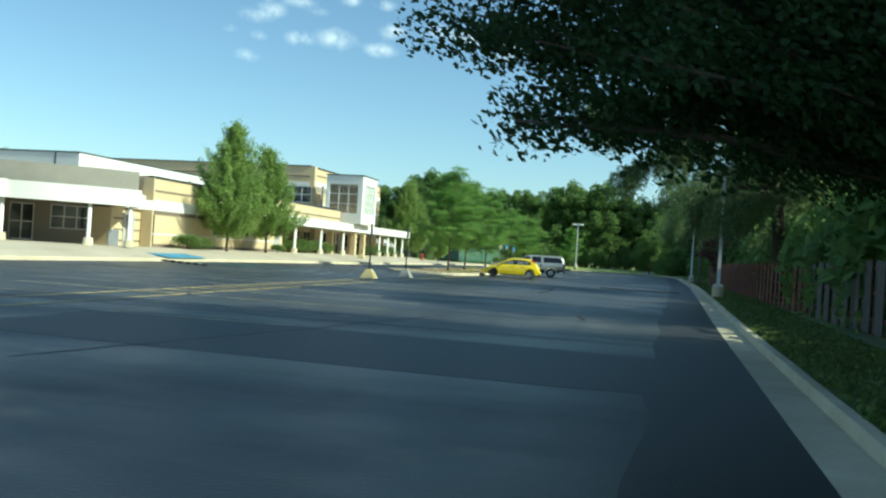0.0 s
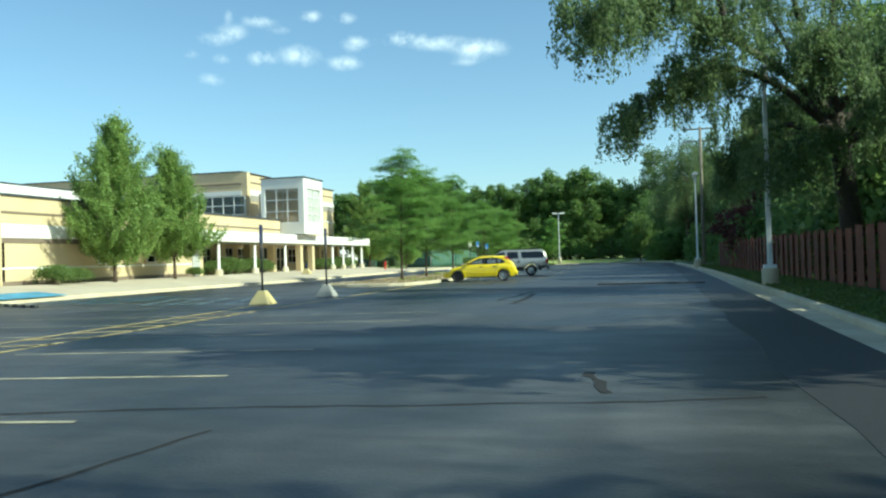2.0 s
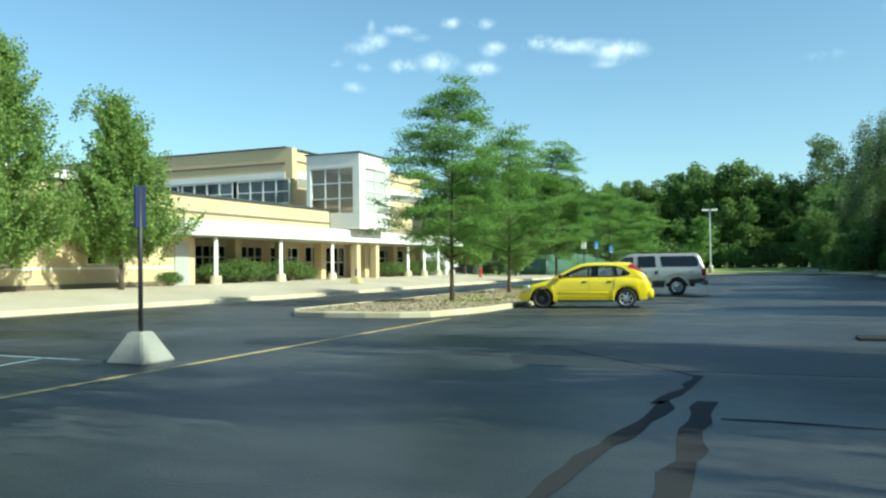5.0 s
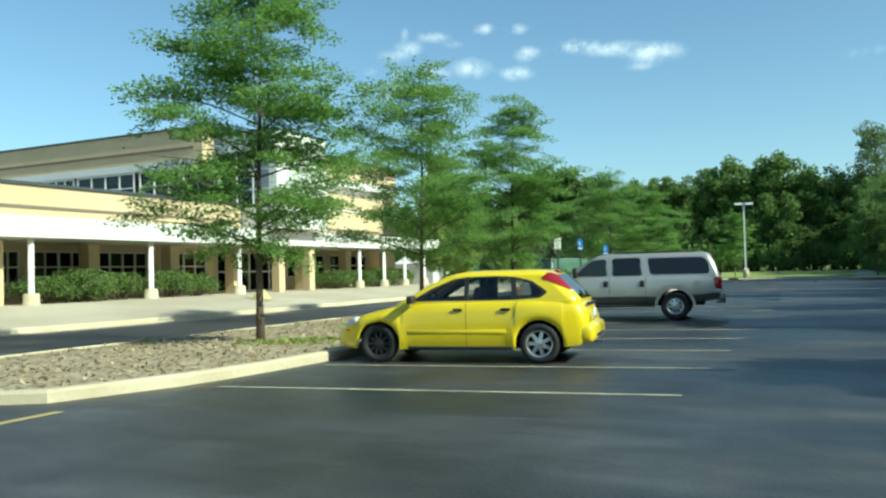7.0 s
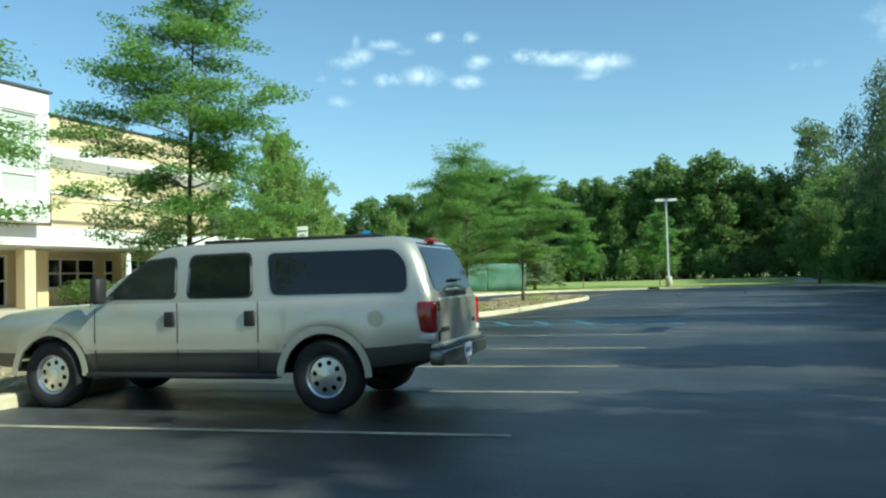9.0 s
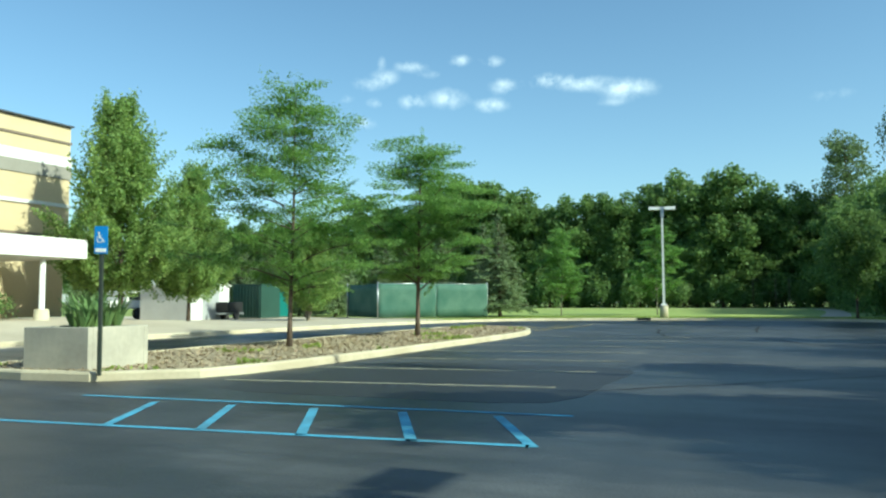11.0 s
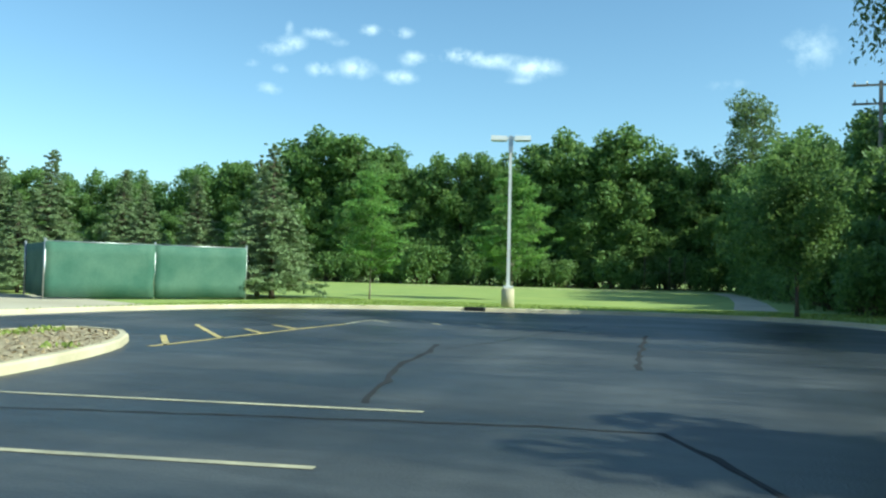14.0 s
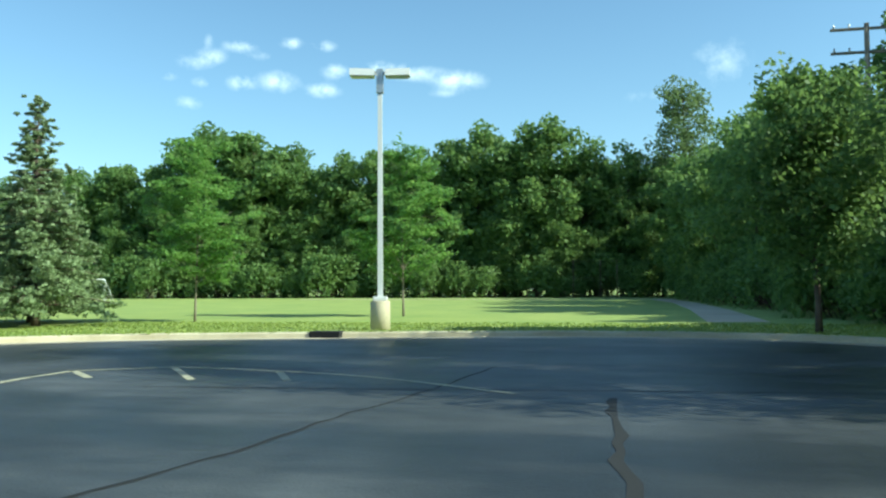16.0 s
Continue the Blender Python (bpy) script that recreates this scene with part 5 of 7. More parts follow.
def lump(name, parent, mat, centre, half, label="", bevel=0.02, turn=(0, 0, 0)):
    bm = bmesh.new()
    box(bm, -half[0], half[0], -half[1], half[1], -half[2], half[2], 0, min(bevel, min(half) * 0.8))
    bmesh.ops.transform(bm, matrix=pose(*centre, *turn), verts=bm.verts)
    return part(name, bm, mat, parent, label, True)


def seats(parent, rows, w, z):
    for x in rows:
        for y in (-w, w):
            s = new("seat")
            s.parent = parent
            lump("cushion", s, M_CABIN, (x, y, z), (0.24, 0.23, 0.09), bevel=0.05)
            lump("backrest", s, M_CABIN, (x - 0.27, y, z + 0.32), (0.07, 0.23, 0.31), bevel=0.05, turn=(0, -12, 0))
            lump("headrest", s, M_CABIN, (x - 0.36, y, z + 0.70), (0.05, 0.13, 0.09), bevel=0.04)


def strip_on(name, parent, mat, pts, wfun, side, half=0.006, push=0.003, label=""):
    """A thin line (door gap, moulding) along (x, z) points on the flank."""
    bm = bmesh.new()
    prev = None
    for i, (x, z) in enumerate(pts):
        a, b = Vector(pts[max(i - 1, 0)]), Vector(pts[min(i + 1, len(pts) - 1)])
        d = (b - a).normalized()
        n = Vector((-d.y, d.x)) * half
        q = [bm.verts.new((x + n.x * s, side * (wfun(x, z) + push), z + n.y * s)) for s in (1, -1)]
        if prev:
            bm.faces.new((prev[0], prev[1], q[1], q[0]))
        prev = q
    return part(name, bm, mat, parent, label)


def hatchback():
    car = thing("hatchback_car", (0, 0, 0), "yellow five-door hatchback parked nose-in at the island kerb", "car")
    nose, tail = 2.13, -2.04
    top = [(-2.04, 0.66), (-1.99, 0.90), (-1.86, 0.98), (-1.2, 1.0), (0.6, 0.965), (1.0, 0.92), (1.55, 0.79), (1.9, 0.69), (2.05, 0.60), (2.13, 0.46)]
    wide = [(-2.04, 0.70), (-1.97, 0.775), (-1.80, 0.815), (-1.3, 0.84), (0, 0.85), (1.2, 0.845), (1.65, 0.80), (1.95, 0.68), (2.13, 0.48)]
    low = [(-2.04, 0.36), (-1.9, 0.27), (-1.0, 0.21), (1.0, 0.21), (1.75, 0.22), (2.13, 0.27)]
    sh = [(-2.04, 0.60), (-1.9, 0.86), (-1.6, 0.925), (0.5, 0.90), (1.0, 0.855), (1.6, 0.70), (2.13, 0.43)]
    part("body", car_body(top, wide, low, (-1.3075, 1.3075), 0.365, nose, tail, sh, well=(-1.80, 0.72, 0.66, 0.93)), (M_YELLOW, M_CABIN), car)
    # levels of the cabin; its foot is sunk into the body
    lv = [(0.80, 1.10, -1.90, 0.79, 0.20), (0.93, 1.02, -1.935, 0.790, 0.20), (0.965, 0.955, -1.93, 0.787, 0.20), (1.05, 0.795, -1.858, 0.770, 0.20), (1.18, 0.55, -1.725, 0.732, 0.20), (1.345, 0.22, -1.556, 0.684, 0.20), (1.39, 0.06, -1.47, 0.645, 0.20), (1.42, -0.12, -1.38, 0.56, 0.20), (1.435, -0.3, -1.2, 0.38, 0.2)]
    cf = 0.11
    wt = [(a[0], a[3]) for a in lv]
    wf = lambda x, z: lerp_table(wt, z)
    fx = lambda z: lerp_table([(a[0], a[1]) for a in lv], z)
    rx = lambda z: lerp_table([(a[0], a[2]) for a in lv], z)
    part("cabin", cabin_shell(lv, 5, cf, (2, 5), (2, 5), (2, 5)), M_YELLOW, car)
    body_w = lambda x, z: smooth_table(wide, x) * 1.003
    wins = {
        "front": round_poly([(0.64, 0.985), (0.36, 1.135), (0.04, 1.275), (-0.13, 1.305), (-0.13, 0.978)], 0.05),
        "rear": round_poly([(-0.20, 0.98), (-0.20, 1.312), (-0.62, 1.322), (-0.86, 1.305), (-0.90, 0.995)], 0.05),
        "quarter": round_poly([(-0.98, 1.005), (-0.94, 1.29), (-1.14, 1.235), (-1.37, 1.09), (-1.30, 1.025)], 0.05),
    }
    trim_line = round_poly([(0.76, 0.970), (0.42, 1.158), (0.05, 1.305), (-0.15, 1.333), (-0.62, 1.342), (-0.93, 1.322), (-1.19, 1.262), (-1.45, 1.085), (-1.34, 1.0), (-0.9, 0.972)], 0.04)
    sheet = [(fx(z) - cf, z) for z in (0.965, 1.05, 1.18, 1.345)] + [(rx(z) + 0.20, z) for z in (1.345, 1.18, 1.05, 0.965)]
    for s in (1, -1):
        bm = bmesh.new()
        holed(bm, sheet, wins.values(), lambda x, z: (x, s * wf(x, z), z))
        part("door_frames", bm, M_YELLOW, car)
        for push in (0.004, -0.012):
            bm = bmesh.new()
            holed(bm, trim_line, wins.values(), lambda x, z: (x, s * (wf(x, z) + push), z))
            part("window_surround", bm, M_PLASTIC, car, "black window surround")
        for k in wins:
            bm = bmesh.new()
            flank_grid(bm, wins[k], wf, -0.004, s)
            part("side_window", bm, M_CARGLASS, car, "clear glossy side window")
        strip_on("door_gap", car, M_GAP, [(-0.17, 0.93), (-0.17, 0.5), (-0.17, 0.26)], body_w, s, 0.004)
        strip_on("door_gap", car, M_GAP, [(0.86, 0.88), (0.90, 0.6), (0.88, 0.26)], body_w, s, 0.004)
        strip_on("door_gap", car, M_GAP, [(-0.98, 0.95), (-0.93, 0.75), (-0.80, 0.5), (-0.80, 0.26)], body_w, s, 0.004)
        for hx in (-0.04, -0.80):
            handle = lump("door_handle", car, M_PLASTIC, (hx, s * 0.851, 0.83), (0.075, 0.012, 0.02), "black door handle", 0.012)
            lump("key_bezel", handle, M_CHROME, (hx + 0.06, s * 0.849, 0.822), (0.035, 0.010, 0.016), "bright lower bezel", 0.012)
        lump("moulding", car, M_YELLOW, (0.0, s * 0.848, 0.49), (0.80, 0.010, 0.03), "", 0.009)
        lump("sill_trim", car, M_PLASTIC, (-0.05, s * 0.815, 0.235), (0.85, 0.02, 0.028), "black sill trim", 0.012)
        lump("mirror", car, M_PLASTIC, (0.70, s * 0.915, 1.0), (0.055, 0.10, 0.062), "black door mirror", 0.03)
        # tail lamp that wraps the rear pillar: point forward, narrowing down to a clear tip
        cr = 0.20

        def on_pillar(z, p, push):
            cx, cy = rx(z) + cr, wf(0, z) - cr
            if p <= 0:
                return (cx - p, s * (cy + cr + push), z)
            a = math.pi / 2 + p / cr
            return (cx + (cr + push) * math.cos(a), s * (cy + (cr + push) * math.sin(a)), z)

        first, last = [(1.05, 0.28), (1.13, 0.17), (1.22, 0.05), (1.285, -0.07), (1.32, -0.02), (1.375, 0.12)], [(1.0, 0.29), (1.1, 0.31), (1.3, 0.30), (1.375, 0.22)]
        for nm, mat, zs, lab in (("tail_lamp", M_LAMPRED, (1.118, 1.15, 1.19, 1.22, 1.285, 1.32, 1.345, 1.375), "red tail lamp on the rear pillar"), ("reverse_lamp", M_LAMPCLR, (1.055, 1.075, 1.095, 1.115), "clear tip of the tail lamp")):
            bm = bmesh.new()
            vs = [[bm.verts.new(on_pillar(z, lerp_table(first, z) + (lerp_table(last, z) - lerp_table(first, z)) * k / 8, 0.010)) for k in range(9)] for z in zs]
            for a, b in zip(vs, vs[1:]):
                for k in range(8):
                    bm.faces.new((a[k], a[k + 1], b[k + 1], b[k])).smooth = True
            bmesh.ops.recalc_face_normals(bm, faces=bm.faces)
            part(nm, bm, mat, car, lab, True)
        lump("headlamp", car, M_LAMPCLR, (1.80, s * 0.60, 0.625), (0.16, 0.11, 0.065), "clear headlamp", 0.05, (0, 24, -s * 28))
        lump("side_marker", car, M_AMBER, (1.86, s * 0.735, 0.52), (0.05, 0.012, 0.018), "amber side marker", 0.01, (0, 0, -s * 25))
        wheel(car, 1.3075, s * 0.745, 0.305, 0.19, s, M_PLASTIC if s > 0 else M_ALLOY, 10 if s > 0 else 7)
        wheel(car, -1.3075, s * 0.745, 0.305, 0.19, s, M_ALLOY, 7)
    for name, fun, cr, off in (("rear_window", rx, 0.20, -0.003), ("windscreen", fx, cf, 0.003)):
        bm = bmesh.new()
        rows = [[bm.verts.new((fun(z) + off, (wf(0, z) - cr) * t, z)) for t in (-1, -0.5, 0, 0.5, 1)] for z in (0.965, 1.05, 1.18, 1.345)]
        for a, b in zip(rows, rows[1:]):
            for k in range(4):
                bm.faces.new((a[k], a[k + 1], b[k + 1], b[k])).smooth = True
        bmesh.ops.recalc_face_normals(bm, faces=bm.faces)
        part(name, bm, M_CARGLASS if name == "windscreen" else M_REARGLASS, car, "clear windscreen" if name == "windscreen" else "tinted rear glass")
    bm = bmesh.new()
    box(bm, -1.35, 0.05, -0.5, 0.5, 1.385, 1.40)
    part("headliner", bm, M_LINING, car)
    seats(car, (0.02, -0.92), 0.36, 0.55)
    lump("dashboard", car, M_CABIN, (0.74, 0, 0.94), (0.16, 0.62, 0.05), "", 0.04)
    bm = bmesh.new()
    ring = [(0.50 + 0.07 * math.sin(t), 0.36 + 0.18 * math.cos(t), 1.0 + 0.165 * math.sin(t)) for t in (2 * math.pi * k / 24 for k in range(25))]
    tube(bm, ring, [0.016] * 25, 6, False)
    part("steering_wheel", bm, M_PLASTIC, car)
    lump("brake_light", car, M_LAMPRED, (-1.50, 0, 1.385), (0.04, 0.17, 0.022), "red high brake light", 0.01, (0, -35, 0))
    lump("wiper", car, M_PLASTIC, (-1.885, 0.20, 1.045), (0.012, 0.24, 0.012), "", 0.008, (12, 0, 0))
    lump("bumper", car, M_YELLOW, (-1.99, 0, 0.45), (0.14, 0.775, 0.15), "yellow rear bumper", 0.09)
    lump("bumper_strip", car, M_PLASTIC, (-2.132, 0.0, 0.40), (0.014, 0.42, 0.024), "black bumper strip", 0.01)
    lump("tailgate_trim", car, M_PLASTIC, (-2.008, 0, 0.885), (0.016, 0.50, 0.024), "dark tailgate trim", 0.012, (0, -14, 0))
    lump("badge", car, M_CLAD, (-2.022, 0, 0.90), (0.01, 0.045, 0.022), "grey oval badge", 0.01)
    pl = lump("number_plate", car, M_PLATE, (-2.048, -0.02, 0.72), (0.008, 0.155, 0.08), "white plate with blue print", 0.006)
    lump("print_bar", pl, M_PLATEBAR, (-2.056, -0.02, 0.665), (0.003, 0.14, 0.018), "", 0.001)
    lump("grille", car, M_PLASTIC, (2.10, 0, 0.42), (0.05, 0.36, 0.07), "", 0.03)
    lump("underside", car, M_UNDER, (0, 0, 0.27), (1.75, 0.62, 0.05), "", 0.03)
    bm = bmesh.new()
    tube(bm, [(-1.75, -0.45, 0.25), (-2.10, -0.45, 0.25)], [0.03, 0.03], 10)
    part("exhaust", bm, M_PLASTIC, car)
    return car


def wagon():
    car = thing("suv_car", (0, 0, 0), "long silver sport utility wagon with grey lower flanks parked nose-in", "car")
    nose, tail = 2.80, -2.95
    top = [(-2.95, 1.12), (-2.90, 1.20), (-2.7, 1.24), (0.95, 1.24), (1.25, 1.225), (2.0, 1.19), (2.5, 1.145), (2.68, 1.10), (2.76, 1.03), (2.80, 0.90)]
    wide = [(-2.95, 0.93), (-2.85, 0.97), (-2.2, 1.0), (1.8, 1.0), (2.3, 0.98), (2.62, 0.93), (2.80, 0.84)]
    low = [(-2.95, 0.58), (-2.4, 0.50), (-1.2, 0.42), (1.2, 0.42), (2.2, 0.46), (2.80, 0.50)]
    sh = [(-2.95, 1.06), (-2.8, 1.18), (0.9, 1.19), (1.4, 1.14), (2.2, 1.08), (2.6, 1.03), (2.80, 0.84)]
    part("body", car_body(top, wide, low, (-1.74, 1.74), 0.47, nose, tail, sh, split=0.70), (M_SILVER, M_CLAD), car)
    ZR = 0.90
    lz = lambda z: 1.2 + (z - 1.2) * ZR
    lv = [(1.10, 1.40, -2.92, 0.955, 0.14), (1.20, 1.32, -2.93, 0.945, 0.14), (1.35, 1.12, -2.88, 0.925, 0.14), (1.60, 0.80, -2.80, 0.88, 0.14), (1.82, 0.50, -2.70, 0.835, 0.15), (1.90, 0.36, -2.62, 0.79, 0.16), (1.935, 0.15, -2.50, 0.70, 0.16), (1.95, 0.0, -2.3, 0.5, 0.2)]
    lv = [(lz(a[0]), *a[1:]) for a in lv]
    wt = [(a[0], a[3]) for a in lv]
    wf = lambda x, z: lerp_table(wt, z)
    fx = lambda z: lerp_table([(a[0], a[1]) for a in lv], z)
    rx = lambda z: lerp_table([(a[0], a[2]) for a in lv], z)
    part("cabin", cabin_shell(lv), M_SILVER, car)
    body_w = lambda x, z: smooth_table(wide, x) * 1.006
    for s in (1, -1):
        for nm, poly in (("front", [(1.02, 1.285), (0.70, 1.56), (0.50, 1.73), (0.14, 1.765), (0.10, 1.27)]), ("middle", [(-0.07, 1.27), (-0.07, 1.775), (-0.80, 1.785), (-0.86, 1.27)]), ("rear", [(-1.10, 1.27), (-1.02, 1.785), (-2.50, 1.78), (-2.64, 1.60), (-2.66, 1.27)])):
            poly = [(x, lz(z)) for x, z in poly]
            bm = bmesh.new()
            flank_grid(bm, [(x, z) for x, z in round_poly(poly, 0.09)], wf, 0.007, s)
            w = part("side_window", bm, M_GLINT_DARK if nm != "front" else M_GLINT, car, "dark tinted side window")
            big = round_poly([(x + (0.025 if x > sum(p[0] for p in poly) / len(poly) else -0.025), z + (0.022 if z > 1.45 else -0.022)) for x, z in poly], 0.09)
            bm = bmesh.new()
            flank_grid(bm, big, wf, 0.0025, s)
            part("window_rim", bm, M_PLASTIC if nm != "rear" else M_SILVER, w)
        for px in (0.03, -0.97):
            strip_on("door_gap", car, M_PLASTIC, [(px, 1.20), (px, 0.8), (px, 0.46)], body_w, s)
        strip_on("door_gap", car, M_PLASTIC, [(1.12, 1.14), (1.12, 0.8), (1.10, 0.46)], body_w, s)
        strip_on("moulding", car, M_SILVER, [(1.2, 0.72), (0.0, 0.72), (-1.2, 0.72)], body_w, s, 0.035, 0.012, "silver side moulding")
        for hx in (0.13, -0.87):
            lump("door_handle", car, M_PLASTIC, (hx, s * 1.008, 1.02), (0.065, 0.016, 0.085), "black door handle recess", 0.012)
        lump("mirror_arm", car, M_PLASTIC, (0.95, s * 1.02, 1.27), (0.03, 0.10, 0.02), "", 0.01)
        lump("mirror", car, M_PLASTIC, (0.96, s * 1.14, 1.36), (0.06, 0.09, 0.15), "black door mirror", 0.04)
        lump("running_board", car, M_PLASTIC, (0.0, s * 0.98, 0.40), (1.20, 0.10, 0.03), "black running board", 0.02)
        # arch lips
        for xc in (-1.74, 1.74):
            pts = [(xc + 0.505 * math.cos(a), 0.392 + 0.505 * 0.99 * math.sin(a)) for a in (math.pi * k / 20 for k in range(21))]
            strip_on("arch_lip", car, M_SILVER, pts, lambda x, z: smooth_table(wide, x) * 1.0 + 0.014, s, 0.04, 0.016)
        lump("tail_lamp", car, M_LAMPRED, (-2.862, s * 0.915, 1.0), (0.10, 0.06, 0.165), "red tail lamp", 0.03)
        lump("reverse_lamp", car, M_LAMPCLR, (-2.862, s * 0.915, 0.80), (0.098, 0.058, 0.04), "", 0.02)
        lump("headlamp", car, M_LAMPCLR, (2.72, s * 0.74, 0.92), (0.07, 0.14, 0.10), "clear headlamp", 0.04)
        lump("marker_lamp", car, M_AMBER, (2.67, s * 0.90, 0.93), (0.04, 0.022, 0.07), "amber corner lamp", 0.02)
        wheel(car, 1.74, s * 0.86, 0.392, 0.25, s, M_ALLOY, 8, True, 0.58)
        wheel(car, -1.74, s * 0.86, 0.392, 0.25, s, M_ALLOY, 8, True, 0.58)
    for name, fun, za, zb, off, ins in (("rear_window", rx, 1.30, 1.86, -0.012, 0.14), ("windscreen", fx, 1.24, 1.84, 0.012, 0.14)):
        bm = bmesh.new()
        rows = []
        for k in range(6):
            z = lz(za + (zb - za) * k / 5)
            w = wf(0, z) - ins - (0.03 if k in (0, 5) else 0)
            rows.append([bm.verts.new((fun(z) + off, w * t, z - (0.05 * (1 - t * t) if name == "rear_window" and k == 0 else 0))) for t in (-1, -0.6, -0.25, 0.25, 0.6, 1)])
        for a, b in zip(rows, rows[1:]):
            for k in range(5):
                bm.faces.new((a[k], a[k + 1], b[k + 1], b[k])).smooth = True
        bmesh.ops.recalc_face_normals(bm, faces=bm.faces)
        part(name, bm, M_GLINT_DARK, car, "dark tinted glass")
    lump("tailgate_handle", car, M_PLASTIC, (-2.925, 0, 1.235), (0.02, 0.42, 0.035), "black tailgate handle", 0.015)
    lump("brake_light", car, M_LAMPRED, (-2.66, 0, lz(1.905)), (0.04, 0.17, 0.018), "red high brake light", 0.01)
    lump("wiper", car, M_PLASTIC, (-2.90, -0.10, 1.38), (0.015, 0.20, 0.012), "", 0.006)
    for hz in (1.11, 0.80):
        lump("hinge", car, M_PLASTIC, (-2.955, 0.80, hz), (0.012, 0.012, 0.05), "", 0.006)
    lump("badge", car, M_PLASTIC, (-2.965, 0.62, 0.86), (0.006, 0.15, 0.025), "dark model badge bar", 0.004)
    lump("badge", car, M_PLASTIC, (-2.965, -0.66, 0.90), (0.006, 0.06, 0.024), "dark oval badge", 0.004)
    lump("tailgate_panel", car, M_SILVER, (-2.945, 0, 0.95), (0.016, 0.80, 0.24), "", 0.02)
    lump("bumper", car, M_BUMPER, (-2.965, 0, 0.585), (0.085, 0.955, 0.085), "dark chrome rear step bumper", 0.035)
    lump("rear_sill", car, M_SILVER, (-2.94, 0, 0.70), (0.045, 0.95, 0.028), "", 0.02)
    lump("bumper_pad", car, M_PLASTIC, (-2.985, 0, 0.672), (0.06, 0.90, 0.010), "", 0.008)
    pl = lump("number_plate", car, M_PLATE, (-3.052, 0, 0.59), (0.006, 0.155, 0.08), "white plate with blue print", 0.004)
    lump("print_bar", pl, M_PLATEBAR, (-3.059, 0, 0.59), (0.002, 0.11, 0.025), "", 0.001)
    lump("tow_hitch", car, M_STEEL, (-2.93, 0, 0.46), (0.13, 0.05, 0.04), "", 0.01)
    lump("front_bumper", car, M_CHROME, (2.84, 0, 0.62), (0.11, 0.94, 0.11), "chrome front bumper", 0.04)
    lump("grille", car, M_CHROME, (2.79, 0, 0.90), (0.03, 0.55, 0.12), "", 0.02)
    for y in (-0.62, 0.62):
        lump("roof_rail", car, M_PLASTIC, (-1.2, y, lz(1.96)), (1.1, 0.025, 0.02), "", 0.01)
    bm = bmesh.new()
    circ = [bm.verts.new((-2.32 + 0.085 * math.cos(t), 1.003, 1.0 + 0.085 * math.sin(t))) for t in (2 * math.pi * k / 20 for k in range(20))]
    bm.faces.new(circ)
    part("fuel_flap", bm, M_SILVER, car)
    lump("underside", car, M_UNDER, (0, 0, 0.46), (2.5, 0.75, 0.06), "", 0.03)
    return car


def glossy_dark(name, base):
    """Car glass seen from outside: a dark tinted sheet with a clear mirror-like gloss."""
    m = bpy.data.materials.new(name)
    m.use_nodes = True
    p = m.node_tree.nodes["Principled BSDF"]
    p.inputs["Base Color"].default_value, p.inputs["Roughness"].default_value = (*base, 1), 0.03
    p.inputs["Specular IOR Level"].default_value = 0.6
    return m


M_GLINT = glossy_dark("car side glass", (0.022, 0.026, 0.024))
M_GLINT_DARK = glossy_dark("car privacy glass", (0.008, 0.009, 0.011))

yellow = hatchback()
yellow.matrix_basis = pose(-6.34, 15.1, 0.0, 0, 0, 188.0)
silver = wagon()
silver.matrix_basis = pose(-6.38, 25.53, 0.0, 0, 0, 186.0) @ Matrix.Scale(0.965, 4)

# ---- fence, poles, signs ----


def lamp_post(x, y, turn, base_h=0.95):
    p = thing("street_lamp", (x, y, 0.0), "white twin-head parking lot lamp post on a concrete base", "street lamp", "lamp posts", turn=turn)
    part("base", tubed([(0, 0, -0.05), (0, 0, base_h - 0.03), (0, 0, base_h)], [0.28, 0.28, 0.26], 20), M_CURB, p, "round tan concrete base")
    part("base_plate", boxed(-0.2, 0.2, -0.2, 0.2, base_h, base_h + 0.12, 0.02), M_POLEW, p)
    bm = bmesh.new()
    s = 0.075
    for k in range(1):
        a = [bm.verts.new((i * s, j * s, base_h + 0.12)) for i, j in ((-1, -1), (1, -1), (1, 1), (-1, 1))]
        b = [bm.verts.new((i * s * 0.8, j * s * 0.8, 7.52)) for i, j in ((-1, -1), (1, -1), (1, 1), (-1, 1))]
        for q in range(4):
            bm.faces.new((a[q], a[(q + 1) % 4], b[(q + 1) % 4], b[q]))
        bm.faces.new(b)
    part("pole", bm, M_POLEW, p)
    part("pole_cap", boxed(-0.10, 0.10, -0.10, 0.10, 6.88, 7.57, 0.01), M_STEEL, p)
    for sgn in (-1, 1):
        bm = bmesh.new()
        xs = (0.16, 0.86)
        vs = []
        for xx, z0, z1 in ((xs[0], 7.35, 7.55), (xs[1], 7.37, 7.57)):
            for yy in (-0.2, 0.2):
                vs += [bm.verts.new((sgn * xx, yy, z0)), bm.verts.new((sgn * xx, yy * 0.85, z1))]
        for q in ((0, 1, 3, 2), (4, 6, 7, 5), (0, 4, 5, 1), (2, 3, 7, 6), (1, 5, 7, 3), (0, 2, 6, 4)):
            bm.faces.new([vs[i] for i in q])
        bmesh.ops.recalc_face_normals(bm, faces=bm.faces)
        h = part("lamp_head", bm, M_POLEW, p, "flat box lamp head")
        part("lens", boxed(min(sgn * 0.24, sgn * 0.80), max(sgn * 0.24, sgn * 0.80), -0.15, 0.15, 7.335, 7.348), M_LAMPCLR, h)
        part("arm", boxed(min(sgn * 0.08, sgn * 0.2), max(sgn * 0.08, sgn * 0.2), -0.05, 0.05, 7.41, 7.51), M_POLEW, p)
    return p


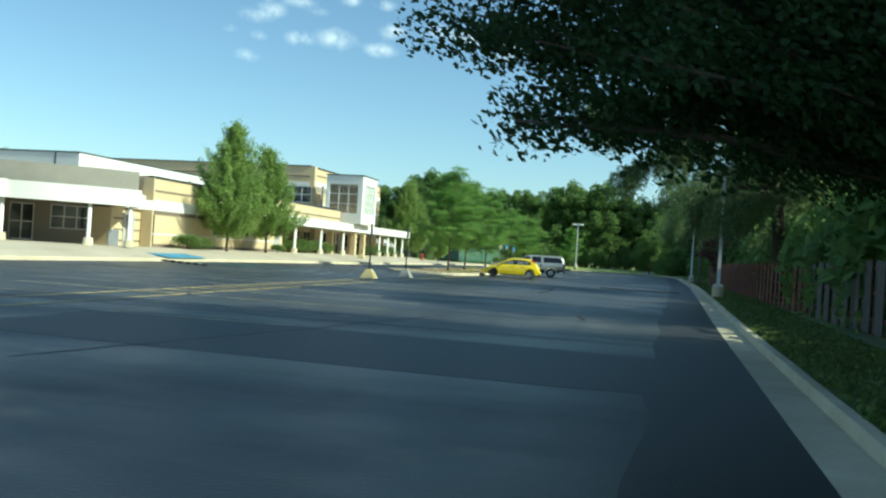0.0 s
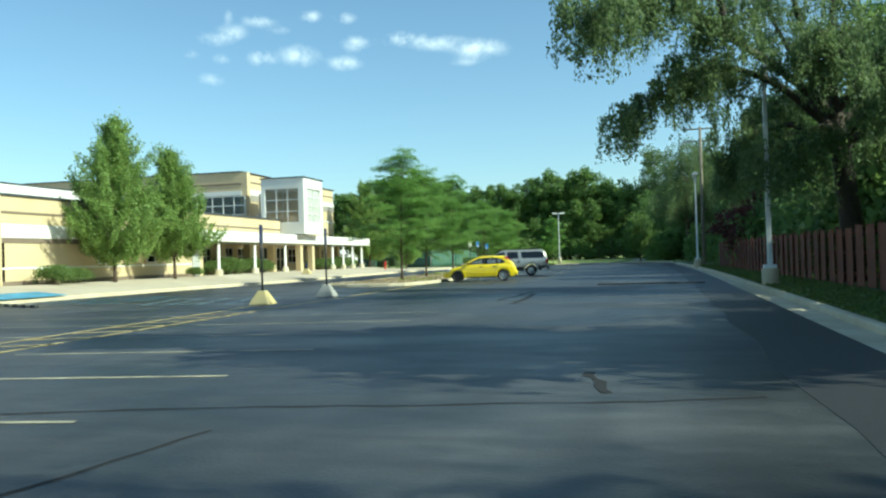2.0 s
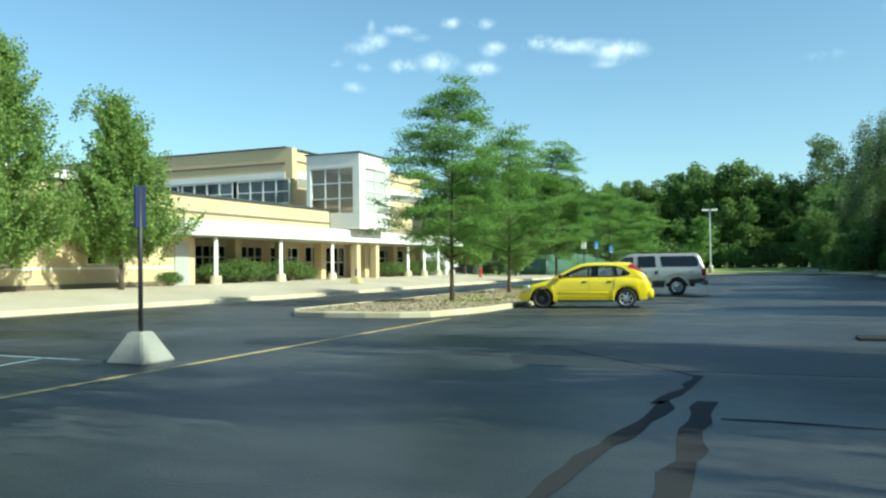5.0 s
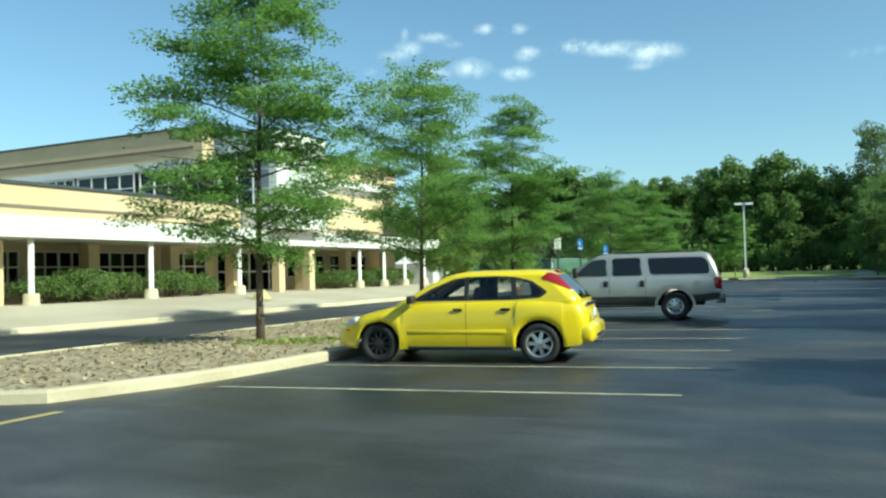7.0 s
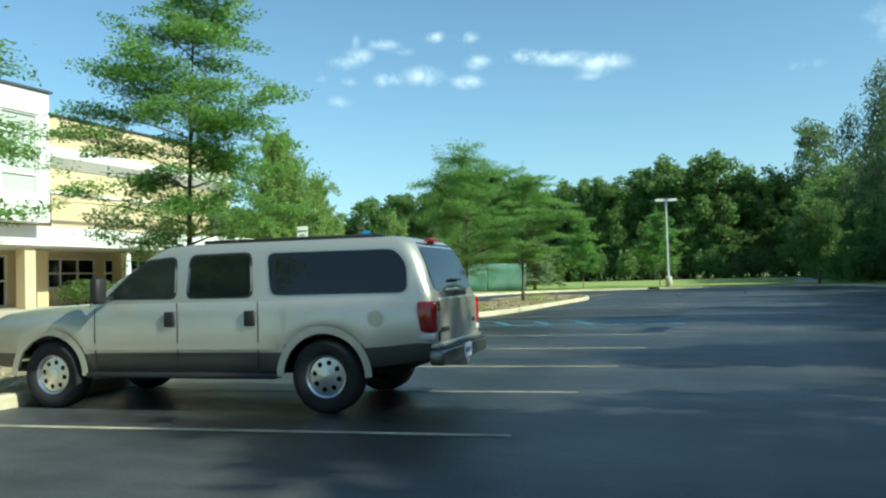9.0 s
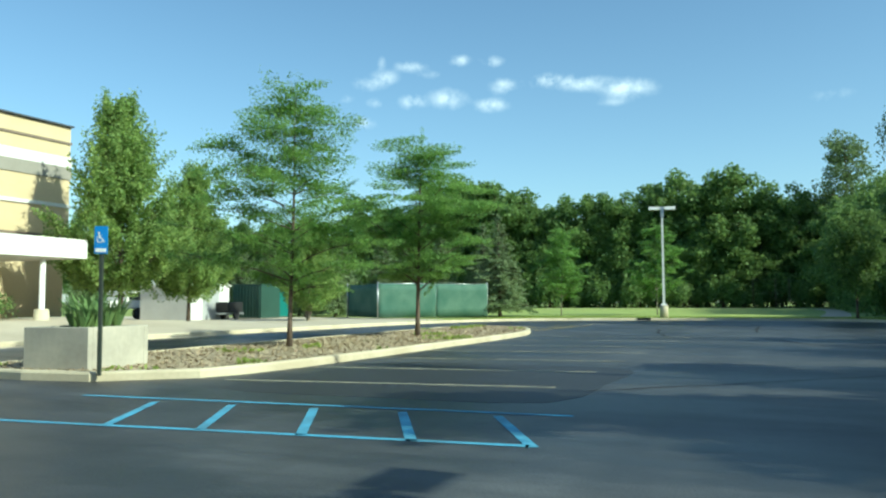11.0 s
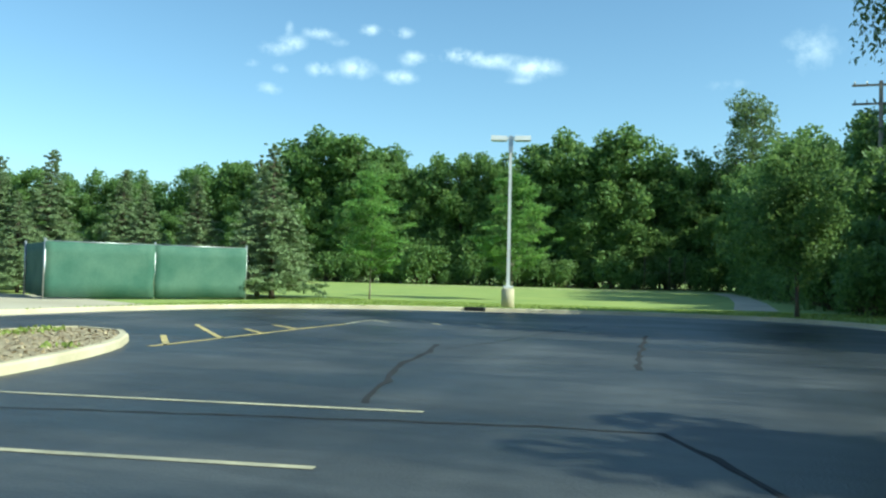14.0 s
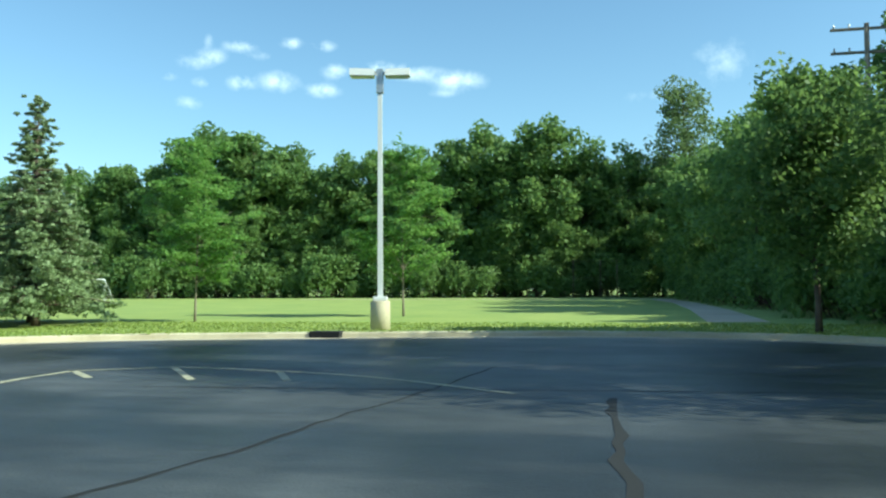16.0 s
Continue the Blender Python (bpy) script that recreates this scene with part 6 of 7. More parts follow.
lamp_post(-8.13, 87.75, 12)
lamp_post(6.75, -1.8, 92, 0.7)
lamp_post(7.25, 36.2, 88, 0.7)
tagged(link_mesh("storm_drain", boxed(-9.6, -8.75, 86.0, 86.5, -0.02, 0.17, 0.01), M_TAR), "dark cast iron storm drain inlet in the kerb", "drain", kind="structure")

for x, y, h in ((8.5, 45.5, 12.6), (10.0, 105.2, 13.3)):
    p = thing("utility_pole", (x, y, 0.0), "tall wooden utility pole with two crossarms", "utility pole", "utility poles")
    part("pole", tubed([(0, 0, -0.1), (0, 0, h)], [0.17, 0.11], 12), M_BARKPALE, p)
    for z in (h - 0.25, h - 1.35):
        a = part("crossarm", boxed(-1.5, 1.5, 0.12, 0.24, z, z + 0.12, 0.01), M_BARKPALE, p)
        for q in (-1.35, -0.7, 0.7, 1.35):
            part("insulator", tubed([(q, 0.18, z + 0.12), (q, 0.18, z + 0.30)], [0.05, 0.04], 8), M_STEEL, a)


def cone_sign(x, y, block, tall, label, foot=0.0):
    p = thing("post_sign", (x, y, foot), label, "sign post", "weighted signs")
    bm = bmesh.new()
    z = 0.0
    a = [bm.verts.new((i * 0.36, j * 0.36, 0)) for i, j in ((-1, -1), (1, -1), (1, 1), (-1, 1))]
    b = [bm.verts.new((i * 0.33, j * 0.33, 0.07)) for i, j in ((-1, -1), (1, -1), (1, 1), (-1, 1))]
    c = [bm.verts.new((i * 0.13, j * 0.13, 0.46)) for i, j in ((-1, -1), (1, -1), (1, 1), (-1, 1))]
    for u, v in ((a, b), (b, c)):
        for q in range(4):
            bm.faces.new((u[q], u[(q + 1) % 4], v[(q + 1) % 4], v[q]))
    bm.faces.new(c)
    bm.faces.new(a[::-1])
    bmesh.ops.bevel(bm, geom=list(bm.edges), offset=0.02, segments=2, affect="EDGES")
    part("block", bm, block, p, "sloping concrete weight block")
    part("post", tubed([(0, 0, 0.44), (0, 0, tall)], [0.035, 0.035], 10), M_POSTBLK, p)
    part("sign_panel", boxed(-0.02, 0.02, -0.11, 0.11, tall - 0.62, tall + 0.02, 0.008), M_SIGNNAVY, p, "navy sign panel seen edge-on")
    return p


M_SIGNNAVY = surf("navy sign back", (0.02, 0.03, 0.10), 0.5, 0.1, 2, 9, 0.0)
M_BLOCKY = surf("faded yellow concrete", (0.52, 0.44, 0.20), 0.85, 0.15, 1.5, 12, 0.2, (0.42, 0.36, 0.19))
M_BLOCKG = surf("grey concrete", (0.30, 0.30, 0.28), 0.85, 0.15, 1.5, 12, 0.2)
cone_sign(-9.85, -6.0, M_BLOCKY, 2.65, "dark sign post in a faded yellow concrete block")
cone_sign(-9.45, -1.2, M_BLOCKG, 2.65, "dark sign post in a grey concrete block")
cone_sign(-24.6, 33.0, M_BLOCKY, 0.9, "short marker post in a faded yellow concrete block", grade(-24.6, 33))


def wheelchair(parent, y0, z0, s):
    """The access symbol as plain shapes: head, back, legs and an open wheel."""
    bm = bmesh.new()

    def arc(cy, cz, r0, r1, a0, a1, n=20):
        ts = [radians(a0 + (a1 - a0) * k / n) for k in range(n + 1)]
        o = [bm.verts.new((0, s * (cy + r1 * math.cos(t)), s * (cz + r1 * math.sin(t)))) for t in ts]
        i = [bm.verts.new((0, s * (cy + r0 * math.cos(t)), s * (cz + r0 * math.sin(t)))) for t in ts]
        for k in range(n):
            bm.faces.new((o[k], o[k + 1], i[k + 1], i[k]))

    def stroke(a, b, w):
        a, b = Vector(a), Vector(b)
        d = (b - a).normalized()
        q = Vector((-d.y, d.x)) * w
        bm.faces.new([bm.verts.new((0, s * c.x, s * c.y)) for c in (a + q, b + q, b - q, a - q)])

    arc(-0.12, 0.70, 0.004, 0.085, 0, 360)
    arc(-0.02, 0.20, 0.20, 0.275, 95, 355)
    stroke((-0.11, 0.60), (-0.07, 0.30), 0.045)
    stroke((-0.09, 0.30), (0.17, 0.30), 0.04)
    stroke((-0.09, 0.46), (0.11, 0.46), 0.032)
    stroke((0.15, 0.32), (0.27, 0.0), 0.04)
    stroke((0.25, 0.02), (0.37, 0.06), 0.035)
    bmesh.ops.recalc_face_normals(bm, faces=bm.faces)
    return bm


def park_sign(x, y, h, blue, label, turn=-70):
    p = thing("parking_sign", (x, y, 0.10), label, "traffic sign", "parking signs", turn=turn)
    part("post", boxed(-0.024, 0.035, -0.032, 0.032, 0, h - 0.02, 0.008), M_GREENPOST, p, "dark green steel channel post")
    if blue:
        pn = part("sign_panel", boxed(0.036, 0.046, -0.115, 0.115, h - 0.46, h, 0.004), M_SIGNBLUE, p, "blue panel with a white access symbol")
        bm = wheelchair(p, 0.0, 0, 0.21)
        bmesh.ops.translate(bm, vec=(0.052, -0.01, h - 0.26), verts=bm.verts)
        part("symbol", bm, M_SIGNWHITE, pn)
        part("print_bar", boxed(0.047, 0.052, -0.09, 0.09, h - 0.43, h - 0.37), M_SIGNWHITE, pn)
    else:
        pn = part("sign_panel", boxed(0.036, 0.046, -0.13, 0.13, h - 0.46, h, 0.004), M_SIGNWHITE, p, "white panel with green print")
        for k, w in enumerate((0.11, 0.06, 0.07, 0.10)):
            part("print_bar", boxed(0.047, 0.051, -w, w, h - 0.13 - k * 0.10, h - 0.095 - k * 0.10), M_SIGNTEXT, pn)
    return p


park_sign(-10.78, 34.4, 2.6, False, "white parking sign with green print on a dark post")
park_sign(-10.78, 37.75, 2.64, True, "blue access parking sign on a dark post")
park_sign(-10.82, 42.45, 2.47, True, "blue access parking sign on a dark post")


def planter(x0, y0, lx, ly, turn, seed):
    p = thing("planter_box", (x0, y0, 0.12), "square concrete planter on the island", "planter", "concrete planters", turn=turn)
    h, t = 0.75, 0.12
    for a in ((0, lx, 0, t), (0, lx, ly - t, ly), (0, t, t, ly - t), (lx - t, lx, t, ly - t)):
        part("side_wall", boxed(a[0], a[1], a[2], a[3], 0, h, 0.012), M_PLANTER, p)
    part("soil", boxed(t, lx - t, t, ly - t, 0.3, h - 0.06), M_MULCH, p)
    rng = np.random.default_rng(seed)
    c = Matrix.Translation((x0, y0, 0.12 + h - 0.06)) @ pose(0, 0, 0, 0, 0, turn)
    for k in range(9):
        u, v = rng.uniform(0.28, lx - 0.28), rng.uniform(0.28, ly - 0.28)
        tuft = thing("iris_plant", tuple(c @ Vector((u, v, 0))), "clump of upright sword-shaped leaves in the planter", "plant", "planter plants")
        bm = bmesh.new()
        for q in range(26):
            a, ln, w = rng.uniform(0, 6.283), rng.uniform(0.35, 0.72), rng.uniform(0.022, 0.04)
            d, sp = Vector((math.cos(a), math.sin(a), 0)), rng.uniform(0.12, 0.40)
            sd = Vector((-d.y, d.x, 0)) * w
            p0, p1, p2 = d * 0.05, d * (0.05 + sp * 0.4) + Vector((0, 0, ln * 0.65)), d * (0.05 + sp) + Vector((0, 0, ln))
            v0, v1, v2, v3, v4 = (bm.verts.new(z) for z in (p0 - sd, p0 + sd, p1 + sd, p1 - sd, p2))
            bm.faces.new((v0, v1, v2, v3))
            bm.faces.new((v3, v2, v4))
        part("foliage", bm, M_YUCCA, tuft)


M_PLANTER = surf("cast concrete planter", (0.47, 0.44, 0.36), 0.85, 0.14, 0.9, 10, 0.2, (0.33, 0.31, 0.26))
planter(-12.25, 37.45, 1.25, 1.62, 6, 3)
planter(-12.95, 42.75, 1.4, 1.62, 6, 4)

# fence along the east side
fence = thing("fence", (8.6, 0, 0.12), "red-brown vertical board fence with posts along the grass strip", "fence")
FX = lambda y: 8.75 + 0.012 * -y * 0.2 - 8.6
bm = bmesh.new()
box(bm, -0.012, 0.012, -0.068, 0.068, 0.04, 1.82)
bmesh.ops.bevel(bm, geom=[e for e in bm.edges if abs(e.verts[0].co.z - 1.82) < 1e-4 and abs(e.verts[1].co.z - 1.82) < 1e-4 and abs(e.verts[0].co.y - e.verts[1].co.y) < 1e-4], offset=0.03, segments=1, affect="EDGES")
board_me = bpy.data.meshes.new("board")
bm.to_mesh(board_me)
bm.free()
board_me.materials.append(M_CEDAR)
rf = random.Random(8)
y, count = -26.0, 0
bmrest = bmesh.new()
old_board = board_me.copy()
old_board.materials.clear()
old_board.materials.append(M_GREYWOOD)
while y < 34:
    panel = int((y + 60) / 2.4)
    out = 0.05 if int((y + 60) / 0.58) % 2 else -0.04
    top = 0.03 * math.sin(panel * 2.1)
    if -14 < y < 30 and count < 290:
        b = new("board", board_me)
        b.parent = fence
        b.location = (FX(y) + out + rf.uniform(-0.006, 0.006), y, top + rf.uniform(-0.02, 0.02))
        count += 1
    elif y <= -14:
        b = new("weathered_board", old_board)
        b.parent = fence
        b.location = (FX(y) + out + rf.uniform(-0.006, 0.006), y, top + rf.uniform(-0.02, 0.02))
    else:
        xx = FX(y) + out
        box(bmrest, xx - 0.012, xx + 0.012, y - 0.068, y + 0.068, 0.04, 1.82 + top)
    y += 0.145
tagged(part("far_boarding", bmrest, M_CEDAR, fence, "boarding of the fence's far end"), kind="stuff")
y = -26.0
while y < 34.2:
    part("post", boxed(FX(y) + 0.03, FX(y) + 0.13, y - 0.05, y + 0.05, -0.1, 1.9, 0.008), M_CEDAR, fence)
    y += 2.4
for z in (0.35, 1.0, 1.6):
    part("rail", boxed(FX(0) + 0.065, FX(0) + 0.105, -26, 34, z, z + 0.09), M_CEDAR, fence)

# screened enclosure beside the yard
M_SCREEN = surf("green mesh screen", (0.045, 0.115, 0.082), 0.85, 0.3, 0.8, 22, 0.4, (0.085, 0.16, 0.115))
enc = thing("screen_fence", (-22, 83, 0.12), "chain-link enclosure covered in faded green mesh screen", "fence")
CORN = [(-25.6, 80.2), (-22.9, 83.6), (-20.3, 86.8)]
back = [(-25.6, 80.2), (-30.0, 83.8)]
for run in (CORN, back):
    for (ax, ay), (bx, by) in zip(run, run[1:]):
        d = Vector((bx - ax, by - ay))
        bm = bmesh.new()
        n = 14
        rows = []
        for k in range(n + 1):
            t = k / n
            px, py = ax + d.x * t + 22, ay + d.y * t - 83
            sag = 0.03 * math.sin(t * math.pi) + 0.015 * math.sin(t * 19)
            nx, ny = -d.y / d.length, d.x / d.length
            rows.append([bm.verts.new((px - nx * (0.05 + 0.02 * math.sin(3 * z + 9 * t)), py - ny * (0.05 + 0.02 * math.sin(3 * z + 9 * t)), z - sag * (z > 1))) for z in (0.10, 0.7, 1.3, 1.9, 2.38)])
        for a, b in zip(rows, rows[1:]):
            for k in range(4):
                bm.faces.new((a[k], b[k], b[k + 1], a[k + 1])).smooth = True
        sc = part("screen_panel", bm, M_SCREEN, enc, "sagging green mesh screen")
        so = sc.modifiers.new("thick", "SOLIDIFY")
        so.thickness = 0.012
for ax, ay in CORN + [back[1]]:
    part("post", tubed([(ax + 22, ay - 83, -0.1), (ax + 22, ay - 83, 2.5)], [0.05, 0.05], 10), M_STEEL, enc)
for (ax, ay), (bx, by) in zip(CORN, CORN[1:]):
    part("rail", tubed([(ax + 22, ay - 83, 2.38), (bx + 22, by - 83, 2.38)], [0.025, 0.025], 8), M_STEEL, enc)

# shed, containers, bin and cart in the yard
M_SHEDWALL = surf("white shed siding", (0.72, 0.71, 0.68), 0.6, 0.08, 1, 8, 0.05)
M_CONTGREEN = surf("dark green container paint", (0.028, 0.075, 0.055), 0.55, 0.2, 0.8, 8, 0.1)
M_TEAL = surf("teal bin paint", (0.02, 0.16, 0.14), 0.5, 0.15, 0.8, 8, 0.1)
shed = thing("storage_shed", (-37.6, 75.4, 0.14), "white gabled storage shed in the service yard", "shed")
bm = bmesh.new()
for prof in ([(-1.9, 0), (1.9, 0), (1.9, 2.2), (0, 2.75), (-1.9, 2.2)],):
    a = [bm.verts.new((2.1, y, z)) for y, z in prof]
    b = [bm.verts.new((-2.1, y, z)) for y, z in prof]
    bm.faces.new(a)
    bm.faces.new(b[::-1])
    for k in range(5):
        bm.faces.new((a[k], b[k], b[(k + 1) % 5], a[(k + 1) % 5]))
bmesh.ops.recalc_face_normals(bm, faces=bm.faces)
part("shed_wall", bm, M_SHEDWALL, shed)
for s in (-1, 1):
    bm = bmesh.new()
    box(bm, -2.25, 2.25, -1.06, 1.06, -0.03, 0.03)
    bmesh.ops.transform(bm, matrix=pose(0, s * 1.0, 2.52, -s * 16.1), verts=bm.verts)
    part("roof", bm, M_WHITE, shed)
part("door", boxed(2.1, 2.14, -0.8, 0.8, 0.05, 2.0, 0.01), M_GREYDOOR, shed)
cart = thing("cart", (-34.9, 76.6, 0.15), "dark wheeled yard cart beside the shed", "cart")
part("tub", boxed(-0.5, 0.5, -0.8, 0.8, 0.45, 1.15, 0.06), M_PLASTIC, cart)
part("frame", boxed(-0.45, 0.45, -0.95, 0.95, 0.32, 0.45, 0.02), M_STEEL, cart)
for s in (-1, 1):
    bm = bmesh.new()
    tube(bm, [(s * 0.5, 0, 0.3), (s * 0.6, 0, 0.3)], [0.3, 0.3], 18)
    part("wheel", bm, M_RUBBER, cart)
for x0, y0, lx, ly, h, mat, nm, lab in ((-36.2, 78.6, 2.4, 2.2, 2.35, M_CONTGREEN, "storage_container", "dark green ribbed storage container"), (-37.2, 82.0, 2.2, 1.8, 1.9, M_TEAL, "waste_bin", "teal steel waste bin behind the yard")):
    c = thing(nm, (x0, y0, 0.13), lab, "container" if mat is M_CONTGREEN else "waste bin")
    part("casing", boxed(0, lx, 0, ly, 0.08, h, 0.02), mat, c)
    for k in range(9):
        part("rib", boxed(0.05 + k * lx / 9, 0.13 + k * lx / 9, -0.04, 0.0, 0.1, h - 0.05), mat, c)
    part("lid", boxed(-0.04, lx + 0.04, -0.04, ly + 0.04, h, h + 0.06, 0.01), mat, c)
    part("skid", boxed(0.1, lx - 0.1, 0.1, ly - 0.1, 0.0, 0.08), M_STEEL, c)
truck = thing("pickup_truck", (-42.5, 74.0, 0.15), "white utility truck parked in the service yard", "truck")
part("cab", boxed(-0.95, 0.95, 0.2, 2.0, 0.7, 1.95, 0.12), M_SHEDWALL, truck)
part("bed", boxed(-0.95, 0.95, -2.2, 0.2, 0.7, 1.25, 0.05), M_SHEDWALL, truck)
part("grille", boxed(0.951, 0.97, 0.4, 1.7, 1.3, 1.8), M_GLINT, truck)
for sx in (-1, 1):
    for yy in (-1.4, 1.3):
        bm = bmesh.new()
        tube(bm, [(sx * 0.75, yy, 0.4), (sx * 0.97, yy, 0.4)], [0.4, 0.4], 20)
        part("wheel", bm, M_RUBBER, truck)

# shrubs before the school
SH = "low clipped green shrub before the school windows"
sh_a = at(shrub("shrub", 81, 1.5, 1.1, 1.2, 5200, 0.12, M_SHRUB, SH, group="school shrubs"), -28.6, 26.2, PAD)
for x, y, s in ((-28.7, 28.4, 0.9), (-28.6, 24.6, 0.8), (-28.6, 31.2, 0.95), (-28.7, 33.2, 0.8), (-28.4, 45.0, 0.85), (-28.4, 47.6, 0.85), (-28.4, 50.4, 0.95), (-28.4, 53.0, 0.9), (-27.0, 5.2, 0.75), (-27.0, 6.6, 0.65), (-27.3, 19.6, 0.5)):
    again(sh_a, x, y, grade(x, y), rw.uniform(0, 360), s)
hyd = thing("fire_hydrant", (-24.4, 54.6, grade(-24.4, 54.6)), "red fire hydrant beside the pavement", "hydrant")
M_HYD = surf("red hydrant paint", (0.45, 0.03, 0.02), 0.45, 0.1, 2, 9, 0.05)
part("barrel", tubed([(0, 0, 0), (0, 0, 0.06), (0, 0, 0.07), (0, 0, 0.62), (0, 0, 0.66), (0, 0, 0.80), (0, 0, 0.88)], [0.18, 0.18, 0.12, 0.12, 0.16, 0.13, 0.04], 14), M_HYD, hyd)
for s in (-1, 1):
    part("nozzle", tubed([(0, 0, 0.5), (0, s * 0.2, 0.5)], [0.06, 0.06], 10), M_HYD, hyd)

# field: path, gate posts, goal
tagged(link_mesh("path", slab([(1.4, 93.6), (3.4, 93.8), (4.2, 108), (4.6, 126), (4.2, 146), (-34, 149), (-34, 147), (2.2, 144), (2.9, 126), (2.3, 108)], 0.10, 0.142), M_CONCRETE), "pale concrete path beside and behind the field", "path", kind="structure")
gate = thing("backstop", (-2.2, 158, 0.12), "rusty chain-link frame between posts at the field's end", "fence")
for k, xx in enumerate((-3.2, -0.2, 1.6)):
    part("post", tubed([(xx, 0, -0.1), (xx, 0, 4.2)], [0.05, 0.05], 8), M_BARK, gate)
for z in (0.3, 2.2, 4.1):
    part("rail", tubed([(-3.2, 0, z), (1.6, 0, z)], [0.02, 0.02], 6), M_BARK, gate)
goal = thing("soccer_goal", (-47.6, 131, 0.13), "white soccer goal with net at the field's edge", "goal")
for xx in (-1.6, 1.6):
    part("upright", tubed([(xx, 0, 0), (xx, 0, 2.1)], [0.06, 0.06], 10), M_POLEW, goal)
    part("stay", tubed([(xx, 0, 2.1), (xx, 1.5, 0.05)], [0.03, 0.03], 8), M_POLEW, goal)
part("crossbar", tubed([(-1.6, 0, 2.1), (1.6, 0, 2.1)], [0.06, 0.06], 10), M_POLEW, goal)
bm = bmesh.new()
for k in range(17):
    xx = -1.6 + 0.2 * k
    tube(bm, [(xx, 0.02, 2.08), (xx, 1.5, 0.05)], [0.008, 0.008], 3, False)
for k in range(9):
    t = k / 9
    tube(bm, [(-1.6, 1.5 * t, 2.08 - 2.03 * t), (1.6, 1.5 * t, 2.08 - 2.03 * t)], [0.008, 0.008], 3, False)
part("net", bm, M_POLEW, goal)

# ---- painted lines, cracks ----
def stalls(x0, x1, ys, slope):
    return [((x0, y), (x1, y + (x1 - x0) * slope)) for y in ys]


painted("stall_lines", stalls(-8.2, -2.45, (11.1, 13.6, 16.1, 18.5, 20.8, 23.3, 25.9, 28.6, 31.6, 34.9), 0.14), 0.10, M_PAINT_W, "worn pale parking stall lines beside the island")
painted("stall_lines", stalls(-9.1, -3.6, (43.5, 46.3, 49.1, 52.0, 54.8, 58.3, 61.0), 0.14), 0.10, M_PAINT_W, "worn pale parking stall lines beside the north island")
lines = [((-9.0, 38.7), (-2.5, 39.4)), ((-9.5, 40.9), (-2.6, 41.4))]
lines += [((-7.05 + 1.15 * k, 38.95 + 0.1 * k), (-8.0 + 1.15 * k, 40.7 + 0.1 * k)) for k in range(5)]
painted("access_aisle", lines, 0.11, M_PAINT_B, "blue painted hatching of an access aisle")
# yellow band between the double rows at the lot's south end
lines = [((-7.7, -40.0), (-8.0, -22.0)), ((-8.0, -22.0), (-8.35, -9.9)), ((-9.1, -40.0), (-9.3, -22.0)), ((-9.3, -22.0), (-9.5, -9.4)), ((-8.35, -9.9), (-8.6, 9.0)), ((-9.5, -9.4), (-9.75, -6.6))]
lines += [((-7.9 - 0.02 * k, -25.0 + 1.35 * k), (-9.3, -25.6 + 1.35 * k)) for k in range(12)]
painted("hatching", lines, 0.14, M_PAINT_Y, "worn yellow hatched band on the asphalt")
lines = stalls(-7.5, -2.6, [-11.6 - 2.75 * k for k in range(8)], 0.12) + stalls(-14.4, -9.6, [-11.9 - 2.75 * k for k in range(8)], 0.10) + stalls(-20.6, -15.6, [-4.0 - 2.75 * k for k in range(9)], 0.05)
painted("stall_lines", lines, 0.10, M_PAINT_W, "worn pale parking stall lines in the open lot")
# painted nose beyond the north island
lines = [((-10.6, 66.6), (-10.45, 70.0)), ((-10.45, 70.0), (-10.4, 72.4)), ((-10.4, 72.4), (-10.2, 75.0))]
lines += [((-10.46, 68.9 + 1.75 * k), (-11.4 - 0.15 * k, 70.0 + 1.75 * k)) for k in range(3)] + [((-10.5, 67.0), (-12.0, 69.0)), ((-11.4, 70.0), (-13.4, 72.4))]
painted("hatching", lines, 0.13, M_PAINT_Y, "worn yellow hatched markings at the island's end")
arc = rounded([(-10.2, 75.0), (-10.3, 77.3), (-9.0, 78.1), (-6.9, 77.7), (-5.2, 77.1), (-3.0, 75.6)], 0.8)
lines = list(zip(arc, arc[1:])) + [((-9.0, 78.1), (-7.75, 76.4)), ((-6.95, 77.7), (-6.3, 76.45)), ((-10.3, 77.3), (-9.4, 76.4))]
painted("hatching", lines, 0.12, M_PAINT_W, "faded curved painted edge of the turning area")
lines = [((-21.6, -3.0 + 0.9 * k), (-17.0, -3.6 + 0.9 * k)) for k in range(7)]
painted("access_aisle", lines, 0.10, M_PAINT_B, "faded blue hatching beside the school pavement")
lines = [((-15.9, -5.1), (-10.3, -5.5)), ((-16.2, -1.0), (-10.6, -1.3))] + [((-15.0 + 1.15 * k, -5.15 - 0.07 * k), (-16.0 + 1.15 * k, -1.05 - 0.05 * k)) for k in range(5)]
painted("access_aisle", lines, 0.10, M_PAINT_PB, "faded pale blue hatching of an access aisle in the open lot")
hump = thing("wheel_stop_row", (-21.0, -4.6, 0.0), "row of black and white striped rubber kerb blocks", "kerb block", turn=-28)
for k in range(12):
    part("block", boxed(-2.4 + 0.4 * k, -2.02 + 0.4 * k, -0.09, 0.09, 0.0, 0.11, 0.02), M_PLASTIC if k % 2 else M_PAINT_W, hump)
bm = bmesh.new()
lo, hi = [], []
for x, y in ((-24.5, -3.0), (-22.9, -3.0), (-22.9, 1.0), (-24.5, 1.0)):
    lo.append(bm.verts.new((x, y, grade(x, y) - 0.02)))
    hi.append(bm.verts.new((x, y, grade(x, y) + 0.006)))
bm.faces.new(hi)
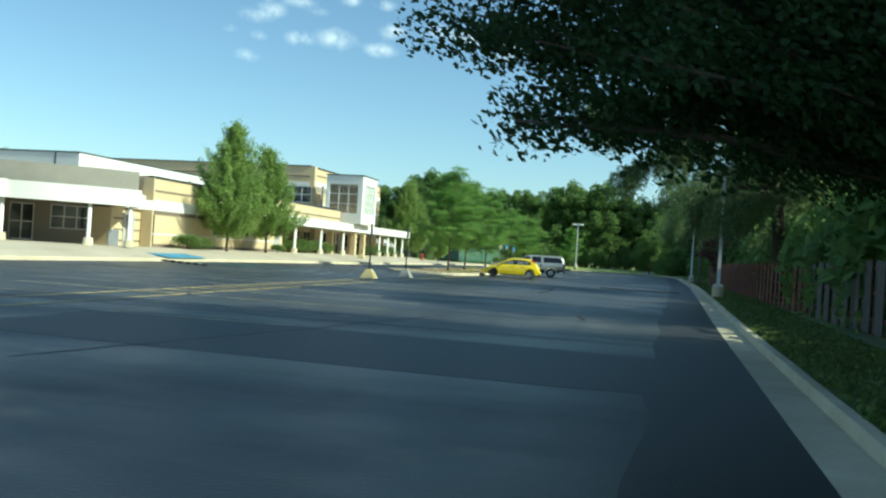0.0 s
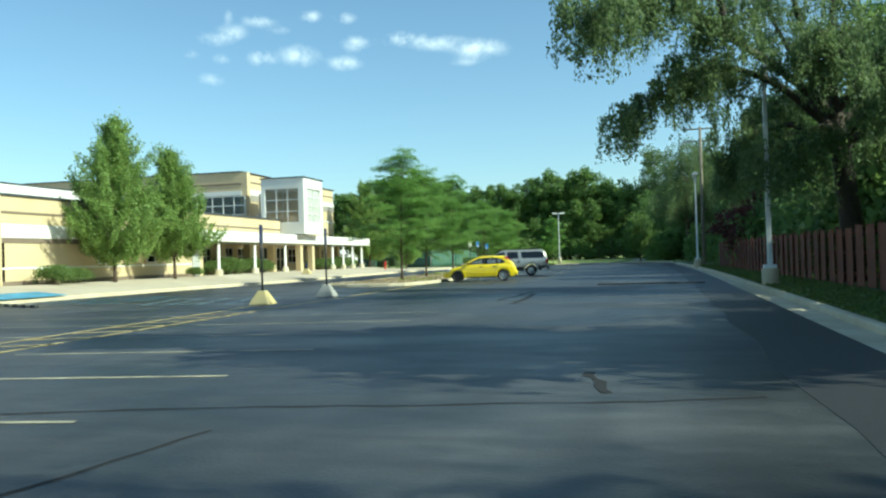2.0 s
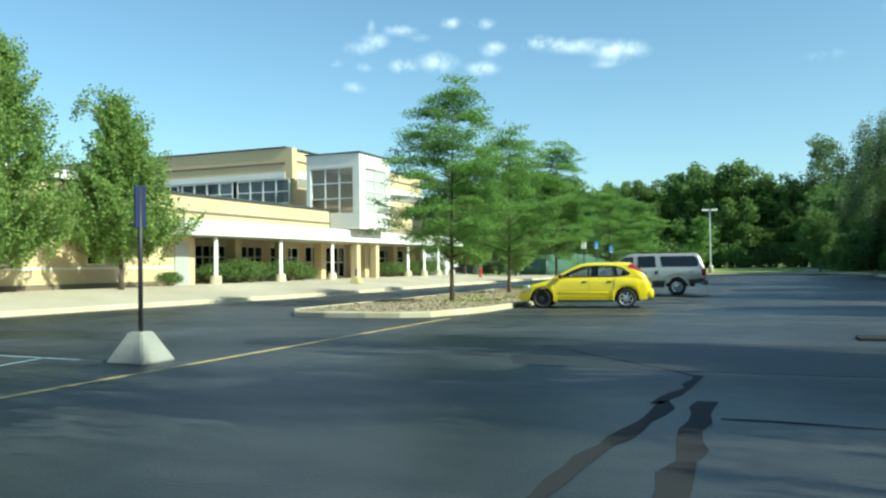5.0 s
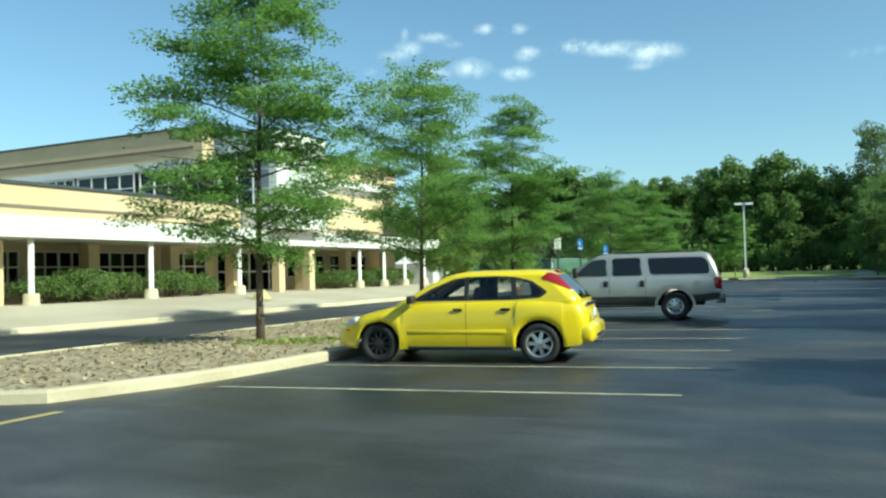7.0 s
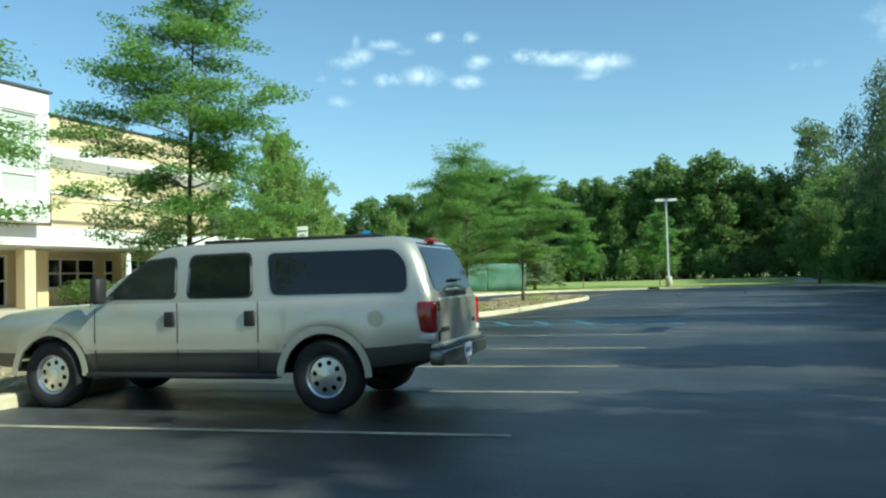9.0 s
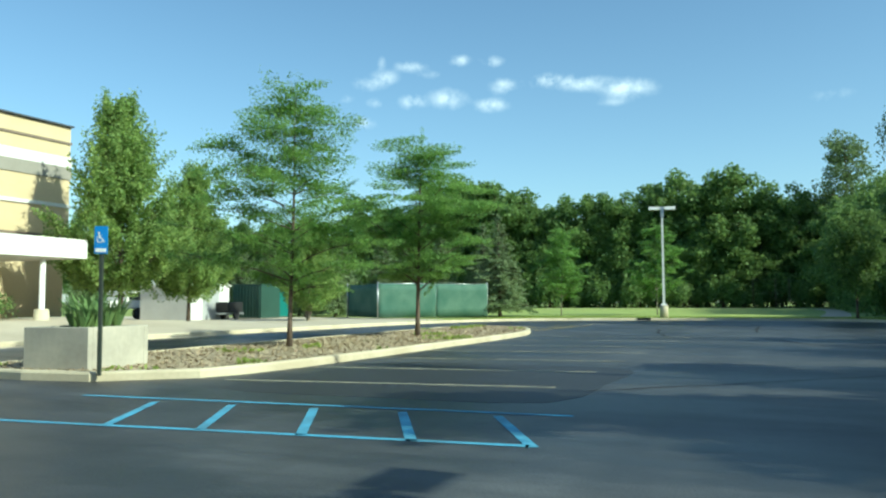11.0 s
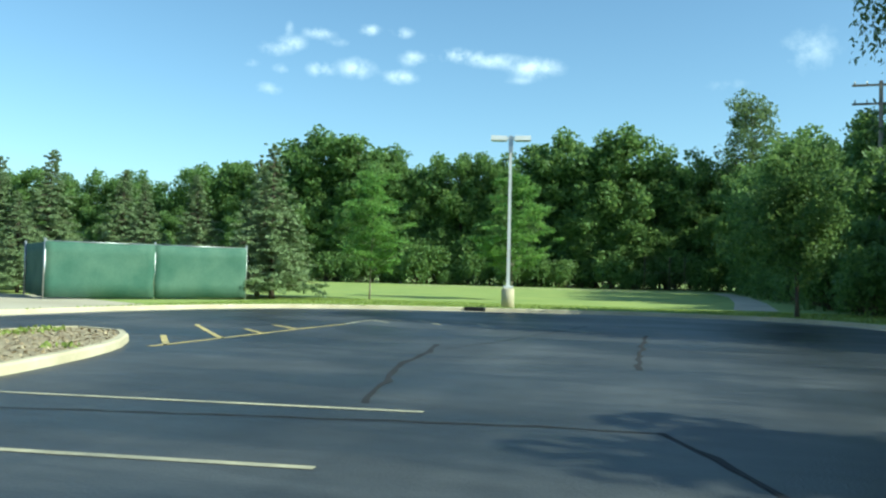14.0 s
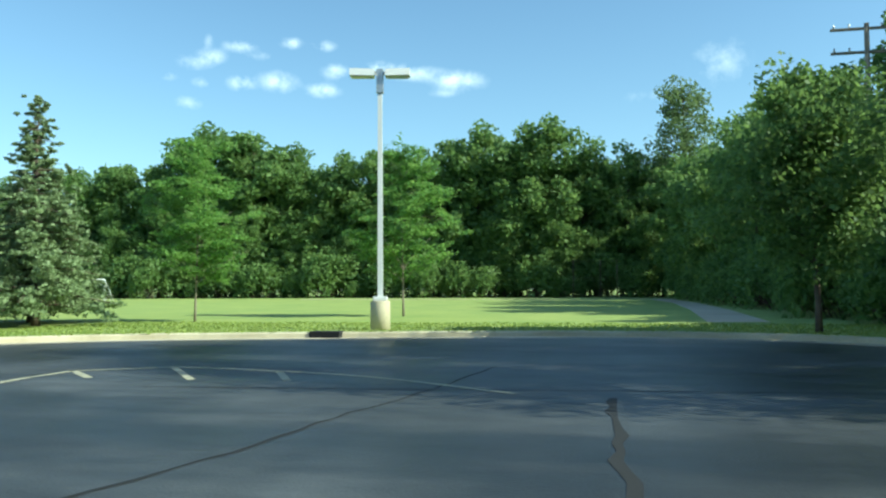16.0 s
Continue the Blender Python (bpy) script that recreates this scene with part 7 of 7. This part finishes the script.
for k in range(4):
    bm.faces.new((lo[k], lo[(k + 1) % 4], hi[(k + 1) % 4], hi[k]))
tagged(link_mesh("ramp_panel", bm, M_PAINT_B), "blue painted ramp panel on the pavement", "ramp", kind="structure")
# dark strip laid along the kerb for the shadow of the hedge behind
east_in = [p for p in east_line if -75 < p[1] < 72]
patch = [(p[0] - 0.02, p[1]) for p in east_in] + [(p[0] - 1.9 + 0.12 * math.sin(p[1]), p[1]) for p in east_in[::-1]]
tagged(link_mesh("asphalt_patch", slab(patch, -0.02, 0.004), M_ASPHALT_DARK), "dark asphalt strip along the kerb with hedge shade in its colour", "asphalt", kind="structure")
for k, (x0, x1, y0, y1) in enumerate(((-8.3, -3.2, 42.4, 48.0), (-4.0, 2.4, 0.2, 3.6), (-20.0, -15.5, 18.0, 30.0), (-6.0, 4.0, -34.0, -30.4))):
    pts = rounded([(x0, y0), ((x0 + x1) / 2, y0 - 0.2), (x1, y0 + 0.1), (x1 + 0.2, (y0 + y1) / 2), (x1, y1), ((x0 + x1) / 2, y1 + 0.15), (x0, y1), (x0 - 0.15, (y0 + y1) / 2)], 0.8, True)
    tagged(link_mesh("asphalt_patch", slab(pts, -0.02, 0.003), M_ASPHALT_DARK), "darker sealed patch in the asphalt", "asphalt", kind="structure")


def crack(seed, a, b, w=0.05, wander=0.22, z=0.005):
    """A tar-filled crack that wanders from a to b."""
    r = random.Random(seed)
    a, b = Vector(a), Vector(b)
    n = max(6, int((b - a).length / 0.35))
    d = (b - a).normalized()
    nn = Vector((-d.y, d.x))
    bm, off, prev = bmesh.new(), 0.0, None
    for k in range(n + 1):
        off += r.uniform(-1, 1) * wander * 0.3
        off *= 0.93
        p = a + (b - a) * k / n + nn * off
        ww = 0.5 * w * r.uniform(0.5, 1.4)
        q = (bm.verts.new((p.x + nn.x * ww, p.y + nn.y * ww, z)), bm.verts.new((p.x - nn.x * ww, p.y - nn.y * ww, z)))
        if prev:
            bm.faces.new((prev[0], prev[1], q[1], q[0]))
        prev = q
    for f in bm.faces:
        if f.normal.z < 0:
            f.normal_flip()
    return tagged(link_mesh("crack", bm, M_TAR), "tar-filled crack in the asphalt", "crack", "asphalt cracks", "structure")


for k, (a, b, w) in enumerate((((-13, -26.4), (3.4, -23.2), 0.04), ((-1.6, -2.4), (-1.7, -6.4), 0.15), ((-1.14, -2.3), (-1.0, -8.2), 0.2), ((-3.7, 2.0), (-1.5, -0.4), 0.09), ((-1.5, -0.4), (-1.62, -2.6), 0.12), ((-1.0, -3.25), (1.6, -3.3), 0.05), ((1.7, -21.6), (1.95, -23.0), 0.10), ((-12, -16), (-2, -12.5), 0.04), ((-20, -30.2), (4, -28.2), 0.06), ((-3.4, -36), (-1.0, -25), 0.04), ((-4.35, 62.1), (-5.25, 65.8), 0.11), ((-5.25, 65.8), (-5.8, 70.0), 0.13), ((-1.6, 67.0), (-1.85, 75.4), 0.10), ((-1.1, 61.6), (0.5, 57.6), 0.08), ((-8.0, 60.2), (-1.2, 61.5), 0.05), ((-3, 44), (6, 52), 0.05), ((-8, 75.5), (4.5, 76.5), 0.04), ((-5.5, 69), (-3.6, 79), 0.04), ((-17.5, 15), (-17.0, 60), 0.04))):
    crack(100 + k, a, b, w)
tagged(link_mesh("speed_bump", boxed(0.7, 5.2, 4.9, 5.5, -0.02, 0.05, 0.03), M_TAR), "low dark asphalt speed bump across the lane", "speed bump", kind="structure")


# ---- loose small pieces: wood chips, grass, fallen leaves ----


def inside(poly, x, y):
    hit, n = False, len(poly)
    for i in range(n):
        (ax, ay), (bx, by) = poly[i], poly[i - 1]
        if (ay > y) != (by > y) and x < (bx - ax) * (y - ay) / (by - ay) + ax:
            hit = not hit
    return hit


def scatter(name, poly, count, size, mat, label, category, z=0.135, seed=1, flat=0.75, lift=0.02, tufts=None):
    """Loose pieces strewn over an outline, as one heap of stuff."""
    rng = np.random.default_rng(seed)
    xs, ys = [p[0] for p in poly], [p[1] for p in poly]
    pts = []
    while len(pts) < count:
        x, y = rng.uniform(min(xs), max(xs)), rng.uniform(min(ys), max(ys))
        if tufts is not None and noise.noise((x * 0.55, y * 0.55, seed)) < tufts:
            continue
        if inside(poly, x, y):
            pts.append((x, y, z + rng.random() * lift))
    me = leaf_mesh(name, mat, np.array(pts), size * (0.5 + rng.random(count)), rng, flat=flat)
    return tagged(new(name, me), label, category, kind="stuff")


scatter("wood_chips", bed_s, 16000, 0.09, M_CHIP, "loose pale wood chips on the island bed", "mulch", seed=3)
scatter("wood_chips", bed_n, 16000, 0.09, M_CHIP, "loose pale wood chips on the second island bed", "mulch", seed=4)
scatter("weeds", bed_s, 700, 0.11, M_BLADE, "scattered low weeds in the island bed", "weeds", seed=5, flat=0.1, lift=0.08, tufts=0.40)
scatter("weeds", bed_n, 900, 0.11, M_BLADE, "scattered low weeds in the second island bed", "weeds", seed=6, flat=0.1, lift=0.08, tufts=0.36)
verge = [(p[0] + 0.2, p[1]) for p in east_line if -45 < p[1] < 45] + [(p[0] + 2.3, p[1]) for p in east_line[::-1] if -45 < p[1] < 45]
scatter("grass_blades", verge, 42000, 0.11, M_BLADE_SHADE, "short green grass blades on the verge beside the kerb", "grass", seed=7, flat=0.0, lift=0.04)
edge = north_line[2:] + [(7.0, 92), (-19, 92)]
scatter("grass_blades", edge, 20000, 0.065, M_BLADE, "short green grass blades along the end kerb", "grass", seed=8, flat=0.0, lift=0.04)
